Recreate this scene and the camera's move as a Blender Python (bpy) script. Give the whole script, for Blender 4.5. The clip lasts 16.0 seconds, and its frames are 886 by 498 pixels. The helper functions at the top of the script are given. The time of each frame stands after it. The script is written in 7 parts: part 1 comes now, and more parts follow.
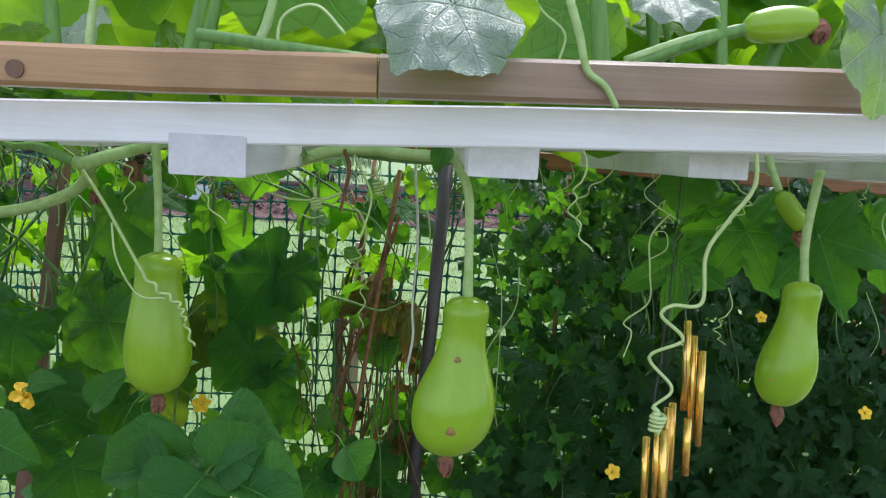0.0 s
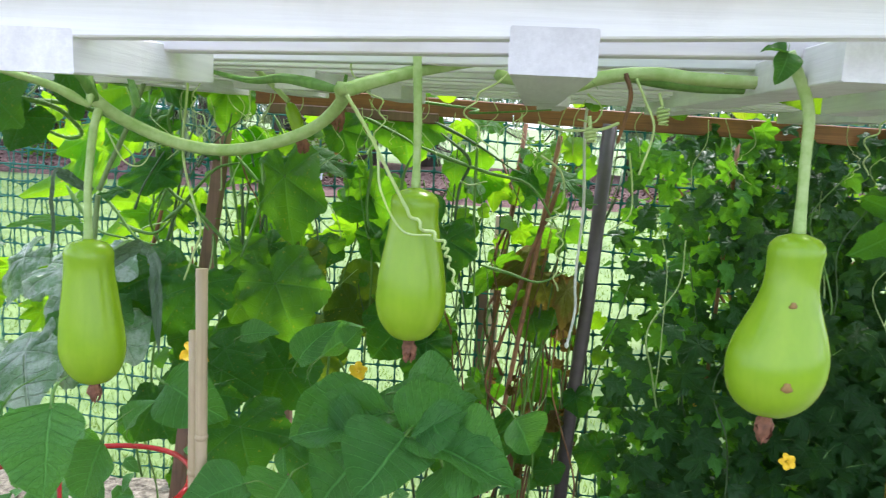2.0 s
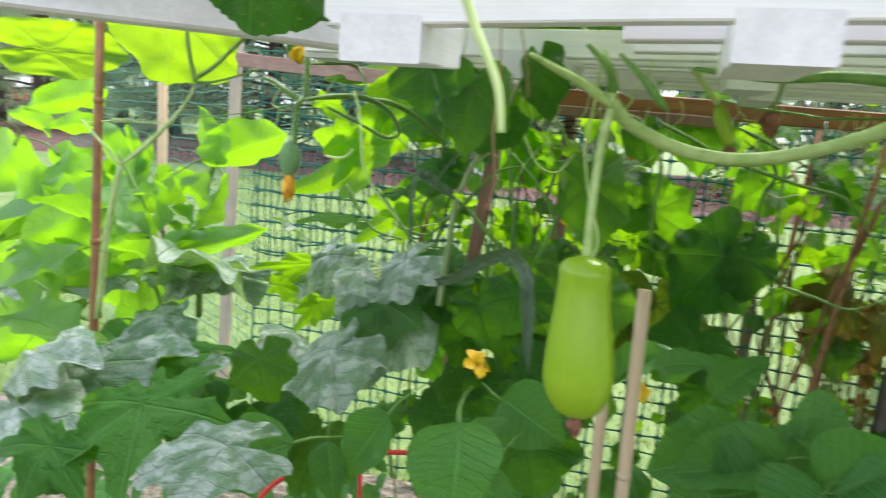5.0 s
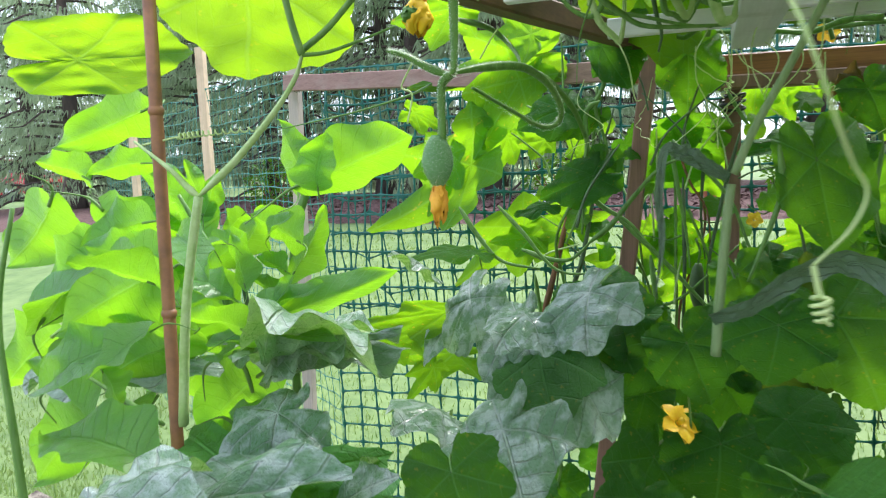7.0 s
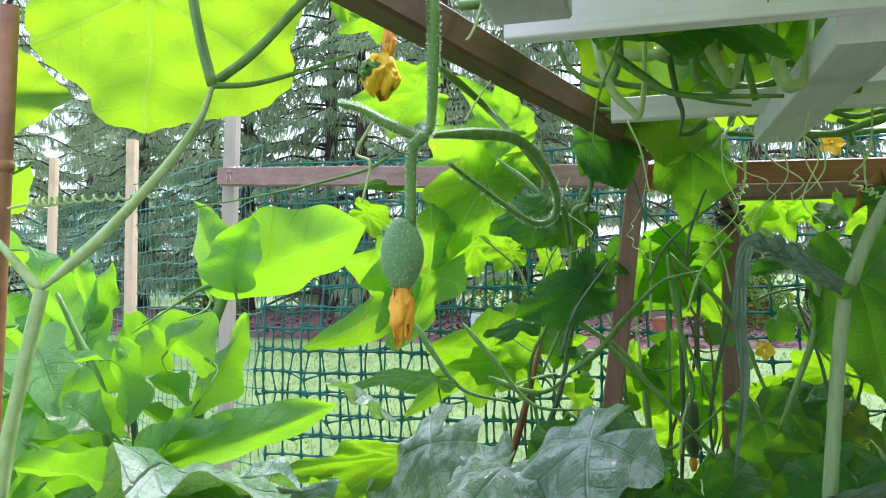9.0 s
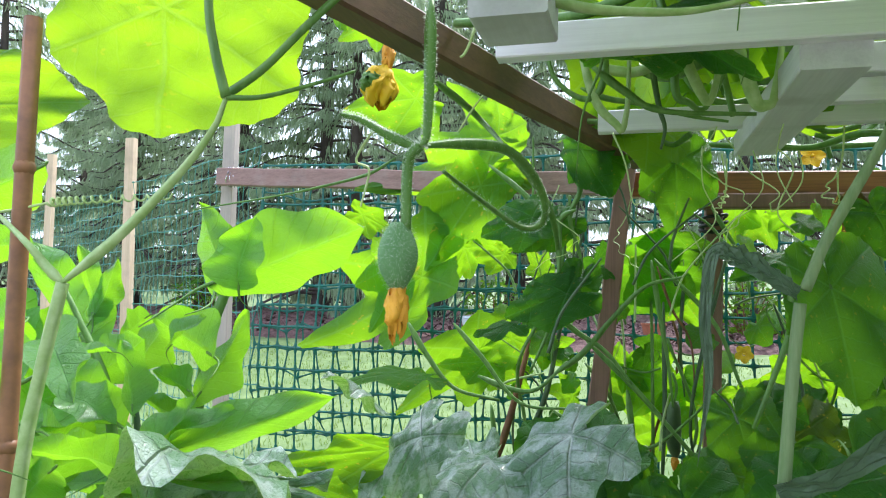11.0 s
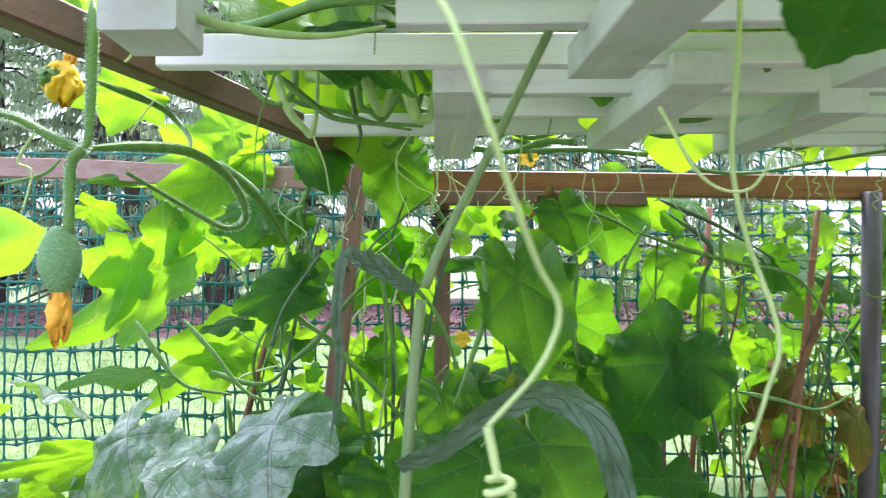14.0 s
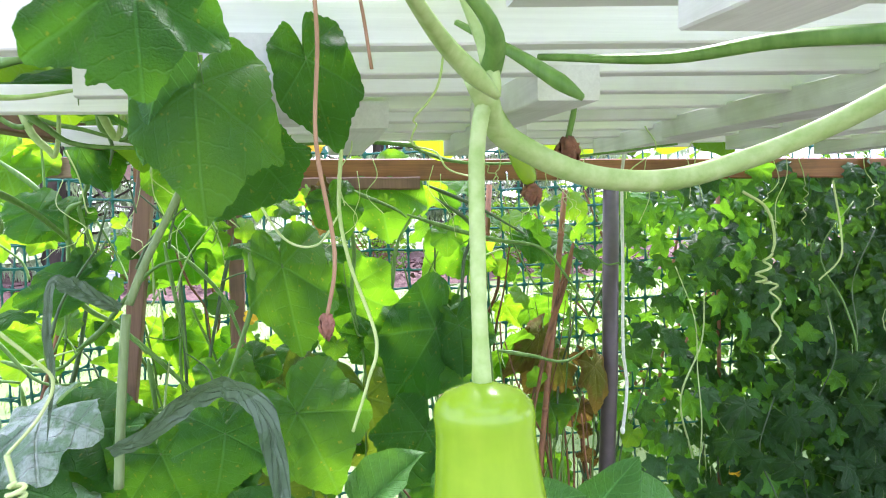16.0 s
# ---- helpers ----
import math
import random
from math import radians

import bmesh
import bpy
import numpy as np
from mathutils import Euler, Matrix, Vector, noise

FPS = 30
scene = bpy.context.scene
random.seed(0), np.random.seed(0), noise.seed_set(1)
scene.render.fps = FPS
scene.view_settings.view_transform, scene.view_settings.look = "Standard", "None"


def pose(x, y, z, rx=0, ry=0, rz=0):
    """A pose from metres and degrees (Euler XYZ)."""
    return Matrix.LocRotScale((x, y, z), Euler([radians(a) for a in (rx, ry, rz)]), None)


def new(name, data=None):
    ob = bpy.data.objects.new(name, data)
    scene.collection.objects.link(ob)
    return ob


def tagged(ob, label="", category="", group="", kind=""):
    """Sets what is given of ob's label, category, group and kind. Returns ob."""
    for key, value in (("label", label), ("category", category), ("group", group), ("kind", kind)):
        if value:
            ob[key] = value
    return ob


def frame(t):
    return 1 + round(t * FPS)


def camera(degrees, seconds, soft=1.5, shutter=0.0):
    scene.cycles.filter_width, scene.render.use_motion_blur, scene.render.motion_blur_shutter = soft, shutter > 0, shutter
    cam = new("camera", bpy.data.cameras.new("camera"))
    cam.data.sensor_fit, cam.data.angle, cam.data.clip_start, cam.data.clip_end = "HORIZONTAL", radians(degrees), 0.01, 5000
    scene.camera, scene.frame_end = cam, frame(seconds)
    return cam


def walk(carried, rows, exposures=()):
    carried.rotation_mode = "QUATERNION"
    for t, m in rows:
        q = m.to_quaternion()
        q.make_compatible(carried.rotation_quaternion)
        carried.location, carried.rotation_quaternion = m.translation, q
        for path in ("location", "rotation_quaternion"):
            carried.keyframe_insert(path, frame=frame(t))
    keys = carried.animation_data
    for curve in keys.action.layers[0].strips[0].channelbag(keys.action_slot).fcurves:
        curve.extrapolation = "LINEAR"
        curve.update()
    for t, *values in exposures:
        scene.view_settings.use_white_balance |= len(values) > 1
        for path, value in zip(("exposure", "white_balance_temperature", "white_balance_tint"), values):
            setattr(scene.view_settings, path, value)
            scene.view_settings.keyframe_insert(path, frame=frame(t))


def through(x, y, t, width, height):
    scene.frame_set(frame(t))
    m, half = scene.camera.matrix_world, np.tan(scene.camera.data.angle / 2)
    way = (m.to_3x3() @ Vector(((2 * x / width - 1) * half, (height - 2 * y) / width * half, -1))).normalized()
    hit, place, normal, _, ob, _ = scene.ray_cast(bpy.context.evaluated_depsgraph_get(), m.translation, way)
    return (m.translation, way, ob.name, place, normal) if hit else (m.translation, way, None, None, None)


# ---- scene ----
cam = camera(61.1, 16.0, soft=1.1, shutter=0.4)
# seconds, eye, heading (to the left of +y), pitch, roll
PATH = [
    (0, -0.0059, -0.0395, 1.3793, -1.11, -6.34, 3.15),
    (0.5, -0.0300, -0.0218, 1.3639, -0.88, -6.67, 3.15),
    (1, -0.0822, 0.0035, 1.3414, 0.56, -7.10, 3.19),
    (1.5, -0.1551, 0.0207, 1.3245, 2.96, -7.50, 3.03),
    (2, -0.1799, 0.0230, 1.3151, 6.18, -7.84, 3.23),
    (2.5, -0.1683, 0.0297, 1.3068, 9.06, -8.04, 3.90),
    (3, -0.1829, 0.0277, 1.3060, 9.71, -8.10, 4.55),
    (3.5, -0.2992, 0.0369, 1.3055, 10.34, -8.18, 5.11),
    (4, -0.4069, 0.0254, 1.3073, 11.29, -8.16, 5.53),
    (4.5, -0.4949, 0.0242, 1.3028, 12.93, -8.47, 5.10),
    (5, -0.5655, 0.0549, 1.2958, 17.12, -8.43, 4.49),
    (5.2, -0.5889, 0.0930, 1.2965, 20.55, -8.47, 3.90),
    (7.3, -0.9868, 0.4928, 1.2067, 19.42, -4.59, -2.48),
    (7.5, -1.0158, 0.5593, 1.2036, 18.98, -2.91, -2.17),
    (8, -1.0380, 0.6578, 1.2072, 16.74, 1.82, -1.63),
    (8.5, -1.0437, 0.6663, 1.2025, 15.92, 2.60, -0.66),
    (9, -1.0447, 0.6620, 1.2006, 15.38, 3.40, -0.01),
    (11.5, -1.0262, 0.6111, 1.1980, 14.95, 3.56, 1.03),
    (12, -1.0223, 0.6122, 1.2004, 15.12, 3.44, 1.02),
    (12.5, -1.0166, 0.6179, 1.2070, 15.10, 3.17, 1.09),
    (13, -0.9722, 0.6486, 1.2183, 7.63, 3.21, 0.82),
    (13.5, -0.9300, 0.6239, 1.2205, 1.19, 3.07, 0.40),
    (14, -0.8997, 0.5851, 1.2103, -0.43, 2.67, -0.43),
    (14.5, -0.8317, 0.5357, 1.2349, -2.93, 1.13, -1.19),
    (15, -0.7675, 0.4907, 1.2544, -7.08, -0.20, -1.79),
    (15.5, -0.7258, 0.4504, 1.2678, -10.06, -0.77, -2.16),
    (16, -0.7275, 0.4077, 1.2710, -10.43, -1.33, -2.22),
]
EXPOSED = [(0, 0.78, 6100, 12), (0.5, 1.5, 6150, 12), (1, 1.8, 6200, 12), (1.5, 1.7, 6300, 12), (2, 1.4, 6350, 12), (2.5, 1.25, 6350, 12), (3, 1.28, 6400, 12), (3.5, 1.4, 6500, 12), (4, 1.58, 6700, 11),
           (4.5, 1.3, 6800, 10), (5, 1.18, 6900, 10), (7.5, 1.12, 6200, 11), (9, 1.15, 6100, 12), (11.5, 1.12, 6100, 12), (11.9, 0.80, 6100, 12), (12.5, 0.78, 6100, 12), (13, 1.02, 6000, 14), (13.5, 1.2, 6000, 15),
           (14, 1.7, 6050, 20), (15, 2.0, 6100, 27), (16, 2.1, 6100, 28)]
walk(cam, [(t, pose(x, y, z, 0, 0, yaw) @ pose(0, 0, 0, 90 + pitch) @ pose(0, 0, 0, 0, 0, roll)) for t, x, y, z, yaw, pitch, roll in PATH],
     EXPOSED)

# ---- light: a bright overcast sky ----
world = bpy.data.worlds.new("overcast")
scene.world = world
world.use_nodes = True
wn = world.node_tree
sky = wn.nodes.new("ShaderNodeTexSky")
sky.sky_type, sky.sun_disc = "NISHITA", False
sky.sun_elevation, sky.sun_rotation = radians(58), radians(20)
sky.air_density, sky.dust_density = 1.2, 2.0
milk = wn.nodes.new("ShaderNodeMix")
milk.data_type = "RGBA"
milk.inputs[0].default_value = 0.75
milk.inputs[7].default_value = (6.9, 7.6, 9.1, 1)
wn.links.new(sky.outputs[0], milk.inputs[6])
wn.links.new(milk.outputs[2], wn.nodes["Background"].inputs[0])
wn.nodes["Background"].inputs[1].default_value = 0.13
sun_data = bpy.data.lights.new("sun", "SUN")
sun_data.energy, sun_data.angle, sun_data.color = 3.2, radians(22), (1.0, 0.97, 0.92)
sun = new("sun", sun_data)
sun.rotation_euler = (radians(32), 0, radians(160))

# ---- materials ----
def shader(name):
    m = bpy.data.materials.new(name)
    m.use_nodes = True
    t = m.node_tree
    return m, t, t.nodes["Principled BSDF"]


def node(t, kind, **values):
    n = t.nodes.new("ShaderNode" + kind)
    for key, v in values.items():
        if key.startswith("i"):
            n.inputs[int(key[1:])].default_value = v
    return n


def sum_of(t, op, a, b=None, c=None):
    n = t.nodes.new("ShaderNodeMath")
    n.operation = op
    for k, v in enumerate((a, b, c)):
        if v is None:
            continue
        if isinstance(v, (int, float)):
            n.inputs[k].default_value = v
        else:
            t.links.new(v, n.inputs[k])
    return n.outputs[0]


def blend(t, fac, a, b, mode="MIX"):
    n = t.nodes.new("ShaderNodeMix")
    n.data_type, n.blend_type = "RGBA", mode
    for slot, v in ((0, fac), (6, a), (7, b)):
        if isinstance(v, (int, float)):
            n.inputs[slot].default_value = v
        elif isinstance(v, tuple):
            n.inputs[slot].default_value = (*v, 1)
        else:
            t.links.new(v, n.inputs[slot])
    return n.outputs[2]


def grain(t, scale, detail=4.0, stretch=None, rough=0.6):
    c = t.nodes.new("ShaderNodeTexCoord")
    n = t.nodes.new("ShaderNodeTexNoise")
    n.inputs["Scale"].default_value, n.inputs["Detail"].default_value, n.inputs["Roughness"].default_value = scale, detail, rough
    if stretch:
        m = t.nodes.new("ShaderNodeMapping")
        m.inputs["Scale"].default_value = stretch
        t.links.new(c.outputs["Object"], m.inputs["Vector"])
        t.links.new(m.outputs[0], n.inputs["Vector"])
    else:
        t.links.new(c.outputs["Object"], n.inputs["Vector"])
    return n.outputs["Fac"]


def ramp(t, fac, lo, hi):
    n = t.nodes.new("ShaderNodeMapRange")
    n.inputs[1].default_value, n.inputs[2].default_value = lo, hi
    t.links.new(fac, n.inputs[0])
    return n.outputs[0]


def bumped(t, p, height, strength=0.3, distance=0.002):
    b = t.nodes.new("ShaderNodeBump")
    b.inputs["Strength"].default_value, b.inputs["Distance"].default_value = strength, distance
    t.links.new(height, b.inputs["Height"])
    t.links.new(b.outputs[0], p.inputs["Normal"])
    return b.outputs[0]


def own_tint(t, lo, hi):
    """A number between lo and hi, different for each object."""
    info = t.nodes.new("ShaderNodeObjectInfo")
    r = t.nodes.new("ShaderNodeMapRange")
    r.inputs[3].default_value, r.inputs[4].default_value = lo, hi
    t.links.new(info.outputs["Random"], r.inputs[0])
    return r.outputs[0]


def plain(name, a, b, scale=20.0, rough=0.6, bump=0.2, metal=0.0, stretch=None, depth=0.002):
    m, t, p = shader(name)
    g = grain(t, scale, 6, stretch)
    t.links.new(blend(t, ramp(t, g, 0.35, 0.65), a, b), p.inputs["Base Color"])
    p.inputs["Roughness"].default_value, p.inputs["Metallic"].default_value = rough, metal
    if bump:
        bumped(t, p, g, bump, depth)
    return m


def leafy(name, dark, light, through, veins="palm", thin=0.42, rough=0.42, spots=0.0, count=6.0, gloss=0.5, dry=0.0, vis=0.3, patchy=0.5, cells=0.12, wet=0.0, vary=0.0):
    """A leaf: veins by the leaf's own coordinates, blotches, and light that passes through the blade."""
    m, t, p = shader(name)
    uv = t.nodes.new("ShaderNodeUVMap")
    xyz = t.nodes.new("ShaderNodeSeparateXYZ")
    t.links.new(uv.outputs[0], xyz.inputs[0])
    u, v = xyz.outputs[0], xyz.outputs[1]
    if veins == "palm":
        off = sum_of(t, "ABSOLUTE", sum_of(t, "SUBTRACT", sum_of(t, "FRACT", sum_of(t, "MULTIPLY_ADD", u, count, 0.5)), 0.5))
        away = sum_of(t, "MULTIPLY", sum_of(t, "MULTIPLY", off, v), 6.283 / count)
        along = sum_of(t, "SUBTRACT", v, sum_of(t, "MULTIPLY", away, 0.8))
        rows_of = 6.0
    else:
        away = sum_of(t, "ABSOLUTE", sum_of(t, "SUBTRACT", v, 0.5))
        along = sum_of(t, "SUBTRACT", u, sum_of(t, "MULTIPLY", away, 0.45))
        rows_of = 9.0
    main = ramp(t, away, 0.026, 0.010)
    side = sum_of(t, "ABSOLUTE", sum_of(t, "SUBTRACT", sum_of(t, "FRACT", sum_of(t, "MULTIPLY", along, rows_of)), 0.5))
    side = sum_of(t, "MULTIPLY", ramp(t, side, 0.075, 0.015), 0.65)
    vein = sum_of(t, "MAXIMUM", main, side)
    patch, fine = grain(t, 3.0, 3), grain(t, 26.0, 5)
    tint = own_tint(t, 0.0, 1.0)
    mixd = sum_of(t, "ADD", sum_of(t, "MULTIPLY", ramp(t, patch, 0.35 + 0.08 * (patchy > 0.5), 0.65 - 0.08 * (patchy > 0.5)), patchy), sum_of(t, "MULTIPLY", tint, 1 - patchy))
    col = blend(t, mixd, dark, light)
    col = blend(t, sum_of(t, "MULTIPLY", ramp(t, fine, 0.4, 0.7), 0.35), col, tuple(0.55 * c for c in dark))
    col = blend(t, sum_of(t, "MULTIPLY", vein, vis), col, tuple(min(1, 1.9 * c + 0.03) for c in light))
    thru = blend(t, sum_of(t, "MULTIPLY", vein, 0.8 * vis), through, tuple(min(1, 0.72 * c + 0.05) for c in through))
    thru = blend(t, sum_of(t, "MULTIPLY", ramp(t, patch, 0.4, 0.6), 0.35), thru, tuple(0.7 * c for c in through))
    thru = blend(t, sum_of(t, "MULTIPLY", own_tint(t, 0.0, 1.0), vary), thru, tuple(k * c for k, c in zip((0.45, 0.62, 0.9), through)))
    net_of = t.nodes.new("ShaderNodeTexVoronoi")
    net_of.feature = "DISTANCE_TO_EDGE"
    net_of.inputs["Scale"].default_value = 20.0
    at = t.nodes.new("ShaderNodeTexCoord")
    t.links.new(at.outputs["Object"], net_of.inputs["Vector"])
    mesh = ramp(t, net_of.outputs["Distance"], 0.06, 0.0)
    col = blend(t, sum_of(t, "MULTIPLY", mesh, 0.09 * vis), col, tuple(min(1, 1.6 * c + 0.02) for c in light))
    thru = blend(t, sum_of(t, "MULTIPLY", mesh, 0.22 * vis), thru, tuple(0.6 * c for c in through))
    if spots:
        mark = ramp(t, grain(t, 9.0, 2), 0.66, 0.72)
        col = blend(t, sum_of(t, "MULTIPLY", mark, spots), col, (0.45, 0.38, 0.05))
        thru = blend(t, sum_of(t, "MULTIPLY", mark, spots), thru, (0.75, 0.62, 0.05))
    if dry:
        burnt = ramp(t, sum_of(t, "ADD", v, sum_of(t, "MULTIPLY", patch, 0.8)), 1.05, 1.25)
        col = blend(t, sum_of(t, "MULTIPLY", burnt, dry), col, (0.22, 0.12, 0.04))
        thru = blend(t, sum_of(t, "MULTIPLY", burnt, dry), thru, (0.3, 0.16, 0.03))
    t.links.new(col, p.inputs["Base Color"])
    t.links.new(ramp(t, fine, 0.2, 0.9), p.inputs["Roughness"])
    rr = t.nodes.new("ShaderNodeMapRange")
    rr.inputs[3].default_value, rr.inputs[4].default_value = rough - 0.08, rough + 0.15
    t.links.new(fine, rr.inputs[0])
    t.links.new(rr.outputs[0], p.inputs["Roughness"])
    p.inputs["Specular IOR Level"].default_value = gloss
    quilt = t.nodes.new("ShaderNodeTexVoronoi")
    quilt.feature = "DISTANCE_TO_EDGE"
    quilt.inputs["Scale"].default_value = 20.0
    where = t.nodes.new("ShaderNodeTexCoord")
    t.links.new(where.outputs["Object"], quilt.inputs["Vector"])
    relief = sum_of(t, "SUBTRACT", sum_of(t, "MULTIPLY", fine, 0.5), sum_of(t, "ADD", vein, sum_of(t, "MULTIPLY", ramp(t, quilt.outputs["Distance"], 0.10, 0.0), cells)))
    bumped(t, p, relief, 0.85, 0.013)
    tr = t.nodes.new("ShaderNodeBsdfTranslucent")
    t.links.new(thru, tr.inputs[0])
    p.inputs["Coat Weight"].default_value, p.inputs["Coat Roughness"].default_value = wet, 0.16
    mx = t.nodes.new("ShaderNodeMixShader")
    mx.inputs[0].default_value = thin
    t.links.new(p.outputs[0], mx.inputs[1])
    t.links.new(tr.outputs[0], mx.inputs[2])
    t.links.new(mx.outputs[0], t.nodes["Material Output"].inputs[0])
    return m


def wood(name, a, b, dirt, along, rough=0.6, worn=0.5, knots=0.0):
    m, t, p = shader(name)
    s, coarse = [320.0, 320.0, 320.0], [75.0, 75.0, 75.0]
    s["xyz".index(along)], coarse["xyz".index(along)] = 7.0, 3.0
    g = sum_of(t, "ADD", sum_of(t, "MULTIPLY", grain(t, 1.0, 6, tuple(s), 0.65), 0.5), sum_of(t, "MULTIPLY", grain(t, 1.0, 4, tuple(coarse), 0.6), 0.5))
    stain = grain(t, 9.0, 6)
    col = blend(t, ramp(t, g, 0.38, 0.62), a, b)
    if knots:
        ring = t.nodes.new("ShaderNodeTexVoronoi")
        where, flat = t.nodes.new("ShaderNodeTexCoord"), t.nodes.new("ShaderNodeMapping")
        ring.inputs["Scale"].default_value = 1.0
        k = [34.0, 34.0, 34.0]
        k["xyz".index(along)] = 5.0
        flat.inputs["Scale"].default_value = k
        t.links.new(where.outputs["Object"], flat.inputs["Vector"])
        t.links.new(flat.outputs[0], ring.inputs["Vector"])
        col = blend(t, sum_of(t, "MULTIPLY", ramp(t, ring.outputs["Distance"], 0.22, 0.08), knots), col, dirt)
    col = blend(t, sum_of(t, "MULTIPLY", ramp(t, stain, 0.5, 0.68), worn), col, dirt)
    tint = own_tint(t, 0.85, 1.1)
    hv = t.nodes.new("ShaderNodeHueSaturation")
    t.links.new(tint, hv.inputs["Value"])
    t.links.new(col, hv.inputs["Color"])
    t.links.new(hv.outputs[0], p.inputs["Base Color"])
    p.inputs["Roughness"].default_value = rough
    bumped(t, p, g, 0.35, 0.0015)
    return m


white_paint = wood("white_painted_wood", (0.78, 0.76, 0.81), (0.69, 0.67, 0.72), (0.54, 0.51, 0.52), "x", 0.45, 0.4)
white_block = wood("white_painted_block", (0.74, 0.71, 0.77), (0.63, 0.60, 0.66), (0.42, 0.39, 0.40), "y", 0.5, 0.55)
cedar = wood("stained_cedar", (0.36, 0.145, 0.060), (0.20, 0.074, 0.032), (0.10, 0.046, 0.028), "x", 0.35, 0.45, 0.8)
honey_pine = wood("honey_pine_beam", (0.41, 0.235, 0.115), (0.28, 0.155, 0.075), (0.17, 0.085, 0.045), "x", 0.38, 0.5, 0.8)
tan_wood = wood("pale_tan_board", (0.36, 0.24, 0.165), (0.27, 0.175, 0.12), (0.44, 0.34, 0.26), "x", 0.38, 0.55, 0.4)
cedar_y = wood("stained_cedar_beam", (0.17, 0.085, 0.05), (0.11, 0.055, 0.035), (0.06, 0.04, 0.03), "y", 0.6, 0.6)
post_wood = wood("weathered_post", (0.30, 0.16, 0.115), (0.21, 0.11, 0.08), (0.13, 0.08, 0.06), "z", 0.65, 0.6)
pale_wood = wood("pale_pine_stake", (0.68, 0.51, 0.36), (0.56, 0.40, 0.27), (0.36, 0.26, 0.18), "z", 0.65, 0.5)
grey_stake = wood("weathered_grey_stake", (0.56, 0.46, 0.38), (0.42, 0.36, 0.32), (0.30, 0.27, 0.25), "z", 0.7, 0.5)
grey_wood = wood("grey_weathered_board", (0.34, 0.20, 0.18), (0.22, 0.125, 0.11), (0.36, 0.30, 0.28), "x", 0.7, 0.5)
bamboo_mat = wood("bamboo_stick", (0.50, 0.38, 0.26), (0.40, 0.29, 0.19), (0.25, 0.2, 0.15), "z", 0.5, 0.4)
cane_mat = plain("brown_cane", (0.32, 0.14, 0.06), (0.20, 0.09, 0.045), 40, 0.55)
pole_mat = plain("dark_coated_metal", (0.060, 0.045, 0.050), (0.085, 0.065, 0.068), 30, 0.4, 0.1)
net_mat = plain("green_plastic_net", (0.006, 0.150, 0.115), (0.004, 0.100, 0.080), 60, 0.3, 0.1)
net_fine = plain("pale_green_plastic_net", (0.04, 0.24, 0.19), (0.03, 0.18, 0.14), 60, 0.4, 0.1)
red_metal = plain("red_coated_wire", (0.50, 0.012, 0.02), (0.42, 0.01, 0.015), 40, 0.35, 0.05)
gold_metal = plain("gold_anodised_tube", (0.95, 0.62, 0.18), (0.90, 0.55, 0.14), 30, 0.2, 0.03, 1.0)
black_plastic = plain("black_plastic", (0.018, 0.018, 0.02), (0.028, 0.028, 0.03), 25, 0.45, 0.1)
white_plastic = plain("pale_blue_plastic", (0.60, 0.66, 0.72), (0.5, 0.56, 0.62), 10, 0.5, 0.1)
clay = plain("terracotta", (0.36, 0.12, 0.06), (0.28, 0.09, 0.05), 20, 0.75, 0.2)
cotton = plain("white_cord", (0.75, 0.75, 0.70), (0.6, 0.6, 0.56), 90, 0.8, 0.3)
soil_mat = plain("straw_mulched_soil", (0.075, 0.06, 0.045), (0.34, 0.30, 0.24), 38, 0.9, 0.9, 0, None, 0.03)
mulch_mat = plain("brown_bark_mulch", (0.075, 0.036, 0.034), (0.15, 0.082, 0.075), 14, 0.9, 1.0, 0, None, 0.04)
lawn_mat = plain("mown_lawn", (0.085, 0.15, 0.04), (0.15, 0.225, 0.07), 5, 0.8, 0.8, 0, None, 0.02)
grass_mat = leafy("grass_blade", (0.11, 0.19, 0.05), (0.19, 0.28, 0.09), (0.36, 0.50, 0.14), thin=0.4, rough=0.5, gloss=0.3, vis=0.0)
bark_mat = plain("spruce_bark", (0.085, 0.06, 0.05), (0.045, 0.035, 0.03), 9, 0.9, 0.9, 0, (1, 1, 0.25), 0.03)
needle_mat = leafy("spruce_needles", (0.19, 0.27, 0.15), (0.32, 0.40, 0.25), (0.50, 0.62, 0.40), thin=0.45, rough=0.6, gloss=0.2, vis=0.0)
stem_green = plain("green_vine_stem", (0.075, 0.18, 0.026), (0.14, 0.27, 0.055), 14, 0.5, 0.3, 0, (8, 8, 1))
stem_pale = plain("pale_green_stalk", (0.27, 0.40, 0.12), (0.42, 0.53, 0.24), 70, 0.5, 0.3)
stem_grey = plain("grey_green_stalk", (0.13, 0.21, 0.075), (0.22, 0.29, 0.13), 22, 0.55, 0.4, 0, (10, 10, 1))
stem_dark = plain("dark_green_stem", (0.035, 0.075, 0.03), (0.08, 0.14, 0.05), 14, 0.5, 0.3)
stem_dry = plain("dried_brown_vine", (0.22, 0.10, 0.04), (0.12, 0.06, 0.03), 30, 0.8, 0.5)
string_mat = plain("dried_orange_tendril", (0.34, 0.20, 0.11), (0.24, 0.13, 0.07), 30, 0.7, 0.4)
ripe_mat = plain("ripe_red_orange_skin", (0.60, 0.07, 0.03), (0.52, 0.16, 0.03), 40, 0.4, 0.5)
car_paint = plain("red_car_paint", (0.42, 0.02, 0.03), (0.36, 0.015, 0.025), 3, 0.15, 0.0)
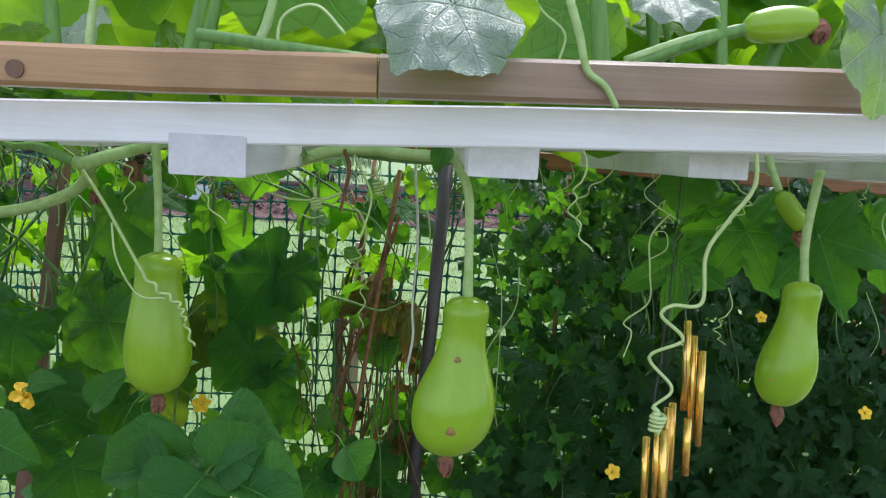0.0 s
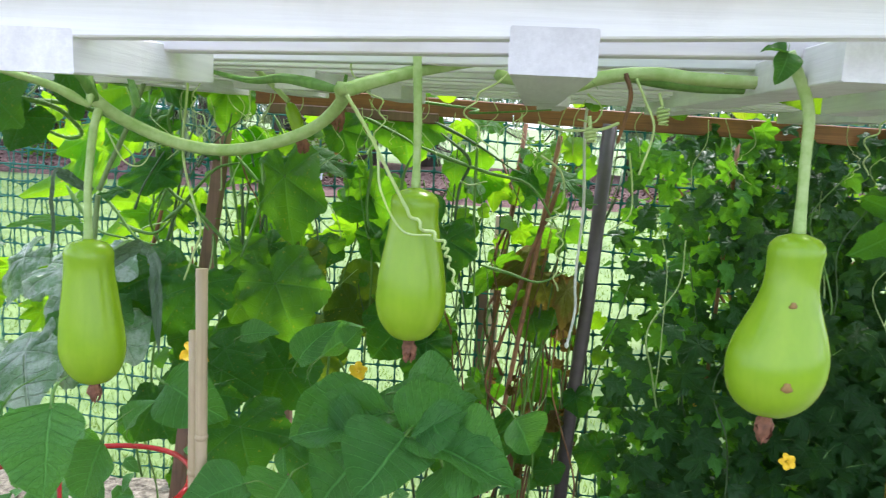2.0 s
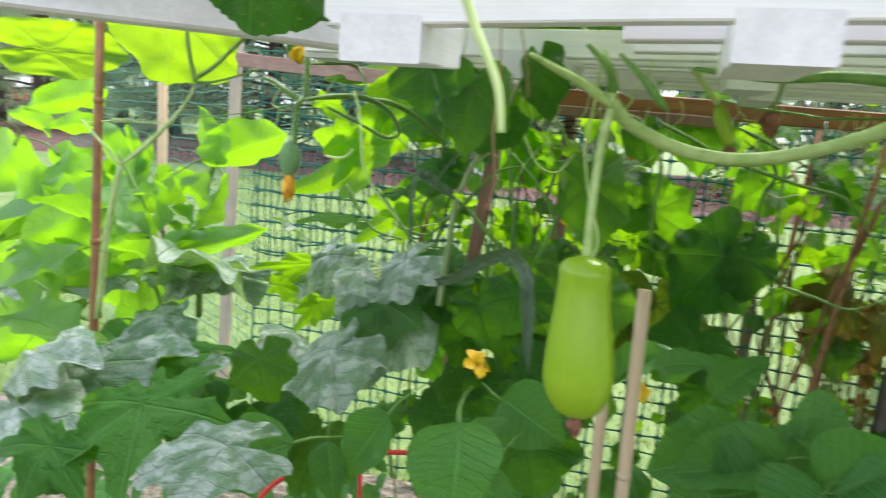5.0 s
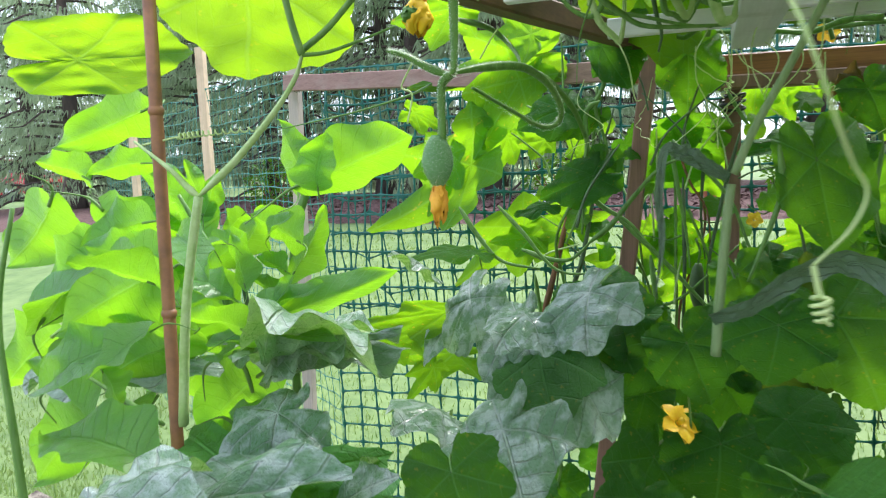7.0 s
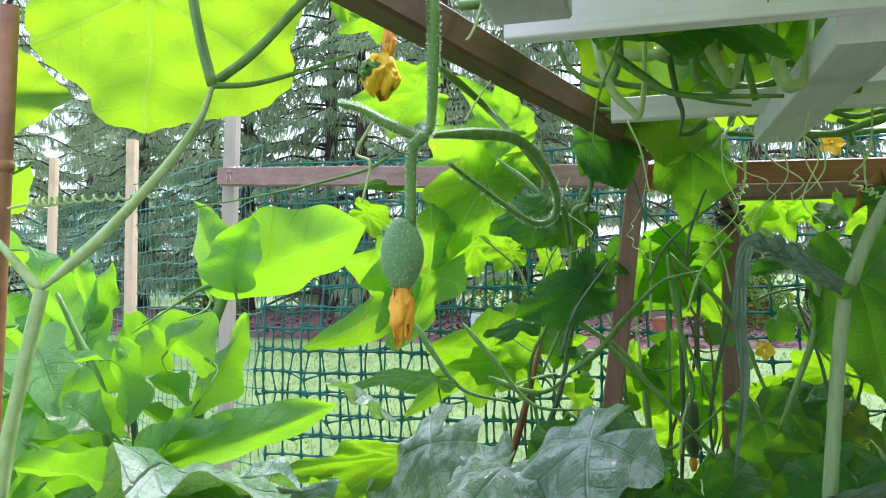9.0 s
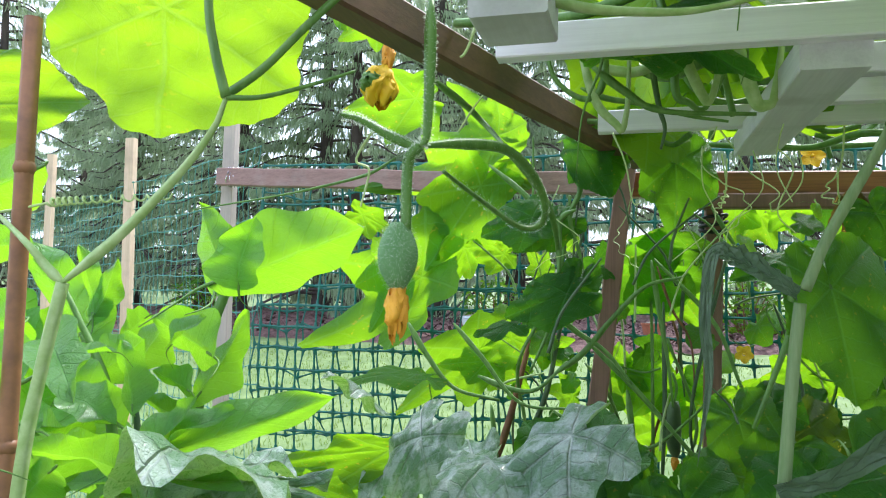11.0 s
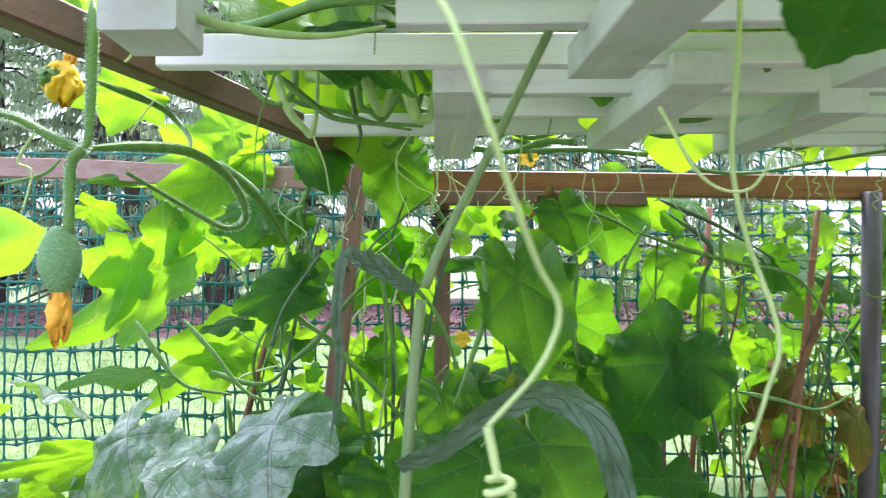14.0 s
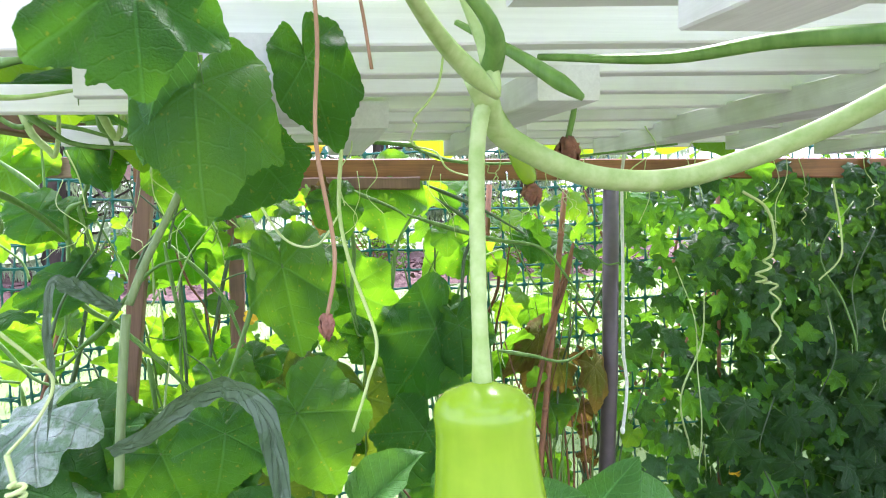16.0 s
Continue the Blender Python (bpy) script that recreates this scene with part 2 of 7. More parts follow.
car_glass = plain("dark_car_glass", (0.02, 0.025, 0.03), (0.03, 0.035, 0.04), 3, 0.05, 0.0)
chrome = plain("pale_metal", (0.7, 0.7, 0.72), (0.6, 0.6, 0.62), 20, 0.25, 0.0, 1.0)
tendril_mat = plain("pale_tendril", (0.52, 0.62, 0.28), (0.40, 0.52, 0.20), 25, 0.5, 0.1)
petal = plain("yellow_petal", (0.90, 0.60, 0.015), (0.85, 0.48, 0.01), 18, 0.5, 0.4)
petal_old = plain("withered_orange_petal", (0.86, 0.42, 0.03), (0.68, 0.26, 0.02), 30, 0.6, 0.8)
petal_dry = plain("dried_pink_brown_petal", (0.29, 0.115, 0.07), (0.12, 0.05, 0.03), 90, 0.7, 0.9)
dead_leaf = leafy("dead_leaf", (0.065, 0.045, 0.02), (0.14, 0.10, 0.035), (0.24, 0.16, 0.03), spots=0.6, gloss=0.1)
leaf_gourd = leafy("gourd_leaf", (0.030, 0.110, 0.030), (0.075, 0.19, 0.058), (0.43, 0.74, 0.008), thin=0.5, rough=0.45, spots=0.25, gloss=0.25, vis=0.45)
# bright leaf_melon and dark leaf_cuke put back light and shade into the colour
leaf_melon = leafy("melon_leaf", (0.040, 0.140, 0.030), (0.095, 0.24, 0.060), (0.36, 0.72, 0.008), thin=0.50, rough=0.45, spots=0.8, gloss=0.25, vis=0.5)
# gourd leaf with the white glare of the sky put into its colour
leaf_sky_glare = leafy("sky_glare_gourd_leaf", (0.24, 0.34, 0.25), (0.50, 0.58, 0.52), (0.36, 0.66, 0.010), thin=0.25, rough=0.3, gloss=1.0)
leaf_cuke = leafy("cucumber_leaf", (0.015, 0.082, 0.016), (0.044, 0.160, 0.030), (0.18, 0.54, 0.010), thin=0.27, rough=0.42, spots=0.3, gloss=0.18, vis=0.4)
leaf_mid = leafy("mid_tone_cucumber_leaf", (0.026, 0.105, 0.024), (0.062, 0.175, 0.043), (0.26, 0.64, 0.010), thin=0.40, rough=0.45, spots=0.4, gloss=0.25, vis=0.45)
leaf_spotted = leafy("blotched_cucumber_leaf", (0.030, 0.085, 0.018), (0.075, 0.135, 0.028), (0.26, 0.40, 0.015), thin=0.35, rough=0.5, spots=0.9, gloss=0.2)
leaf_drying = leafy("yellowing_leaf", (0.12, 0.13, 0.025), (0.24, 0.24, 0.06), (0.36, 0.36, 0.03), thin=0.3, rough=0.6, spots=0.6, gloss=0.1, dry=0.6)
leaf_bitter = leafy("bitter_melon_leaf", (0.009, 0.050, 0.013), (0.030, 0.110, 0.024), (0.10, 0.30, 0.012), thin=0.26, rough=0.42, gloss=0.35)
leaf_lobed = leafy("sponge_gourd_and_backlit_leaf", (0.032, 0.150, 0.028), (0.085, 0.265, 0.052), (0.22, 0.58, 0.012), thin=0.40, rough=0.42, gloss=0.25, vis=0.4)
leaf_egg = leafy("eggplant_leaf", (0.050, 0.185, 0.032), (0.140, 0.33, 0.085), (0.40, 0.84, 0.012), "pin", thin=0.42, rough=0.30, gloss=0.6, vis=0.35, cells=0.04, wet=0.25, vary=0.35)
leaf_bean = leafy("bean_leaf", (0.026, 0.145, 0.028), (0.110, 0.325, 0.068), (0.20, 0.54, 0.015), "pin", thin=0.26, rough=0.36, gloss=0.4, vis=0.55, patchy=0.3, cells=0.14, wet=0.10)
# pale patches: partly silvery mottling, partly sky sheen put into the colour
leaf_silver_sheen = leafy("silver_and_sky_sheen_squash_leaf", (0.065, 0.21, 0.080), (0.56, 0.66, 0.62), (0.28, 0.56, 0.05), thin=0.22, rough=0.26, gloss=1.0, vis=0.2, patchy=0.8, cells=0.08, wet=0.35)
leaf_strap = leafy("wilted_strap_leaf", (0.045, 0.095, 0.050), (0.13, 0.19, 0.125), (0.12, 0.22, 0.08), "pin", thin=0.18, rough=0.35, gloss=0.4)
leaf_shrub = leafy("shrub_leaf", (0.025, 0.105, 0.012), (0.07, 0.21, 0.022), (0.24, 0.48, 0.015), thin=0.35, gloss=0.15)


def gourd_skin():
    m, t, p = shader("bottle_gourd_skin")
    c = t.nodes.new("ShaderNodeTexCoord")
    big, fine = grain(t, 16, 4), grain(t, 160, 3)
    streak = grain(t, 1.0, 5, (60, 60, 10))
    col = blend(t, ramp(t, streak, 0.2, 0.8), (0.185, 0.325, 0.006), (0.255, 0.395, 0.016))
    col = blend(t, sum_of(t, "MULTIPLY", ramp(t, big, 0.45, 0.7), 0.5), col, (0.135, 0.275, 0.004))
    col = blend(t, sum_of(t, "MULTIPLY", ramp(t, grain(t, 32, 2), 0.71, 0.735), 0.75), col, (0.30, 0.26, 0.05))
    t.links.new(col, p.inputs["Base Color"])
    p.inputs["Roughness"].default_value = 0.26
    p.inputs["Subsurface Weight"].default_value = 0.02
    p.inputs["Subsurface Radius"].default_value = (0.01, 0.012, 0.004)
    p.inputs["Specular IOR Level"].default_value = 0.4
    p.inputs["Coat Weight"].default_value = 0.2
    p.inputs["Coat Roughness"].default_value = 0.2
    bumped(t, p, fine, 0.12, 0.0006)
    return m


skin = gourd_skin()
scar_mat = plain("brown_scar", (0.30, 0.19, 0.05), (0.22, 0.12, 0.04), 90, 0.7, 0.5)
fruit_skin = plain("downy_green_skin", (0.12, 0.26, 0.095), (0.155, 0.31, 0.125), 40, 0.6, 0.06)
down_mat = leafy("white_down", (0.70, 0.76, 0.66), (0.80, 0.85, 0.76), (0.85, 0.9, 0.8), thin=0.6, rough=0.7, gloss=0.1, vis=0.0)

# ---- builders ----
def mesh_of(bm, name, *mats, smooth=False):
    me = bpy.data.meshes.new(name)
    bm.to_mesh(me)
    bm.free()
    for m in mats:
        me.materials.append(m)
    if smooth:
        me.shade_smooth()
    return me


def part(name, bm, material, parent, label="", smooth=False):
    """Links a bmesh (or a ready mesh) as one mesh object under a thing or a part."""
    me = bm if isinstance(bm, bpy.types.Mesh) else mesh_of(bm, name, material, smooth=smooth)
    ob = new(name, me)
    ob.parent = parent
    if label:
        ob["label"] = label
    return ob


def thing(name, label, category, group="", at=(0, 0, 0), kind=""):
    ob = new(name)
    ob.location = at
    ob.empty_display_size = 0.05
    return tagged(ob, label, category, group, kind)


def single(name, bm, material, label, category, group="", kind="", smooth=False):
    return tagged(new(name, mesh_of(bm, name, material, smooth=smooth)), label, category, group, kind)


def curve_of(points, steps=6):
    """A smooth line (Catmull-Rom) through a few points."""
    p = [Vector(q) for q in points]
    p = [2 * p[0] - p[1], *p, 2 * p[-1] - p[-2]]
    out = []
    for i in range(1, len(p) - 2):
        for k in range(steps):
            s = k / steps
            out.append(0.5 * (2 * p[i] + (p[i + 1] - p[i - 1]) * s + (2 * p[i - 1] - 5 * p[i] + 4 * p[i + 1] - p[i + 2]) * s * s
                              + (3 * p[i] - p[i - 1] - 3 * p[i + 1] + p[i + 2]) * s ** 3))
    return out + [p[-2]]


def tube(bm, line, radius, sides=7, ridge=0.0, tip=1.0):
    """A closed tube along a line; radius a number or a function of 0..1."""
    line = [Vector(q) for q in line]
    n = len(line)
    up, rings = Vector((0.31, 0.2, 0.93)), []
    for i, q in enumerate(line):
        d = (line[min(i + 1, n - 1)] - line[max(i - 1, 0)])
        d = d.normalized() if d.length > 1e-9 else Vector((0, 0, 1))
        a = d.cross(up)
        a = (a if a.length > 1e-3 else d.cross(Vector((1, 0, 0)))).normalized()
        b = d.cross(a)
        s = i / max(1, n - 1)
        r = radius(s) if callable(radius) else radius * (1 + (tip - 1) * s)
        rings.append([bm.verts.new(q + (a * math.cos(k * math.tau / sides) + b * math.sin(k * math.tau / sides)) * r * (1 + (ridge if k % 2 else 0)))
                      for k in range(sides)])
    for r0, r1 in zip(rings, rings[1:]):
        for k in range(sides):
            bm.faces.new((r0[k], r0[(k + 1) % sides], r1[(k + 1) % sides], r1[k]))
    bm.faces.new(rings[0][::-1])
    bm.faces.new(rings[-1])
    return bm


def stick(bm, a, b, w, h, bevel=0.0025, turn=0.0, cuts=1, wob=0.0):
    """A squared timber from a to b, w wide and h high, with eased edges."""
    a, b = Vector(a), Vector(b)
    d = (b - a).normalized()
    side = d.cross(Vector((0, 0, 1)))
    side = side.normalized() if side.length > 0.05 else Vector((1, 0, 0))
    top = side.cross(d).normalized()
    if turn:
        q = Matrix.Rotation(radians(turn), 3, d)
        side, top = q @ side, q @ top
    e = bevel
    prof = [(-w / 2 + e, -h / 2), (w / 2 - e, -h / 2), (w / 2, -h / 2 + e), (w / 2, h / 2 - e), (w / 2 - e, h / 2), (-w / 2 + e, h / 2), (-w / 2, h / 2 - e), (-w / 2, -h / 2 + e)]
    rings = []
    for i in range(cuts + 1):
        c = a.lerp(b, i / cuts)
        if wob and 0 < i < cuts:
            c = c + Vector((random.uniform(-wob, wob), random.uniform(-wob, wob), random.uniform(-wob, wob)))
        rings.append([bm.verts.new(c + side * x + top * y) for x, y in prof])
    for r0, r1 in zip(rings, rings[1:]):
        for k in range(8):
            bm.faces.new((r0[k], r0[(k + 1) % 8], r1[(k + 1) % 8], r1[k]))
    bm.faces.new(rings[0][::-1])
    bm.faces.new(rings[-1])
    return bm


def lathe(bm, profile, sides=28, wobble=None, centre=(0, 0, 0)):
    """A body of revolution round z from (radius, height) pairs, top to bottom; wobble(z, angle) moves the surface."""
    rings = []
    for r, z in profile:
        ring = []
        for k in range(sides):
            a = k * math.tau / sides
            dx, dy, s = wobble(z, a) if wobble else (0, 0, 1)
            ring.append(bm.verts.new((centre[0] + r * s * math.cos(a) + dx, centre[1] + r * s * math.sin(a) + dy, centre[2] + z)))
        rings.append(ring)
    for r0, r1 in zip(rings, rings[1:]):
        for k in range(sides):
            bm.faces.new((r0[k], r1[k], r1[(k + 1) % sides], r0[(k + 1) % sides]))
    bm.faces.new(rings[0])
    bm.faces.new(rings[-1][::-1])
    return bm


# ---- leaves ----
REACH = {}


def pointed(a, peaks, valley, sinus=0.7, wide=0.22):
    """The radius at angle a of a leaf with a pointed lobe at every 60 degrees: peaks are the heights of the middle, inner and outer lobes."""
    w = min(abs(a) / (math.pi / 3), 3.0)
    k = min(int(w), 2)
    heights = (*peaks, 0.8 * peaks[2])
    f = w - k
    h = heights[k] + (heights[k + 1] - heights[k]) * f
    dip = 1 - (1 - valley) * (1 - abs(2 * f - 1)) ** 0.85
    return h * dip * (1 - sinus * math.exp(-((math.pi - abs(a)) / wide) ** 2))


def teeth(a, count, deep):
    return deep * (abs((a * count / math.tau) % 1 - 0.5) * 2 - 0.5)


OUTLINES = {
    "gourd": lambda a: pointed(a, (1.04, 0.96, 0.90), 0.90, 0.72, 0.2) + teeth(a, 37, 0.022),
    "heart": lambda a: (1.08 - 0.16 * abs(a) / math.pi + 0.04 * math.cos(5 * a)) * (1 - 0.66 * math.exp(-((math.pi - abs(a)) / 0.3) ** 2)) + teeth(a, 41, 0.02),
    "cuke": lambda a: pointed(a, (1.18, 0.98, 0.86), 0.84, 0.7, 0.25) + teeth(a, 39, 0.035),
    "melon": lambda a: pointed(a, (1.26, 1.02, 0.82), 0.64, 0.66, 0.26) + teeth(a, 33, 0.03),
    "bitter": lambda a: pointed(a, (1.12, 1.0, 0.80), 0.56, 0.6, 0.3) + teeth(a, 25, 0.07),
    "ragged": lambda a: pointed(a, (1.10, 1.04, 0.86), 0.50, 0.6, 0.22) + teeth(a, 29, 0.09),
}


def palm_leaf(kind, seed, mats, rings=9, spokes=96, cup=0.12, ruffle=0.06, fold=0.10, petiole=0.5, droop=0.16, bend=0.15):
    """A palmate blade of radius about 1 in the xy plane: stalk at the origin, tip towards -y, upper face towards +z; the tissue bulges between the sunken veins."""
    rnd = random.Random(seed)
    f = OUTLINES[kind]
    bm = bmesh.new()
    uv = bm.loops.layers.uv.new("UVMap")
    ph, ph2, skew = rnd.uniform(0, 6), rnd.uniform(0, 6), rnd.uniform(-0.12, 0.12)
    tilt_l, tilt_r, crook = rnd.uniform(-0.5, 1.6) * bend, rnd.uniform(-0.5, 1.6) * bend, rnd.uniform(-0.2, 0.2)
    grid, centre = [], bm.verts.new((0, 0, 0))
    for j in range(1, rings + 1):
        ring = []
        for k in range(spokes):
            a = -math.pi + math.tau * (k + 0.5) / spokes
            rr = j / rings
            r = f(a) * rr * (1 + skew * math.sin(a)) * (1 + 0.07 * rr * noise.noise((2.1 * math.cos(a) + seed, 2.1 * math.sin(a), 3.3)))
            x, y = r * math.sin(a), -r * math.cos(a)
            q = 1 - abs(((a / (math.pi / 3)) % 1) - 0.5) * 2
            z = -cup * r * r + ruffle * rr ** 3 * (math.sin(7 * a + ph) + 0.6 * math.sin(11 * a + ph2)) + fold * r * (q ** 0.6 - 0.45) * 0.55
            z -= droop * max(0.0, -y) ** 2 + (tilt_l if x < 0 else tilt_r) * x * x * 0.8
            z += bend * r * noise.noise((1.3 * x + seed, 1.3 * y, 0.5)) + 0.07 * rr * noise.noise((4 * x, 4 * y + seed, 0.5)) + 0.02 * q * math.sin(16 * rr + ph)
            ring.append(bm.verts.new((x + crook * max(0.0, -y) ** 2 * 0.5, y, z)))
        grid.append(ring)

    def face(vs, uvs):
        fc = bm.faces.new(vs)
        fc.smooth = True
        for lp, c in zip(fc.loops, uvs):
            lp[uv].uv = c
    for k in range(spokes):
        k2 = (k + 1) % spokes
        u0, u1 = (k + 0.5) / spokes, (k + 1.5) / spokes
        face((centre, grid[0][k], grid[0][k2]), ((u0, 0), (u0, 1 / rings), (u1, 1 / rings)))
        for j in range(rings - 1):
            face((grid[j][k], grid[j + 1][k], grid[j + 1][k2], grid[j][k2]), ((u0, (j + 1) / rings), (u0, (j + 2) / rings), (u1, (j + 2) / rings), (u1, (j + 1) / rings)))
    if petiole:
        n0 = len(bm.faces)
        tube(bm, curve_of([(0, -0.02, -0.01), (0, 0.25, -0.10), (0.05, petiole * 0.7, -0.35), (0.1, petiole, -0.75), (0.12, petiole * 1.1, -1.3)], 4), 0.026, 6, 0, 0.2)
        bm.faces.ensure_lookup_table()
        for fc in bm.faces[n0:]:
            fc.material_index, fc.smooth = 1, True
    me = mesh_of(bm, kind + "_leaf", *mats)
    tip = min(me.vertices, key=lambda v: v.co.y).co.copy()
    REACH[me.name] = (max(v.co.x for v in me.vertices) - min(v.co.x for v in me.vertices), tip)
    return me


def blade_leaf(name, seed, mats, width=0.34, wave=0.05, curl=0.5, fold=0.12, nlen=14, nwid=6, petiole=0.3, notch=0.0, peak=0.42):
    """A simple blade of length 1: stalk at the origin, tip towards -y, upper face towards +z."""
    rnd = random.Random(seed)
    bm = bmesh.new()
    uv = bm.loops.layers.uv.new("UVMap")
    ph, ph2, sway = rnd.uniform(0, 6), rnd.uniform(0, 6), rnd.uniform(-0.15, 0.15)
    grid = []
    for i in range(nlen + 1):
        s = i / nlen
        half = width * (math.sin(math.pi * min(1, s ** (math.log(0.5) / math.log(peak)))) ** 0.75) + 0.004
        row = []
        for k in range(nwid + 1):
            c = 2 * k / nwid - 1
            side = half * (1 + 0.15 * notch * math.sin(15 * s + (ph if c > 0 else ph2)))
            x = side * c + sway * s * s
            z = fold * abs(c) * half * 2 - curl * s * s * 0.5 + wave * c * c * math.sin(9 * s + ph + (2.2 if c > 0 else 0)) + 0.4 * wave * abs(c) * math.sin(17 * s + ph2)
            z += 0.05 * noise.noise((2.2 * x + seed, 2.2 * s, 1.0)) + 0.02 * noise.noise((7 * x, 7 * s, seed))
            y = -s * (1 - 0.12 * curl * s) + notch * 0.12 * c * c * (1 - s)
            row.append(bm.verts.new((x, y, z)))
        grid.append(row)
    for i in range(nlen):
        for k in range(nwid):
            fc = bm.faces.new((grid[i][k], grid[i + 1][k], grid[i + 1][k + 1], grid[i][k + 1]))
            fc.smooth = True
            for lp, c in zip(fc.loops, ((i, k), (i + 1, k), (i + 1, k + 1), (i, k + 1))):
                lp[uv].uv = (c[0] / nlen, c[1] / nwid)
    if petiole:
        n0 = len(bm.faces)
        tube(bm, curve_of([(0, -0.06, -0.012), (0, petiole * 0.5, -0.02), (0.02, petiole, -0.12), (0.03, petiole * 1.6, -0.35)], 4), 0.017, 6, 0, 0.25)
        bm.faces.ensure_lookup_table()
        for fc in bm.faces[n0:]:
            fc.material_index, fc.smooth = 1, True
    me = mesh_of(bm, name, *mats)
    REACH[me.name] = (2 * width, min(me.vertices, key=lambda v: v.co.y).co.copy())
    return me


GOURD = [palm_leaf("gourd", k, (leaf_gourd, stem_green), ruffle=0.05) for k in (1, 2, 3, 4)]
GOURD_WIDE = [palm_leaf("gourd", 9, (leaf_gourd, stem_green), rings=12, spokes=148, ruffle=0.03, cup=0.05, droop=0.05, bend=0.07, petiole=0.0)]
MELON = [palm_leaf("melon", k, (leaf_melon, stem_green), fold=0.20, ruffle=0.07, petiole=0.0) for k in (5, 6, 7, 8)]
SKY_GLARE = [palm_leaf("gourd", k, (leaf_sky_glare, stem_green), ruffle=0.07, fold=0.2) for k in (91, 92)]
GOURD_SMALL = [palm_leaf("gourd", k, (leaf_gourd, stem_green), rings=4, spokes=30, petiole=0, ruffle=0.07) for k in (95, 96, 97)]
MID = [palm_leaf("cuke", k, (leaf_mid, stem_green), fold=0.22) for k in (15, 16, 17)]
CUKE = [palm_leaf("cuke", k, (leaf_cuke, stem_green), fold=0.22) for k in (11, 12, 13, 14)]
HEART = [palm_leaf("heart", k, (leaf_cuke, stem_green), fold=0.16) for k in (10, 18)]
SPOTTED = [palm_leaf("cuke", k, (leaf_spotted, stem_green), fold=0.2, ruffle=0.09) for k in (65, 66)]
DEADLY = [palm_leaf("cuke", k, (leaf_drying, stem_dry), fold=0.3, ruffle=0.14, cup=0.4) for k in (67, 68)]
RAGGED = [palm_leaf("ragged", k, (leaf_lobed, stem_green), fold=0.2) for k in (31, 32, 33)]
SILVER_SHEEN = [palm_leaf(n, k, (leaf_silver_sheen, stem_green), fold=0.24, ruffle=0.09, cup=0.2, droop=0.25, petiole=0.0) for n, k in (("gourd", 34), ("heart", 35), ("gourd", 36), ("cuke", 37), ("heart", 38))]
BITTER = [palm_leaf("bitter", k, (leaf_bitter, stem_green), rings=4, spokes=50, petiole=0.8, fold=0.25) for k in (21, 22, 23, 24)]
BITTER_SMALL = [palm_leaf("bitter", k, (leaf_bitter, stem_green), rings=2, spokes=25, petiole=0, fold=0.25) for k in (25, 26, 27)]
EGG = [blade_leaf("eggplant_leaf", k, (leaf_egg, stem_green), 0.30, 0.055, 0.35, 0.26, nlen=26, nwid=10, notch=1.0) for k in (41, 42, 43, 44)]
BEAN = [blade_leaf("bean_leaf", k, (leaf_bean, stem_green), 0.37, 0.05, 0.45, 0.34, nlen=18, nwid=8, notch=0.0, peak=0.33) for k in (51, 52, 53)]
BEAN_SMALL = [blade_leaf("bean_leaf", k, (leaf_bean, stem_green), 0.30, 0.03, 0.5, 0.2, nlen=5, nwid=2, petiole=0, peak=0.36) for k in (58, 59)]
PEPPER = [blade_leaf("bean_leaf", k, (leaf_bean, stem_green), 0.30, 0.045, 0.55, 0.25, nlen=18, nwid=8, notch=0.0, peak=0.36) for k in (55, 56, 57)]
DEAD = [palm_leaf("cuke", k, (dead_leaf, stem_dry), ruffle=0.2, cup=0.5, fold=0.3) for k in (71, 72)]


def facing(tip=0.0, nod=0.0, turn=0.0):
    """The turn of a leaf that hangs upright with its upper face towards -y and its tip down: tip degrees swing the tip to +x, nod lays the
    face upwards (past 90 it shows its underside), turn then swings it round z."""
    return Matrix.Rotation(radians(turn), 4, "Z") @ Matrix.Rotation(radians(-nod), 4, "X") @ Matrix.Rotation(radians(-tip), 4, "Y") @ Matrix.Rotation(radians(90), 4, "X")


def leaf(plant, kinds, at, size, tip=0.0, nod=0.0, turn=0.0, flip=False, pick=None, mid=0.3, name="leaf"):
    """One leaf as a part of its plant: at is the middle of the blade, size its width (palmate) or length (simple blade)."""
    me = kinds[(pick if pick is not None else random.randrange(len(kinds)))]
    simple = me.name.startswith(("eggplant", "bean", "strap"))
    s = size if simple else size / 1.95
    m = facing(tip, nod, turn) @ (Matrix.Rotation(math.pi, 4, "Y") if flip else Matrix())
    m = Matrix.Translation(at) @ m @ Matrix.Diagonal((s, s, s, 1)) @ Matrix.Translation((0, 0.5 if simple else mid, 0))
    ob = new(name, me)
    ob.parent = plant
    ob.matrix_basis = plant.matrix_basis.inverted() @ m if plant.type == "EMPTY" and plant.location.length else m
    return ob


def blade(plant, kinds, base, tip, width, roll=0.0, pick=None, name="leaf"):
    """One leaf as a part of its plant, by the place of its stalk's end and of its tip. At roll 0 its upper face looks to -y, at 90 upwards,
    at 180 its underside looks to -y."""
    me = kinds[pick if pick is not None else random.randrange(len(kinds))]
    a, b = Vector(base), Vector(tip)
    along = (b - a).normalized()
    out = Vector((0.02, -math.cos(radians(roll)), math.sin(radians(roll))))
    out = (out - along * out.dot(along)).normalized()
    wide, far = REACH[me.name]
    sx, sy = width / wide, (b - a).length / far.length
    lean = Matrix.Rotation(math.atan2(far.z, -far.y), 3, "X") @ Matrix.Rotation(math.atan2(far.x, -far.y), 3, "Z").inverted()
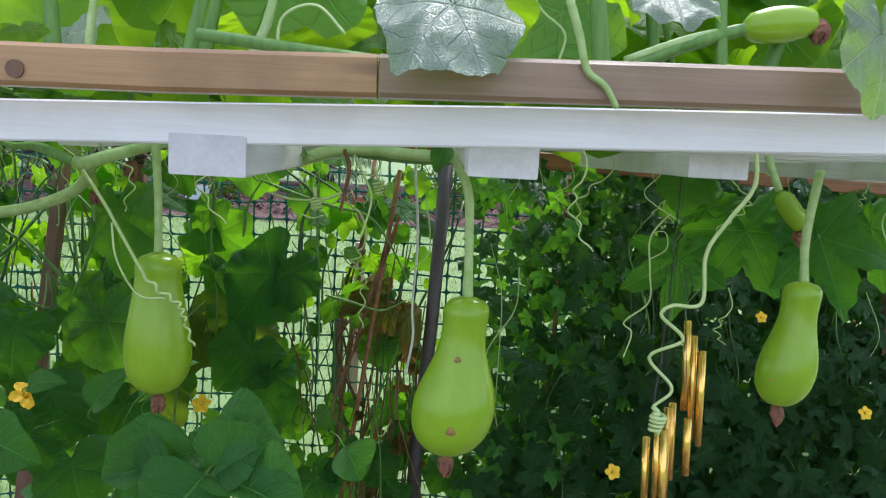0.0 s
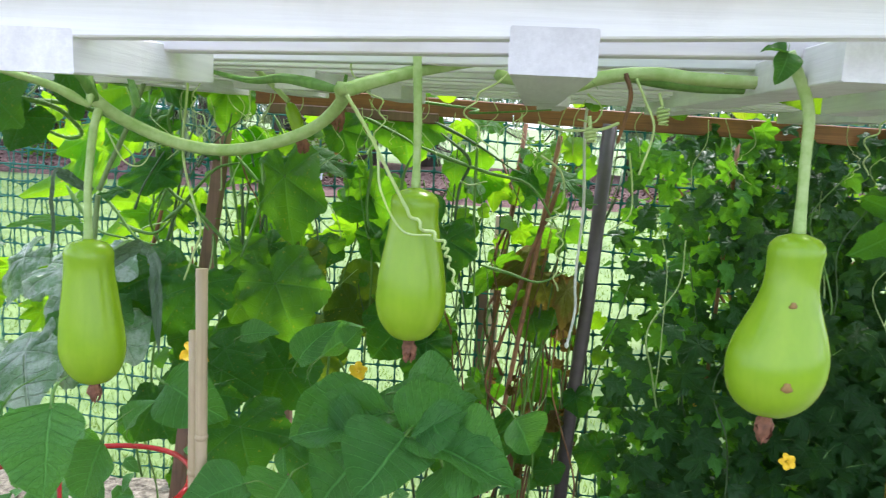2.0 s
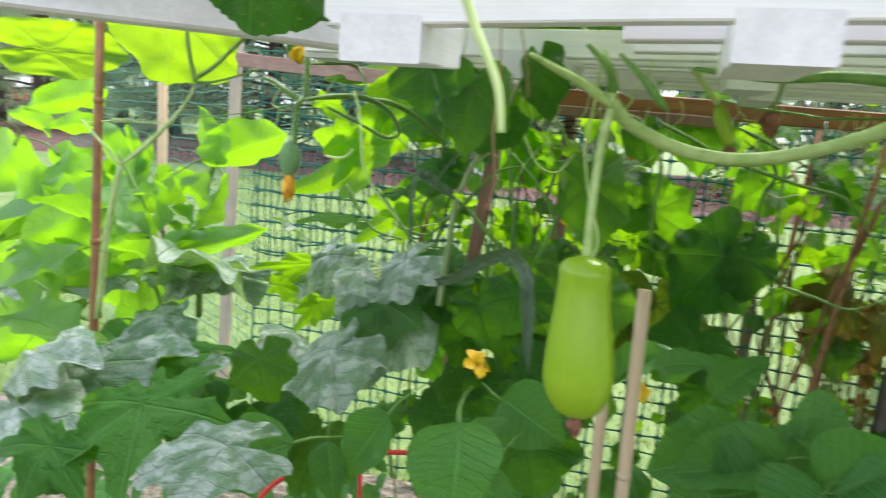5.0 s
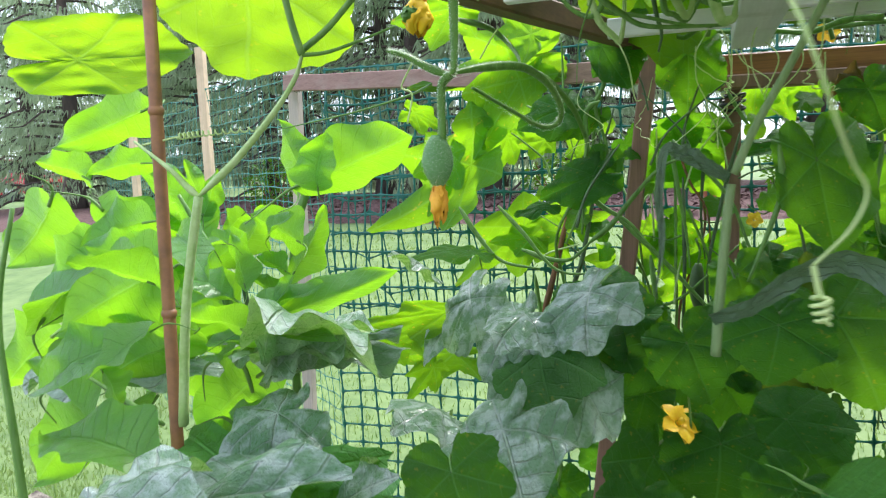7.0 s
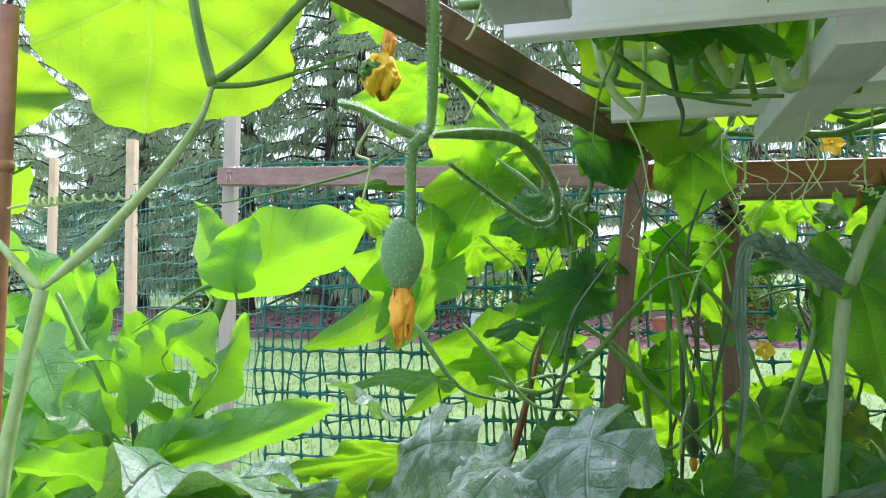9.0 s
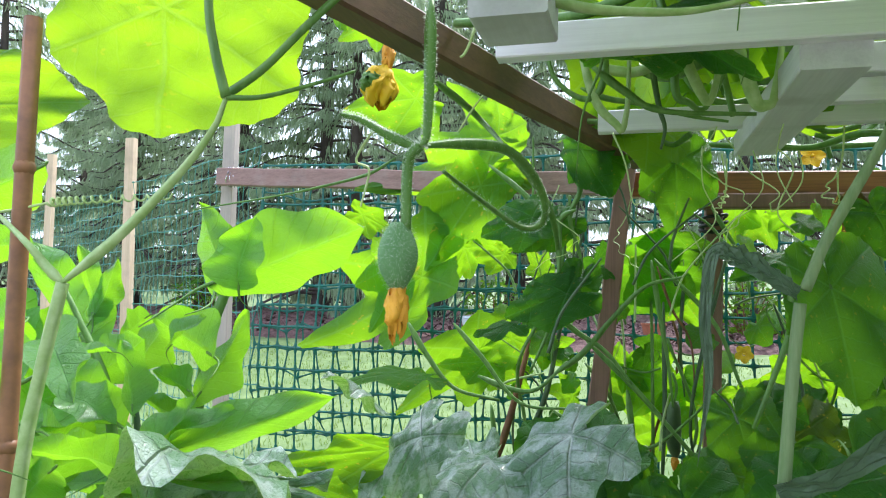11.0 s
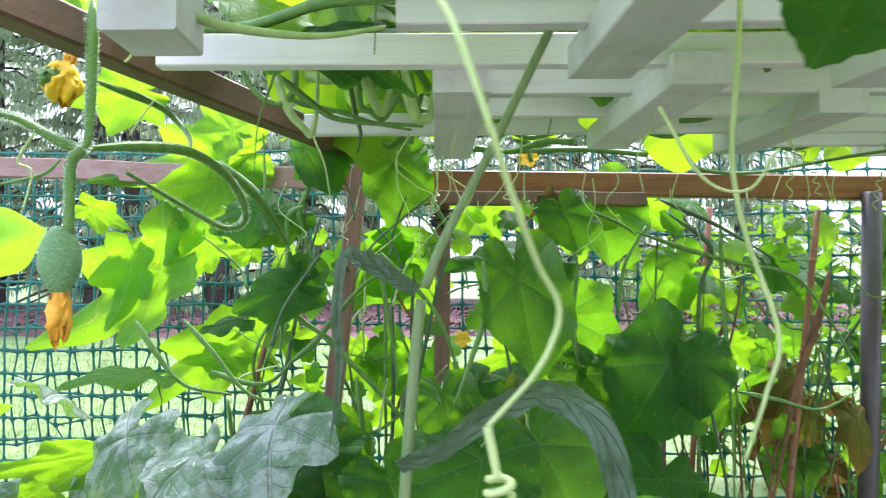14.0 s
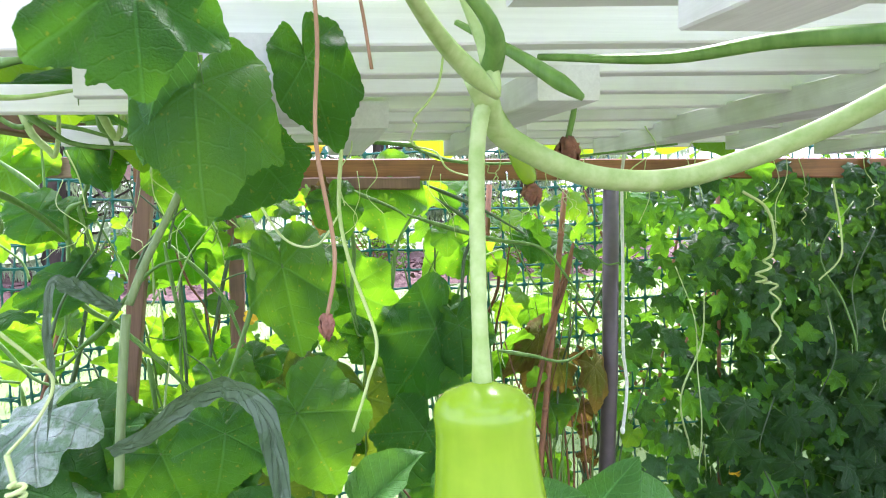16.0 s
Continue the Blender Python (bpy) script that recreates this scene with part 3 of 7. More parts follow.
    m = Matrix((((-along).cross(out)), -along, out)).transposed() @ lean @ Matrix.Diagonal((sx, sy, 0.5 * (sx + sy)))
    ob = new(name, me)
    ob.parent = plant
    ob.matrix_basis = Matrix.Translation(a) @ m.to_4x4()
    return ob


def vine(plant, points, r, mat=None, name="stem", sides=10, tip=0.75, ridge=0.21, hairs=0):
    bm = bmesh.new()
    line = curve_of(points, 6)
    tube(bm, line, (lambda s: r * (0.35 + 0.65 * min(1, 7 * s)) * (1 + (tip - 1) * s)) if tip < 0.5 else r, sides, ridge, tip)
    ob = part(name, bm, mat or stem_green, plant, smooth=True)
    if hairs:
        rnd_ = random.Random(int(hairs))
        hb = bmesh.new()
        for _ in range(int(hairs)):
            i = rnd_.randrange(len(line) - 1)
            p, d = line[i].lerp(line[i + 1], rnd_.random()), (line[i + 1] - line[i]).normalized()
            n = d.cross(Vector((rnd_.gauss(0, 1), rnd_.gauss(0, 1), rnd_.gauss(0, 1)))).normalized()
            e, p = d * 0.00022, p + n * r * 0.85
            hb.faces.new((hb.verts.new(p - e), hb.verts.new(p + e), hb.verts.new(p + n * rnd_.uniform(0.0015, 0.0035))))
        part("down", hb, down_mat, ob, "fine white hairs")["kind"] = "stuff"
    return ob


def tendril(plant, points, r=0.0011, coils=0, coil_r=0.006, mat=None, tip=0.7):
    """A thin tendril through the points; over its last stretch it winds into coils."""
    line = curve_of(points, 10)
    if coils:
        n = len(line)
        start = int(n * 0.45)
        fine = []
        for i, q in enumerate(line):
            if i < start:
                fine.append(q)
        tail = line[start:]
        steps = coils * 10
        for k in range(steps + 1):
            s = k / steps * (len(tail) - 1)
            i = min(int(s), len(tail) - 2)
            c = tail[i].lerp(tail[i + 1], s - i)
            w = min(1, k / 8)
            a = k / 10 * math.tau
            run = (tail[-1] - tail[0]).normalized()
            e1 = run.cross(Vector((0.3, 0.9, 0.1))).normalized()
            e2 = run.cross(e1)
            fine.append(c + (e1 * math.cos(a) + e2 * math.sin(a)) * coil_r * w * (1 - 0.4 * k / steps))
        line = fine
    bm = bmesh.new()
    tube(bm, line, r, 5, 0, tip)
    return part("tendril", bm, mat or tendril_mat, plant, smooth=True)


def blossom(plant, at, size, tip=0.0, nod=0.0, turn=0.0, mat=None, name="flower"):
    """An open five-petalled flower."""
    bm = bmesh.new()
    for p in range(5):
        q = Matrix.Rotation(p * math.tau / 5, 3, "Z")
        rows_ = []
        for i in range(5):
            s = i / 4
            half = 0.25 * math.sin(math.pi * (0.10 + 0.8 * s)) * (1 + 0.1 * math.sin(9 * s + p))
            rows_.append([bm.verts.new(q @ Vector((half * c, 0.08 + 0.5 * s, 0.2 * math.sqrt(s) - 0.16 * s * s + 0.05 * math.sin(5 * c + p) * s - 0.06 * (1 - c * c)))) for c in (-1, -0.5, 0, 0.5, 1)])
        for r0, r1 in zip(rows_, rows_[1:]):
            for k in range(4):
                bm.faces.new((r0[k], r0[k + 1], r1[k + 1], r1[k])).smooth = True
    tube(bm, [(0, 0, -0.05), (0, 0, 0.05), (0, 0, 0.16)], 0.07, 8)
    ob = part(name, bm, mat or petal, plant, smooth=True)
    ob.matrix_basis = Matrix.Translation(at) @ facing(tip, nod, turn) @ Matrix.Diagonal((size, size, size, 1))
    return ob


def withered(bm, top, length, width, seed=0):
    """A shrivelled blossom: a creased tube of thin petals that have stuck together, with ragged, curling tips."""
    rnd = random.Random(seed)
    top = Vector(top)
    for k in range(9):
        a0 = k * math.tau / 9 + rnd.uniform(-0.3, 0.3)
        ln, ph, turn = length * rnd.uniform(0.82, 1.05), rnd.uniform(0, 6), rnd.uniform(-0.9, 0.9)
        bulge, wide = rnd.uniform(0.88, 1.08), rnd.uniform(0.95, 1.35)
        rows_ = []
        for i in range(13):
            s = i / 12
            r = 0.5 * width * bulge * (0.38 + 0.72 * math.sin(math.pi * (0.08 + 0.72 * s)) - 0.42 * s * s)
            a = a0 + turn * s
            row = []
            for c in (-1, -0.6, -0.2, 0.2, 0.6, 1):
                q = Vector((math.cos(a) * 2 + seed, math.sin(a) * 2 + c, 5 * s + k))
                rr = r * (1 + 0.34 * noise.noise(q) + 0.22 * noise.noise(q * 3.1) + 0.22 * math.sin(7 * s + 3 * c + ph) * s - 0.16 * c * c)
                b = a + c * 0.55 * wide * (1 - 0.2 * s * s)
                row.append(bm.verts.new(top + Vector((math.cos(b) * rr, math.sin(b) * rr, -ln * (s - 0.10 * c * c * s) + 0.10 * length * noise.noise(q * 1.7) + 0.05 * length * noise.noise(q * 4.1)))))
            rows_.append(row)
        for r0, r1 in zip(rows_, rows_[1:]):
            for j in range(5):
                bm.faces.new((r0[j], r1[j], r1[j + 1], r0[j + 1]))
    return bm


def ribbon(plant, points, width, mat, name="strap_leaf", turn=(0, -1, 0), slim=0.0, crumple=0.06):
    """A long folded strap leaf along a curve, narrowing to both ends."""
    line = curve_of(points, 8)
    bm = bmesh.new()
    uv = bm.loops.layers.uv.new("UVMap")
    rows_, n = [], len(line)
    for i, q in enumerate(line):
        s = i / (n - 1)
        d = (line[min(i + 1, n - 1)] - line[max(i - 1, 0)]).normalized()
        side = d.cross(Vector(turn))
        side = (side if side.length > 0.05 else Vector((1, 0, 0))).normalized()
        side = Matrix.Rotation(0.5 * math.sin(3 * s + 1), 3, d) @ side
        up = side.cross(d)
        w = width * (0.35 + 0.65 * math.sin(math.pi * min(1, 0.15 + s * 0.8))) * (1 if s < 0.75 else 1 - ((s - 0.75) / 0.25) ** 2 * 0.9)
        w *= 1 - slim * min(1, max(0, (s - 0.35) / 0.12))
        rows_.append([bm.verts.new(q + side * w * c * 0.5 * (1 + crumple * 3 * noise.noise((9 * s, c, 2))) + up * w * (0.16 * abs(c) + 0.05 * math.sin(14 * s + 3 * c) + crumple * 5 * noise.noise((22 * s, 1.8 * c, 7)))) for c in (-1, -0.6, -0.2, 0, 0.2, 0.6, 1)])
    for i in range(n - 1):
        for k in range(6):
            fc = bm.faces.new((rows_[i][k], rows_[i][k + 1], rows_[i + 1][k + 1], rows_[i + 1][k]))
            fc.smooth = True
            for lp, c in zip(fc.loops, ((i, k), (i, k + 1), (i + 1, k + 1), (i + 1, k))):
                lp[uv].uv = (c[0] / n, c[1] / 6)
    return part(name, bm, mat, plant)

# ---- ground and distance ----
def rise(x, y):
    """The height of the lawn: level by the arbor, rising gently behind it."""
    s = min(1, max(0, (y - 2.6) / 7.0))
    return 0.62 * s * s * (3 - 2 * s) + 0.02 * noise.noise((x * 0.5, y * 0.5, 0)) + 0.03 * max(0.0, y - 9.6)


def sheet(bm, xs, ys, height):
    grid = [[bm.verts.new((x, y, height(x, y))) for x in xs] for y in ys]
    for r0, r1 in zip(grid, grid[1:]):
        for k in range(len(xs) - 1):
            bm.faces.new((r0[k], r0[k + 1], r1[k + 1], r1[k])).smooth = True
    return bm


def spread(a, b, n):
    return [a + (b - a) * i / (n - 1) for i in range(n)]


xs = [-300, -120, -50, *spread(-25, 20, 46), 50, 120, 300]
ys = [-150, -60, -20, -8, -3, *spread(0, 16, 49), 22, 40, 90, 300]
single("ground", sheet(bmesh.new(), xs, ys, rise), lawn_mat, "mown green lawn rising gently behind the fence", "lawn", kind="structure")
single("garden_bed", sheet(bmesh.new(), spread(-3.4, 2.6, 61), spread(-2.6, 2.5, 52), lambda x, y: 0.05 + 0.03 * noise.noise((x * 6, y * 6, 3))), soil_mat, "garden soil strewn with pale straw mulch under the arbor", "soil", kind="structure")
single("mulch_bed", sheet(bmesh.new(), spread(-16, 12, 113), spread(9.0, 15.5, 40), lambda x, y: rise(x, y) - 0.05 + 0.16 * min(1, max(0, (y - 9.1 - 0.35 * math.sin(x * 0.7)) * 1.5)) + 0.05 * noise.noise((x * 3, y * 3, 7))), mulch_mat, "reddish brown bark mulch bed under the trees", "mulch bed", kind="structure")


def grass_blades(count=34000):
    rnd = random.Random(5)
    bm = bmesh.new()
    for _ in range(count):
        y = 2.55 + 6.4 * rnd.random() ** 1.6
        x = rnd.uniform(-2.4 - 0.75 * y, 0.4 + 0.35 * y)
        z, h, a = rise(x, y), rnd.uniform(0.02, 0.045), rnd.uniform(0, 6.28)
        w = 0.0022 + 0.0005 * y
        dx, dy = math.cos(a) * w, math.sin(a) * w
        lx, ly = rnd.uniform(-0.02, 0.02), rnd.uniform(-0.02, 0.02)
        bm.faces.new((bm.verts.new((x - dx, y - dy, z - 0.004)), bm.verts.new((x + dx, y + dy, z - 0.004)), bm.verts.new((x + lx, y + ly, z + h))))
    return bm


single("grass", grass_blades(), grass_mat, "short green grass blades of the lawn", "grass", kind="stuff")


def mulch_chips(count=2600):
    rnd = random.Random(6)
    bm = bmesh.new()
    for _ in range(count):
        x, y = rnd.uniform(-9, 5), 9.3 + 3.5 * rnd.random() ** 1.5
        z = rise(x, y) + 0.11 + rnd.uniform(0, 0.04)
        m = Matrix.Translation((x, y, z)) @ Euler((rnd.uniform(-0.6, 0.6), rnd.uniform(-0.6, 0.6), rnd.uniform(0, 6.28))).to_matrix().to_4x4()
        l, w = rnd.uniform(0.03, 0.08), rnd.uniform(0.012, 0.03)
        v = [bm.verts.new(m @ Vector(c)) for c in ((-l, -w, 0), (l, -w * 0.6, 0), (l * 0.9, w, 0), (-l, w * 0.7, 0), (0, 0, 0.018))]
        for i in range(4):
            bm.faces.new((v[i], v[(i + 1) % 4], v[4]))
    return bm


single("bark_chips", mulch_chips(), mulch_mat, "loose reddish brown bark chips", "mulch", kind="stuff")


def spruce(at, height, seed, lean=0.0, bare=0.25):
    """A spruce: tapered trunk, drooping limbs, and boughs of many hanging needle sprays."""
    rnd = random.Random(seed)
    base = Vector((at[0], at[1], rise(*at) - 0.05))
    tree = thing("spruce_tree", "tall dark green spruce with drooping boughs in the mulch bed", "tree", "spruces behind the fence", base)
    bm = bmesh.new()
    r0 = 0.018 * height + 0.05
    tube(bm, curve_of([(0, 0, 0), (0.02, 0, height * 0.3), (lean, 0.03, height * 0.65), (lean * 1.3, 0, height)], 6), lambda s: r0 * (1 - 0.93 * s) * (1.25 if s < 0.03 else 1), 12)
    part("trunk", bm, bark_mat, tree, smooth=True)
    limbs, crown = bmesh.new(), bmesh.new()
    n = int(height * 11)
    for k in range(n):
        s = bare * 0.4 + (1 - bare * 0.4) * (k + rnd.random()) / n
        z = height * s
        a = rnd.uniform(0, math.tau)
        ln = height * 0.33 * (1 - s) ** 0.7 * rnd.uniform(0.7, 1.1) + 0.15
        d = Vector((math.cos(a), math.sin(a), 0))
        o = Vector((lean * s, 0, z))
        pts = curve_of([o, o + d * ln * 0.4 + Vector((0, 0, 0.03 * ln)), o + d * ln * 0.75 + Vector((0, 0, -0.13 * ln)), o + d * ln + Vector((0, 0, -0.16 * ln))], 4)
        tube(limbs, pts, 0.018 + 0.006 * ln, 5, 0, 0.25)
        if s < bare * 0.55 and rnd.random() < 0.6:
            continue
        for _ in range(int(64 + 64 * ln)):
            f = rnd.uniform(0.18, 1.0)
            q = pts[min(len(pts) - 1, int(f * (len(pts) - 1)))]
            side = Vector((-d.y, d.x, 0)) * rnd.uniform(-1, 1) * 0.28 * ln * (1.15 - f)
            c = q + side
            w, h = rnd.uniform(0.007, 0.02), rnd.uniform(0.07, 0.26)
            b = rnd.uniform(0, 3.14)
            e = Vector((math.cos(b), math.sin(b), 0)) * w
            out = d * rnd.uniform(0, 0.12) + Vector((rnd.uniform(-0.06, 0.06), rnd.uniform(-0.06, 0.06), 0))
            v = [crown.verts.new(p) for p in (c - e * 0.5, c + e * 0.5, c + e + out * 0.5 - Vector((0, 0, h * 0.5)), c + out - Vector((0, 0, h)), c - e + out * 0.5 - Vector((0, 0, h * 0.45)))]
            crown.faces.new((v[0], v[1], v[2], v[4]))
            crown.faces.new((v[4], v[2], v[3]))
    part("limb", limbs, bark_mat, tree)
    uvl = crown.loops.layers.uv.new("UVMap")
    part("crown", crown, needle_mat, tree)
    return tree


for at, h, seed, lean, bare in (((-4.6, 13.2), 9.5, 1, 0.1, 0.4), ((-7.2, 14.5), 9.0, 2, 0, 0.3), ((-10.5, 15.5), 8.5, 3, 0, 0.2), ((-2.2, 15.0), 10.0, 4, 0.1, 0.3),
                                ((0.8, 15.2), 9.0, 5, 0, 0.25), ((3.6, 14.6), 8.5, 6, 0, 0.2), ((-13.5, 17.0), 9.0, 7, 0, 0.2), ((-13.6, 12.8), 8.5, 21, 0, 0.1), ((-16.8, 14.6), 9.0, 22, 0, 0.1), ((-6.2, 13.6), 8.0, 11, 0, 0.12), ((-8.9, 14.2), 8.0, 12, 0, 0.1), ((-3.3, 14.4), 8.5, 13, 0, 0.15), ((-12.0, 15.0), 8.0, 14, 0, 0.1), ((-5.9, 18.5), 11, 8, 0, 0.2),
                                
                                
                                ((-17.0, 21.0), 10.0, 15, 0, 0.1), ((-22.0, 25.0), 11.0, 16, 0, 0.1), ((-27.0, 26.0), 11.0, 17, 0, 0.05), ((-33.0, 27.0), 11.0, 18, 0, 0.05), ((2.1, 16.8), 9.5, 19, 0, 0.02), ((5.6, 16.5), 9.5, 20, 0, 0.02)):
    spruce(at, h, seed, lean, bare)


def shrub(at, size, seed, count, label, kinds=None):
    """A low leafy shrub of many single leaves round a few stems."""
    rnd = random.Random(seed)
    base = Vector((at[0], at[1], rise(*at)))
    bush = thing("shrub", label, "shrub", "", base)
    st, lv = bmesh.new(), bmesh.new()
    uv = lv.loops.layers.uv.new("UVMap")
    for k in range(9):
        a = rnd.uniform(0, 6.28)
        e = Vector((math.cos(a) * size * 0.5, math.sin(a) * size * 0.4, size * rnd.uniform(0.6, 1.0)))
        tube(st, curve_of([(0, 0, 0), e * 0.5 + Vector((0, 0, 0.1 * size)), e], 4), 0.012, 5, 0, 0.4)
    for _ in range(count):
        u = Vector((rnd.gauss(0, 1), rnd.gauss(0, 1), rnd.gauss(0, 1))).normalized() * rnd.uniform(0.55, 1.05)
        c = Vector((u.x * size * 0.62, u.y * size * 0.5, size * 0.55 + u.z * size * 0.5))
        if c.z < 0.03:
            continue
        m = Matrix.Translation(c) @ Euler((rnd.uniform(-0.9, 0.9), rnd.uniform(-0.9, 0.9), rnd.uniform(0, 6.28))).to_matrix().to_4x4()
        l = rnd.uniform(0.035, 0.075)
        v = [lv.verts.new(m @ Vector(p)) for p in ((0, -l, 0), (0.42 * l, -0.1 * l, 0.1 * l), (0, l, -0.15 * l), (-0.42 * l, -0.1 * l, 0.1 * l))]
        for tri, uvs in (((0, 1, 2), ((0, 0), (0.3, 0.5), (0.5, 1))), ((0, 2, 3), ((0, 0), (0.5, 1), (0.8, 0.5)))):
            fc = lv.faces.new([v[i] for i in tri])
            for lp, q in zip(fc.loops, uvs):
                lp[uv].uv = q
    part("stem", st, stem_dry, bush)
    part("foliage", lv, leaf_shrub, bush)
    return bush


shrub((-2.9, 10.4), 0.75, 1, 420, "small pale green shrub in the bark mulch")
shrub((0.2, 10.6), 0.9, 2, 520, "bushy light green shrub in the bark mulch")
shrub((2.2, 10.2), 1.1, 3, 620, "broad bright green shrub behind the fence")
shrub((-7.6, 11.0), 0.9, 4, 420, "low green shrub below the spruces")
shrub((1.2, 4.4), 1.5, 5, 1500, "tall bright green bush close behind the fence")
shrub((2.6, 4.2), 1.6, 6, 1500, "dense bright green bush close behind the fence")


# ---- arbor ----
arbor = thing("arbor_frame", "home-made arbor frame of reddish stained timber on thin posts", "arbor")
for name, a, b, w, h, mat in (
        ("front_beam", (-1.25, 0.487, 1.408), (-0.047, 0.487, 1.4372), 0.020, 0.029, honey_pine),
        ("front_beam", (-0.045, 0.486, 1.4373), (1.3, 0.486, 1.470), 0.020, 0.029, tan_wood),
        ("side_beam", (-1.455, 0.60, 1.455), (-1.035, 2.10, 1.468), 0.032, 0.038, cedar_y),
        ("rear_rail", (-1.10, 2.22, 1.436), (1.5, 2.22, 1.385), 0.036, 0.052, cedar),
        ("rear_ledger", (-0.95, 2.20, 1.396), (-0.45, 2.20, 1.390), 0.034, 0.030, post_wood)):
    part(name, stick(bmesh.new(), a, b, w, h, 0.003, 0, 8, 0.0012), mat, arbor)
part("knot", tube(bmesh.new(), [(-0.289, 0.4785, 1.428), (-0.289, 0.4762, 1.428)], 0.0062, 16), cedar_y, arbor)
for a, b, w, h in (((-1.06, 2.17, 1.47), (-1.24, 2.17, 0.0), 0.036, 0.036), ((-0.888, 2.25, 1.40), (-0.90, 2.27, 0.0), 0.034, 0.034),
                   ((1.42, 2.22, 1.37), (1.43, 2.22, 0.0), 0.036, 0.036)):
    part("post", stick(bmesh.new(), a, b, w, h, 0.003, 0, 8, 0.0015), post_wood, arbor)

lattice = thing("lattice_roof", "white painted timber lattice laid flat on the arbor", "lattice")


def roof(y):
    """The height of the lattice's middle, rising a little to the rear."""
    return 1.407 + 0.030 * (y - 0.52)


def cant(y):
    """How much the lattice climbs to the right, per metre: most at its front."""
    return 0.037 * max(0.0, 1 - (y - 0.52) / 0.7)


for k in range(12):
    y = 0.522 + 0.127 * k
    left = (-0.80, -0.62, -0.62, -1.02, -0.70, -0.93, -1.16, -0.86, -0.86, -1.09, -0.42, -0.15)[k]
    part("slat", stick(bmesh.new(), (left, y, roof(y) + left * cant(y)), (1.32, y, roof(y) + 1.32 * cant(y)), 0.019, 0.030, 0.0013, 0, 10, 0.0010), white_paint, lattice)
part("side_board", stick(bmesh.new(), (-0.838, 0.675, 1.378), (-1.40, 0.16, 1.380), 0.030, 0.030, 0.0025, 0, 6, 0.001), white_block, lattice)
part("end_block", stick(bmesh.new(), (-1.127, 1.148, 1.440), (-1.127, 1.215, 1.440), 0.060, 0.070, 0.002, 0, 2, 0.001), white_block, lattice)


def cross_block(x, y0, y1, w=0.056, h=0.030):
    part("cross_block", stick(bmesh.new(), (x, y0, roof(y0) + x * cant(y0) - 0.023), (x, y1, roof(y1) + x * cant(y1) - 0.023), w, h, 0.0012, 0, 5, 0.0008), white_block, lattice)


for x, y0, y1 in ((-0.170, 0.512, 1.45), (-0.52, 0.512, 0.74), (-0.76, 0.512, 0.60), (0.050, 0.560, 1.182), (0.26, 0.66, 1.18), (-0.655, 1.26, 1.66), (-0.145, 1.38, 1.78), (-0.875, 1.29, 1.76), (-0.755, 0.88, 1.24),
                  (-0.50, 1.02, 1.28), (-0.45, 1.40, 1.72), (0.62, 0.80, 1.30), (0.085, 1.26, 1.70), (0.72, 1.2, 1.78), (0.42, 1.45, 1.9)):
    cross_block(x, y0, y1)

pole = thing("support_pole", "slim dark coated metal pole holding up the rear rail", "pole")
part("shaft", tube(bmesh.new(), [(0.035, 2.185, 1.40), (0.015, 2.185, 0.9), (-0.012, 2.19, 0.5), (-0.03, 2.19, -0.02)], 0.020, 14), pole_mat, pole, smooth=True)


def net(name, a, b, z0, z1, cell, thick, mat, label, seed, slack=0.007):
    """A plastic net of knotted strands hung between a and b."""
    rnd = random.Random(seed)
    a, b = Vector((*a, 0)), Vector((*b, 0))
    d = b - a
    cols, rows_n = int(d.length / cell), int((z1 - z0) / cell)
    out = Vector((d.y, -d.x, 0)).normalized()
    pts = []
    for j in range(rows_n + 1):
        row = []
        for i in range(cols + 1):
            q = a + d * (i / cols)
            sag = 0.03 * noise.noise((i * 0.13 + seed, j * 0.13, 0)) + 0.012 * noise.noise((i * 0.5, j * 0.5, seed))
            row.append(q + out * sag + Vector((0, 0, z0 + (z1 - z0) * j / rows_n)) + Vector((rnd.gauss(0, 1), 0, rnd.gauss(0, 1))) * slack * 0.3
                       + Vector((noise.noise((i * 0.16, j * 0.16, 3 + seed)) * slack * 2.2, 0, noise.noise((i * 0.16, j * 0.16, 9 + seed)) * slack * 2)))
        pts.append(row)
    fence = thing(name, label, "netting")

    def strand(line, wide, nm):
        """One strand through its knots, broad at each knot and narrow between."""
        verts, faces, rings = [], [], []
        for i, p in enumerate(line):
            q = line[min(i + 1, len(line) - 1)]
            rings.append((p, 2.0))
            if q is not p:
                rings.extend(((p.lerp(q, 0.11), 1.35), (p.lerp(q, 0.26), 0.85), (p.lerp(q, 0.74), 0.85), (p.lerp(q, 0.89), 1.35)))
        d = (line[-1] - line[0]).normalized()
        s1 = d.cross(out).normalized()
        for c, w in rings:
            verts.extend([c + s1 * wide * w, c + out * wide * 0.55, c - s1 * wide * w, c - out * wide * 0.55])
        for g in range(0, 4 * len(rings) - 4, 4):
            for k in range(4):
                faces.append((g + k, g + (k + 1) % 4, g + 4 + (k + 1) % 4, g + 4 + k))
        me = bpy.data.meshes.new(nm)
        me.from_pydata(verts, [], faces)
        me.materials.append(mat)
        ob = new(nm, me)
        ob.parent = fence

    for row in pts:
        strand(row, thick, "strand")
    for i in range(cols + 1):
        strand([row[i] for row in pts], thick, "strand")
    return fence


net("garden_netting", (-2.06, 2.52), (1.75, 2.56), 0.03, 1.56, 0.056, 0.0035, net_mat, "dark green plastic garden netting with square meshes", 1, 0.0055)
net("garden_netting", (-2.08, 2.54), (-4.6, 4.25), 0.05, 1.62, 0.052, 0.0021, net_fine, "pale green plastic netting running along the stakes", 2)
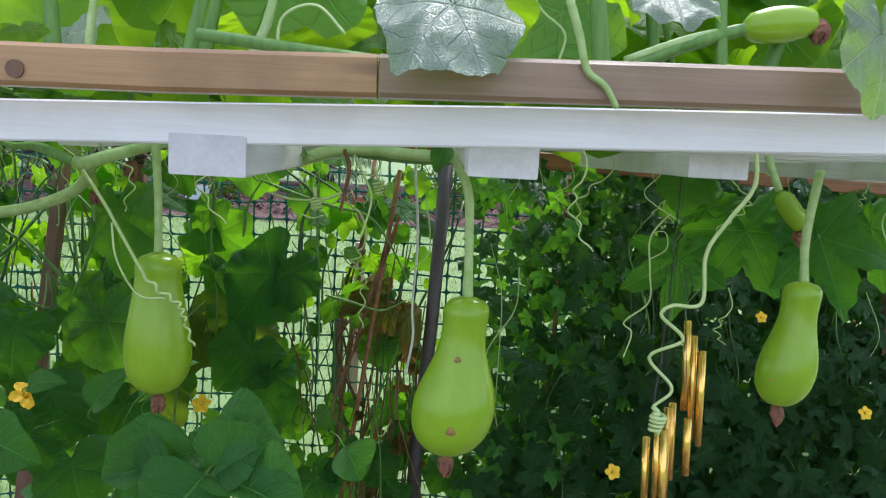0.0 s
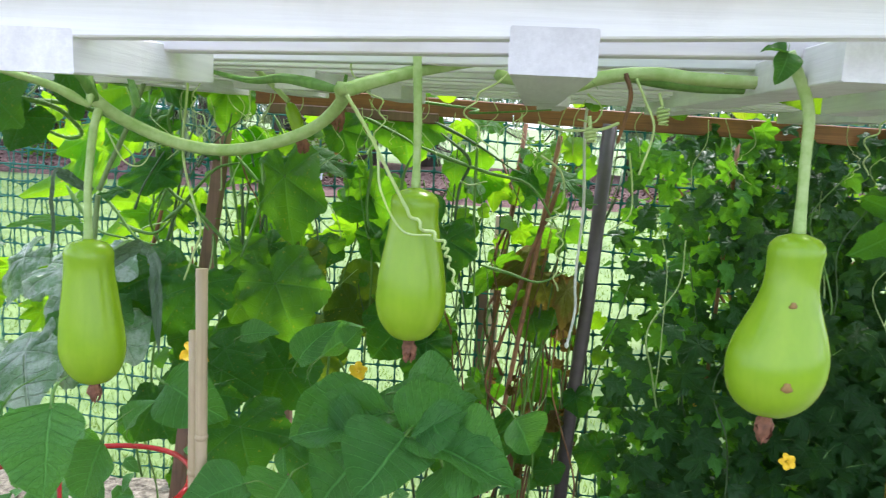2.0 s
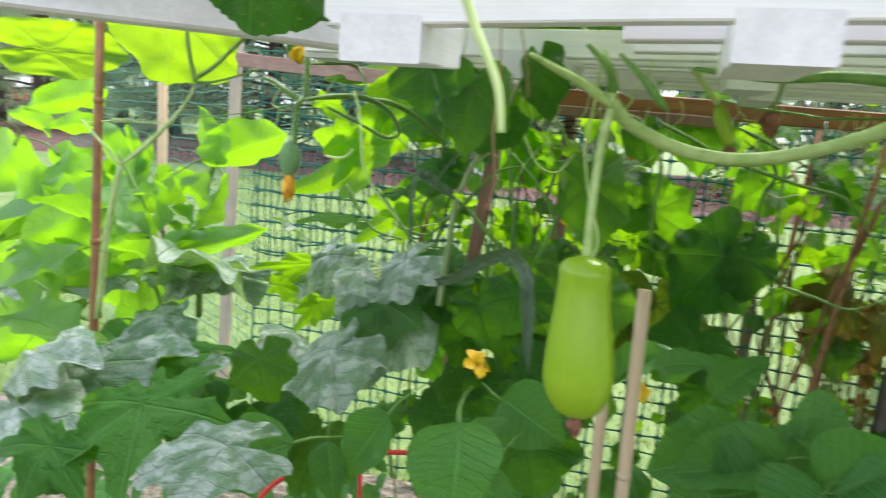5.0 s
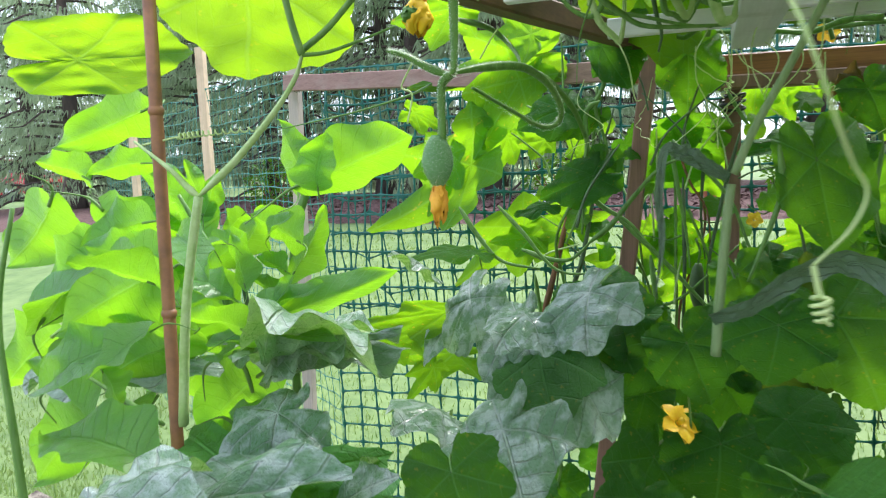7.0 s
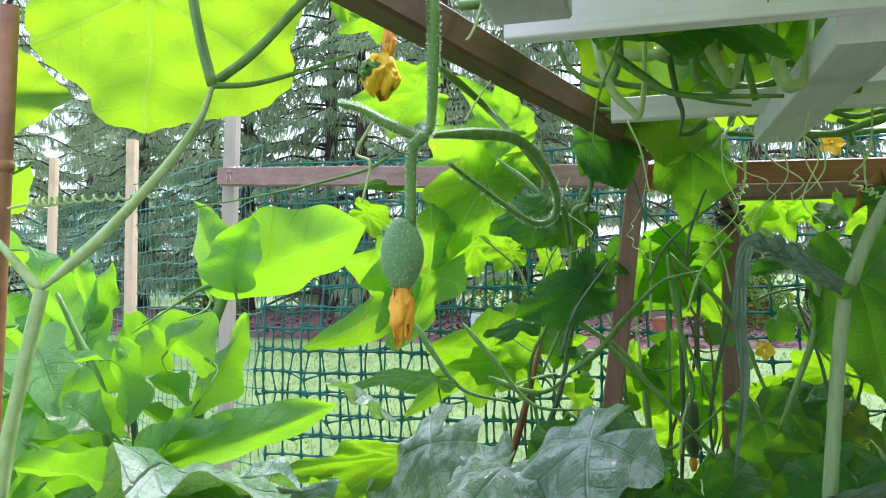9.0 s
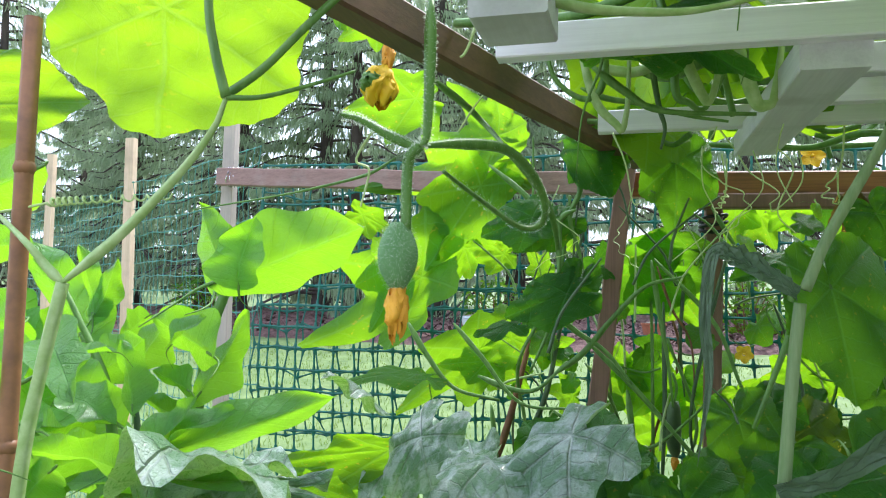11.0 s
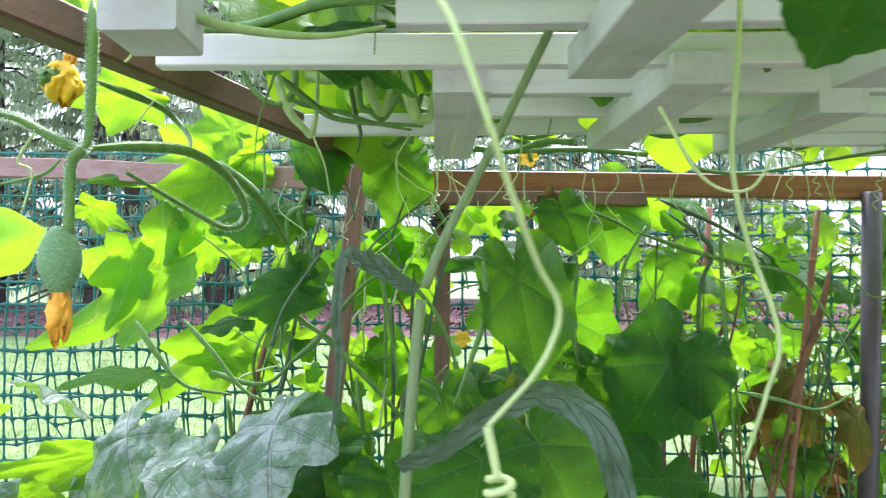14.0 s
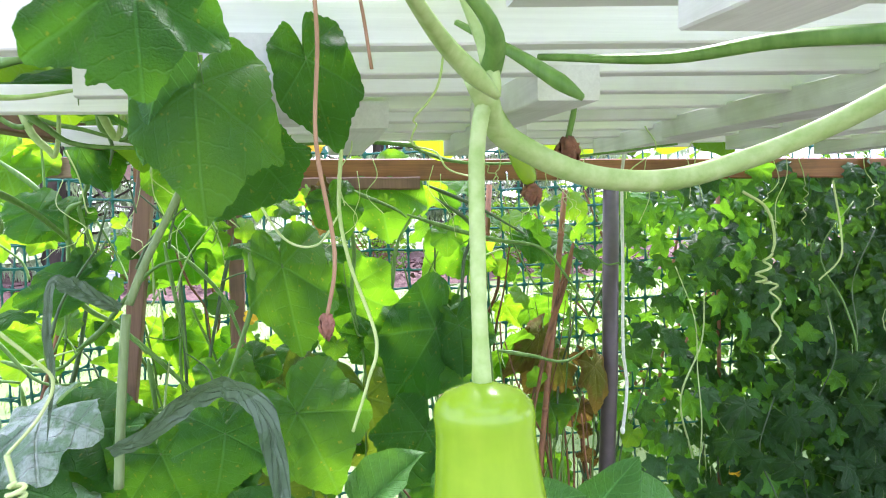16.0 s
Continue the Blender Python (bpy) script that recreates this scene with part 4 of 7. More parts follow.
net("garden_netting", (-2.10, 2.57), (-1.32, 2.585), 0.82, 1.55, 0.055, 0.0028, net_mat, "folded-over second layer of dark green plastic netting", 5, 0.02)


def stake(name, a, b, w, mat, label, group="", cat="stake"):
    return single(name, stick(bmesh.new(), a, b, w, w * 0.8, 0.002, 0, 6, 0.0015), mat, label, cat, group)


stake("fence_stake", (-2.985, 3.141, 1.80), (-2.96, 3.141, 0.0), 0.038, pale_wood, "pale sawn pine stake at the netting", "fence stakes")
stake("fence_stake", (-3.92, 3.75, 1.88), (-3.92, 3.75, 0.0), 0.038, pale_wood, "pale sawn pine stake at the netting", "fence stakes")
stake("fence_stake", (-2.15, 2.49, 1.79), (-2.17, 2.49, 0.0), 0.036, grey_stake, "weathered pale grey corner stake of the fence", "fence stakes")
rail = thing("fence_rail", "weathered reddish grey board tied between the fence stakes", "rail")
part("board", stick(bmesh.new(), (-2.16, 2.45, 1.517), (-1.12, 2.24, 1.442), 0.030, 0.047, 0.002, 0, 12, 0.0018), grey_wood, rail)
for k in range(4):
    x = -2.125 + 0.012 * k
    loop = [(x + 0.004 * math.sin(3 * a + k), 2.443 + 0.019 * math.cos(a), 1.514 + 0.028 * math.sin(a)) for a in (i * math.tau / 16 for i in range(17))]
    part("wire_tie", tube(bmesh.new(), loop, 0.0012, 5), chrome, rail, "thin pale tie wire", smooth=True)

# ---- bottle gourds ----
def bottle_gourd(at, length, width, neck, seed, stalk, lean=(0, 0), scars=(), label="", bend=0.0, waist=(0.24, 0.46)):
    """A hanging bottle gourd: at is where its stalk meets the shoulder; stalk lists points from there up to the vine."""
    g = thing("bottle_gourd", label, "gourd", "hanging bottle gourds", at)
    n, prof = 30, []
    for i in range(n + 1):
        s = i / n
        f = min(1, max(0, (s - waist[0]) / waist[1]))
        r = 0.5 * (neck + (width - neck) * f * f * (3 - 2 * f)) * (1 + 0.05 * math.exp(-((s - 0.09) / 0.06) ** 2))
        r *= math.sqrt(max(0.01, 1 - (1 - min(1, s / 0.10)) ** 2.2))
        if s > 0.70:
            r *= math.sqrt(max(0, 1 - ((s - 0.70) / 0.30) ** 2.3))
        prof.append((max(0.0015, r), -length * s))
    bm = lathe(bmesh.new(), prof, 48, lambda z, a: (lean[0] * (-z / length) ** 1.3 + bend * math.sin(math.pi * -z / length), lean[1] * (-z / length), 1 + 0.012 * math.sin(2 * a + seed) ))
    part("body", bm, skin, g, smooth=True)
    up = [Vector(p) - Vector(at) for p in stalk]
    sb = bmesh.new()
    tube(sb, curve_of([(0, 0, -0.003), *up], 7), lambda s: 0.0038 * (1.3 - 0.3 * min(1, s * 6)) * (1 + 0.15 * s), 9, 0.07)
    part("stalk", sb, stem_pale, g, "pale green downy stalk", smooth=True)
    tipv = (lean[0], lean[1], -length + 0.002)
    part("dried_blossom", withered(bmesh.new(), tipv, 0.023, 0.014, seed), petal_dry, g, "shrivelled brown blossom", smooth=True)
    for sx, sz, sr in scars:
        k = min(range(n + 1), key=lambda i: abs(prof[i][1] + sz * length))
        r = prof[k][0]
        sc = bmesh.new()
        bmesh.ops.create_uvsphere(sc, u_segments=8, v_segments=6, radius=sr)
        for v in sc.verts:
            v.co = Vector((v.co.x * (1 + 0.3 * math.sin(9 * v.co.z / sr)), v.co.y * 0.3, v.co.z))
        ob = part("scar", sc, scar_mat, g, "brown corky scar", smooth=True)
        s = -prof[k][1] / length
        ob.location = (lean[0] * s ** 1.3 + bend * math.sin(math.pi * s) + sx * r, lean[1] * s - r * math.sqrt(1 - sx * sx), prof[k][1])
    return g


bottle_gourd((0.032, 0.632, 1.264), 0.148, 0.075, 0.040, 2, [(0.030, 0.632, 1.32), (0.026, 0.628, 1.36), (0.006, 0.622, 1.398)], (-0.012, -0.008), ((-0.15, 0.37, 0.003), (-0.05, 0.77, 0.004)), "pale green bottle gourd with brown corky spots")
bottle_gourd((-0.288, 0.745, 1.274), 0.154, 0.070, 0.045, 3, [(-0.289, 0.745, 1.33), (-0.293, 0.745, 1.40)], (0.001, 0), (), "slim pale green bottle gourd behind a pale tendril", waist=(0.08, 0.64))
bottle_gourd((-0.643, 0.772, 1.196), 0.162, 0.070, 0.049, 4, [(-0.643, 0.772, 1.25), (-0.640, 0.778, 1.31), (-0.634, 0.783, 1.338)], (0.006, 0), (), "smooth club-shaped light green bottle gourd", waist=(0.06, 0.72))
bottle_gourd((0.375, 0.706, 1.284), 0.132, 0.058, 0.036, 5, [(0.372, 0.706, 1.33), (0.376, 0.70, 1.395)], (-0.014, 0), (), "small pale green bottle gourd beside the wind chime")

# ---- plants ----
gourd_vine = thing("gourd_vine", "bottle gourd vine with big soft leaves spread over the white lattice", "vine")
cucumber = thing("cucumber_vine", "tangled cucumber vines climbing the netting and posts", "vine")
fruit_vine = thing("winter_melon_vine", "hairy melon vine with bright backlit leaves reaching past the arbor", "vine")
squash = thing("squash_plant", "squash plant with silvery mottled lobed leaves and painted sky sheen in the garden bed", "plant")
eggplant_a = thing("eggplant", "upright eggplant with wavy bright green leaves", "plant", "eggplants by the fence")
eggplant_b = thing("eggplant", "tall eggplant with a pale forked stem and glossy leaves", "plant", "eggplants by the fence")
eggplant_c = thing("eggplant", "leafy eggplant beside a brown cane", "plant", "eggplants by the fence")
bean = thing("bean_plant", "low bean plant with dark three-part leaves", "plant")
pepper = thing("pepper_plant", "pepper plant with pointed dark green leaves inside a red wire cage", "plant")
lobed = thing("sponge_gourd_vine", "sponge gourd vine with large lobed dark leaves behind the wind chime", "vine")
corn = thing("corn_stalk", "pale corn stalk with wilted grey strap leaves", "plant")
# the leaves, plant by plant
blade(gourd_vine, GOURD_WIDE, (-1.484, 1.240, 1.476), (-1.509, 1.270, 1.354), 0.319, 180, 0)
blade(gourd_vine, GOURD_WIDE, (-1.802, 1.280, 1.406), (-1.604, 1.280, 1.396), 0.114, 183, 0)
blade(gourd_vine, CUKE, (-0.967, 1.300, 1.451), (-1.071, 1.300, 1.433), 0.056, 35, 1)
blade(eggplant_a, EGG, (-1.538, 1.460, 1.216), (-1.348, 1.440, 1.277), 0.104, 150, 0)
blade(eggplant_a, EGG, (-1.509, 1.440, 1.210), (-1.493, 1.440, 1.290), 0.077, 20, 1)
blade(eggplant_a, EGG, (-1.577, 1.500, 1.207), (-1.636, 1.550, 1.322), 0.082, 165, 2)
blade(eggplant_a, EGG, (-1.593, 1.520, 1.115), (-1.687, 1.520, 1.162), 0.082, 160)
blade(eggplant_a, EGG, (-1.629, 1.550, 1.053), (-1.567, 1.550, 1.180), 0.059, 190)
blade(eggplant_a, EGG, (-1.629, 1.480, 1.127), (-1.576, 1.480, 1.166), 0.044, 60)
blade(eggplant_a, EGG, (-1.666, 1.460, 1.047), (-1.690, 1.460, 1.134), 0.052, 160)
blade(eggplant_a, EGG, (-1.765, 1.600, 1.090), (-1.715, 1.600, 1.177), 0.064, 170)
blade(eggplant_a, EGG, (-1.599, 1.380, 1.002), (-1.497, 1.430, 1.057), 0.057, 66, 3)
blade(eggplant_a, EGG, (-1.579, 1.400, 1.007), (-1.373, 1.420, 1.089), 0.054, 163, 0)
blade(eggplant_a, EGG, (-1.575, 1.400, 1.014), (-1.536, 1.400, 1.076), 0.053, 60)
blade(eggplant_a, EGG, (-1.612, 1.500, 1.015), (-1.679, 1.500, 1.056), 0.057, 145)
blade(eggplant_a, EGG, (-1.610, 1.500, 1.067), (-1.667, 1.500, 1.091), 0.046, 150)
blade(eggplant_b, EGG, (-1.880, 1.620, 1.120), (-2.023, 1.620, 1.277), 0.109, 170)
blade(eggplant_b, EGG, (-1.849, 1.600, 1.157), (-1.887, 1.600, 1.269), 0.055, 160)
blade(eggplant_b, EGG, (-1.849, 1.600, 1.157), (-1.813, 1.600, 1.251), 0.042, 150)
blade(eggplant_b, EGG, (-1.726, 1.500, 1.023), (-1.849, 1.450, 1.088), 0.088, 165)
blade(eggplant_b, EGG, (-1.610, 1.360, 1.011), (-1.678, 1.300, 0.998), 0.060, 152)
blade(eggplant_b, EGG, (-1.672, 1.420, 1.122), (-1.707, 1.370, 1.111), 0.035, 66)
blade(eggplant_b, EGG, (-1.798, 1.550, 1.077), (-1.719, 1.550, 1.128), 0.074, 155)
blade(eggplant_b, EGG, (-1.758, 1.450, 1.058), (-1.683, 1.450, 1.030), 0.063, 60)
blade(eggplant_b, EGG, (-1.973, 1.700, 1.151), (-2.058, 1.700, 1.110), 0.078, 150)
blade(eggplant_b, EGG, (-1.956, 1.600, 1.083), (-2.071, 1.600, 1.151), 0.118, 165)
blade(eggplant_b, EGG, (-1.763, 1.400, 1.022), (-1.848, 1.400, 0.995), 0.079, 66)
blade(eggplant_b, EGG, (-1.821, 1.500, 1.057), (-1.826, 1.400, 1.061), 0.068, 163)
blade(eggplant_b, EGG, (-1.770, 1.500, 0.982), (-1.763, 1.400, 1.029), 0.059, 60)
blade(eggplant_b, EGG, (-1.827, 1.700, 1.155), (-1.874, 1.700, 1.116), 0.057, 150)
blade(eggplant_b, EGG, (-1.644, 1.300, 1.004), (-1.694, 1.300, 0.957), 0.055, 152)
blade(eggplant_a, EGG, (-1.604, 1.400, 0.972), (-1.708, 1.400, 0.957), 0.055, 66)
blade(squash, SILVER_SHEEN, (-1.489, 1.360, 1.003), (-1.431, 1.140, 1.029), 0.162, 58)
blade(squash, SILVER_SHEEN, (-1.325, 1.620, 1.004), (-1.361, 1.620, 0.903), 0.095, 58)
blade(squash, SILVER_SHEEN, (-1.223, 1.600, 0.984), (-1.259, 1.520, 0.938), 0.123, 58)
blade(squash, SILVER_SHEEN, (-1.404, 1.600, 1.066), (-1.436, 1.520, 1.077), 0.054, 60)
blade(squash, MELON, (-1.411, 1.750, 0.956), (-1.623, 1.750, 0.888), 0.077, 150)
blade(squash, MELON, (-1.557, 1.800, 0.875), (-1.475, 1.800, 0.845), 0.085, 160)
blade(fruit_vine, MELON, (-1.529, 2.300, 1.242), (-1.900, 2.320, 1.087), 0.259, 190, 0)
blade(fruit_vine, MELON, (-1.374, 2.280, 1.501), (-1.728, 2.280, 1.445), 0.199, 175, 1)
blade(fruit_vine, MELON, (-1.380, 2.250, 1.445), (-1.515, 2.250, 1.253), 0.205, 170, 2)
blade(fruit_vine, MELON, (-1.443, 1.950, 1.569), (-1.595, 1.950, 1.544), 0.141, 160, 3)
blade(fruit_vine, MELON, (-1.314, 2.100, 1.526), (-1.429, 2.100, 1.656), 0.140, 160, 0)
blade(fruit_vine, MELON, (-1.552, 2.000, 1.755), (-1.623, 2.000, 1.708), 0.126, 160)
blade(fruit_vine, MELON, (-1.582, 1.900, 1.742), (-1.521, 1.900, 1.770), 0.128, 170)
blade(fruit_vine, MELON, (-1.428, 2.300, 1.308), (-1.508, 2.300, 1.202), 0.118, 185)
blade(fruit_vine, MELON, (-1.402, 2.350, 1.072), (-1.615, 2.350, 0.895), 0.188, 165, 1)
blade(fruit_vine, MELON, (-1.371, 2.300, 1.050), (-1.491, 2.300, 1.026), 0.091, 150)
blade(fruit_vine, MELON, (-1.593, 2.300, 1.268), (-1.674, 2.300, 1.105), 0.148, 185)
blade(fruit_vine, MELON, (-1.354, 2.400, 1.301), (-1.480, 2.400, 1.294), 0.097, 170)
blade(fruit_vine, MID, (-1.432, 1.950, 1.053), (-1.543, 1.850, 1.025), 0.063, 55)
blade(fruit_vine, MELON, (-1.643, 2.200, 1.378), (-1.561, 2.200, 1.327), 0.076, 160)
blade(fruit_vine, MELON, (-1.330, 2.400, 1.098), (-1.229, 2.400, 1.035), 0.121, 170)
blade(fruit_vine, MELON, (-1.258, 2.400, 1.261), (-1.299, 2.400, 1.315), 0.081, 160)
# on this vine MELON paints the backlit leaves, CUKE the shaded ones
blade(cucumber, CUKE, (-1.221, 1.950, 1.341), (-1.316, 1.950, 1.308), 0.103, 25)
blade(cucumber, CUKE, (-1.178, 1.980, 1.334), (-1.261, 1.980, 1.277), 0.083, 20)
blade(cucumber, CUKE, (-1.156, 1.920, 1.205), (-1.266, 1.920, 1.164), 0.103, 20)
blade(cucumber, CUKE, (-1.139, 1.940, 1.225), (-1.182, 1.940, 1.141), 0.079, -20)
blade(cucumber, CUKE, (-1.251, 1.900, 1.150), (-1.315, 1.900, 1.124), 0.049, 60)
blade(cucumber, MID, (-0.976, 1.950, 1.432), (-0.979, 1.950, 1.305), 0.134, 0, 0)
blade(cucumber, CUKE, (-1.134, 1.920, 1.456), (-1.079, 1.920, 1.369), 0.098, -40)
blade(cucumber, CUKE, (-1.116, 1.950, 1.471), (-1.156, 1.950, 1.396), 0.070, 30)
blade(cucumber, CUKE, (-1.079, 1.820, 0.961), (-1.190, 1.740, 0.912), 0.172, 15, 1)
blade(cucumber, MELON, (-1.094, 2.300, 0.915), (-1.118, 2.300, 0.847), 0.117, 170)
blade(cucumber, MID, (-0.941, 2.200, 1.302), (-1.063, 2.200, 1.314), 0.081, 150)
blade(cucumber, MID, (-0.978, 2.250, 1.258), (-1.076, 2.250, 1.161), 0.179, 165)
blade(cucumber, MELON, (-0.951, 2.350, 1.212), (-0.887, 2.350, 1.127), 0.136, 170)
blade(cucumber, MELON, (-0.833, 2.350, 1.399), (-0.845, 2.350, 1.312), 0.117, 175)
blade(cucumber, MELON, (-0.725, 2.350, 1.395), (-0.698, 2.350, 1.330), 0.115, 175)
blade(cucumber, MELON, (-0.974, 2.380, 1.010), (-1.054, 2.380, 0.930), 0.153, 175)
blade(cucumber, MELON, (-0.950, 2.380, 0.998), (-0.873, 2.380, 0.934), 0.150, 175)
blade(cucumber, MELON, (-1.061, 2.400, 1.042), (-1.011, 2.400, 0.993), 0.103, 170)
blade(cucumber, MID, (-0.769, 1.800, 1.219), (-0.742, 1.800, 1.050), 0.162, 10, 2)
blade(cucumber, MELON, (-0.710, 2.300, 1.048), (-0.819, 2.300, 1.014), 0.117, 170)
blade(cucumber, MID, (-0.890, 1.850, 1.019), (-0.871, 1.850, 0.927), 0.121, 20)
blade(cucumber, CUKE, (-0.835, 1.900, 1.033), (-0.902, 1.900, 0.975), 0.099, 30)
blade(cucumber, MID, (-0.827, 1.800, 0.982), (-0.881, 1.800, 0.906), 0.123, 20)
blade(cucumber, DEAD, (-0.668, 2.000, 1.365), (-0.695, 2.000, 1.270), 0.104, 0)
blade(cucumber, CUKE, (-0.669, 1.950, 1.341), (-0.642, 1.950, 1.259), 0.109, 10)
blade(cucumber, MID, (-1.000, 2.300, 1.089), (-1.047, 2.300, 1.112), 0.073, 150)
blade(cucumber, MELON, (-1.184, 2.350, 0.977), (-1.249, 2.350, 0.987), 0.103, 165)
blade(cucumber, MELON, (-1.256, 2.400, 1.074), (-1.183, 2.400, 1.103), 0.107, 165)
blade(cucumber, CUKE, (-1.034, 2.000, 1.453), (-1.005, 2.000, 1.431), 0.051, 60)
blade(cucumber, MELON, (-0.598, 2.400, 1.365), (-0.577, 2.400, 1.279), 0.122, 175)
blade(cucumber, MID, (-0.708, 2.200, 1.128), (-0.611, 2.200, 1.088), 0.108, 20)
blade(cucumber, MID, (-0.554, 2.200, 1.400), (-0.531, 2.200, 1.246), 0.213, 5)
blade(cucumber, CUKE, (-0.722, 2.000, 1.261), (-0.894, 1.980, 1.229), 0.126, 50)
blade(cucumber, MID, (-0.628, 2.200, 1.144), (-0.504, 2.200, 1.077), 0.200, -15, 1)
blade(cucumber, MID, (-0.664, 2.220, 1.211), (-0.707, 2.220, 1.120), 0.120, 15)
blade(cucumber, MELON, (-0.666, 2.350, 1.050), (-0.670, 2.350, 0.942), 0.179, 175)
blade(cucumber, HEART, (-0.445, 2.070, 1.053), (-0.547, 2.070, 0.885), 0.231, 0, 0)
blade(cucumber, MID, (-0.324, 2.340, 1.236), (-0.431, 2.340, 1.153), 0.164, 170)
blade(cucumber, MELON, (-0.283, 2.360, 1.212), (-0.279, 2.360, 1.115), 0.112, 170)
blade(cucumber, MELON, (-0.393, 2.380, 1.387), (-0.342, 2.380, 1.334), 0.134, 170)
blade(cucumber, CUKE, (-0.065, 2.290, 1.233), (-0.216, 2.290, 1.247), 0.109, 55)
blade(cucumber, CUKE, (-0.184, 2.200, 1.246), (-0.122, 2.200, 1.173), 0.097, 45)
blade(cucumber, DEADLY, (-0.164, 2.200, 1.009), (-0.269, 2.200, 0.891), 0.083, 20)
blade(cucumber, DEADLY, (-0.053, 2.120, 0.931), (-0.057, 2.120, 0.810), 0.078, 0)
blade(cucumber, CUKE, (-0.118, 2.250, 0.827), (-0.121, 2.250, 0.726), 0.122, 10)
blade(cucumber, SPOTTED, (-0.595, 2.250, 0.872), (-0.549, 2.250, 0.668), 0.302, 0, 1)
blade(cucumber, SPOTTED, (-0.681, 2.200, 0.816), (-0.725, 2.200, 0.701), 0.158, 10)
blade(cucumber, SPOTTED, (-0.785, 2.000, 0.969), (-0.780, 2.000, 0.806), 0.174, 5)
blade(cucumber, CUKE, (-0.738, 2.100, 1.008), (-0.824, 2.100, 0.965), 0.111, 30)
blade(cucumber, MELON, (-1.029, 2.400, 1.052), (-0.964, 2.400, 0.976), 0.142, 175)
blade(cucumber, MELON, (-0.824, 2.400, 0.996), (-0.798, 2.400, 0.929), 0.109, 175)
blade(cucumber, MELON, (-0.906, 2.400, 1.030), (-0.865, 2.400, 1.013), 0.115, 170)
blade(cucumber, MID, (-1.081, 1.850, 0.950), (-1.163, 1.850, 0.897), 0.150, 40)
blade(cucumber, MID, (-0.868, 1.900, 0.920), (-0.944, 1.900, 0.819), 0.171, 30)
blade(cucumber, MELON, (-1.070, 2.400, 1.040), (-1.139, 2.400, 0.988), 0.155, 175)
blade(cucumber, MELON, (-1.346, 2.400, 1.044), (-1.387, 2.400, 0.978), 0.179, 170)
blade(cucumber, MELON, (-0.997, 2.420, 0.903), (-1.081, 2.420, 0.866), 0.143, 170)
blade(cucumber, MID, (-0.985, 2.200, 1.246), (-1.066, 2.200, 1.192), 0.140, 160)
blade(cucumber, MID, (-0.130, 2.350, 1.055), (-0.035, 2.350, 1.042), 0.098, 150)
blade(cucumber, MELON, (-0.779, 2.380, 1.384), (-0.823, 2.380, 1.328), 0.129, 170)
blade(cucumber, MELON, (-0.977, 2.400, 1.305), (-0.924, 2.400, 1.275), 0.086, 170)
blade(cucumber, CUKE, (-1.099, 1.950, 1.448), (-1.082, 1.950, 1.373), 0.086, 10)
blade(cucumber, MID, (-0.439, 2.300, 0.756), (-0.472, 2.300, 0.658), 0.157, 10)
blade(cucumber, MELON, (-0.193, 2.400, 1.062), (-0.148, 2.400, 0.998), 0.107, 170)
blade(cucumber, MID, (-0.301, 2.350, 1.398), (-0.390, 2.350, 1.400), 0.103, 60)
blade(cucumber, MID, (-0.752, 1.700, 0.973), (-0.683, 1.700, 0.830), 0.214, 0)
blade(cucumber, CUKE, (-0.927, 2.000, 0.793), (-0.972, 2.000, 0.656), 0.176, 10)
blade(cucumber, SPOTTED, (-0.819, 2.200, 0.689), (-0.738, 2.200, 0.536), 0.261, 5)
blade(cucumber, CUKE, (-0.788, 1.900, 0.705), (-0.846, 1.900, 0.572), 0.198, 20)
blade(cucumber, BEAN, (-0.653, 1.700, 0.792), (-0.535, 1.700, 0.887), 0.109, 64)
blade(cucumber, CUKE, (-0.921, 1.800, 0.718), (-0.932, 1.800, 0.596), 0.219, 10)
blade(cucumber, CUKE, (-0.221, 2.000, 0.536), (-0.171, 2.000, 0.495), 0.169, 0)
blade(cucumber, MID, (-0.142, 2.200, 0.832), (-0.118, 2.200, 0.750), 0.148, 0)
blade(cucumber, CUKE, (-0.392, 2.070, 1.057), (-0.383, 2.070, 0.939), 0.164, 0)
blade(cucumber, MID, (-0.252, 2.200, 0.972), (-0.215, 2.200, 0.925), 0.181, 160)
blade(cucumber, CUKE, (-0.588, 2.100, 1.037), (-0.634, 2.100, 0.984), 0.145, 0)
blade(cucumber, CUKE, (-0.830, 1.700, 0.614), (-0.796, 1.700, 0.488), 0.235, 25)
blade(cucumber, CUKE, (-0.570, 1.500, 0.608), (-0.641, 1.500, 0.520), 0.230, 40)
blade(cucumber, CUKE, (-1.044, 1.900, 0.644), (-1.107, 1.900, 0.506), 0.187, 10)
blade(cucumber, CUKE, (-0.450, 2.100, 0.688), (-0.394, 2.100, 0.594), 0.146, 10)
blade(cucumber, CUKE, (-0.294, 2.000, 0.478), (-0.255, 2.000, 0.385), 0.140, 10)
blade(cucumber, CUKE, (-1.053, 1.700, 0.644), (-1.097, 1.700, 0.550), 0.155, 30)
blade(bean, BEAN, (-0.339, 1.100, 0.876), (-0.392, 1.040, 0.801), 0.148, 52, 0)
blade(bean, BEAN, (-0.341, 1.120, 0.874), (-0.236, 1.120, 0.936), 0.121, 38, 1)
blade(bean, BEAN, (-0.332, 1.100, 0.876), (-0.167, 1.060, 0.825), 0.109, 64, 2)
blade(bean, BEAN, (-0.379, 1.180, 0.881), (-0.530, 1.180, 0.827), 0.104, 45, 0)
blade(bean, BEAN, (-0.432, 1.250, 0.768), (-0.505, 1.200, 0.697), 0.172, 40, 1)
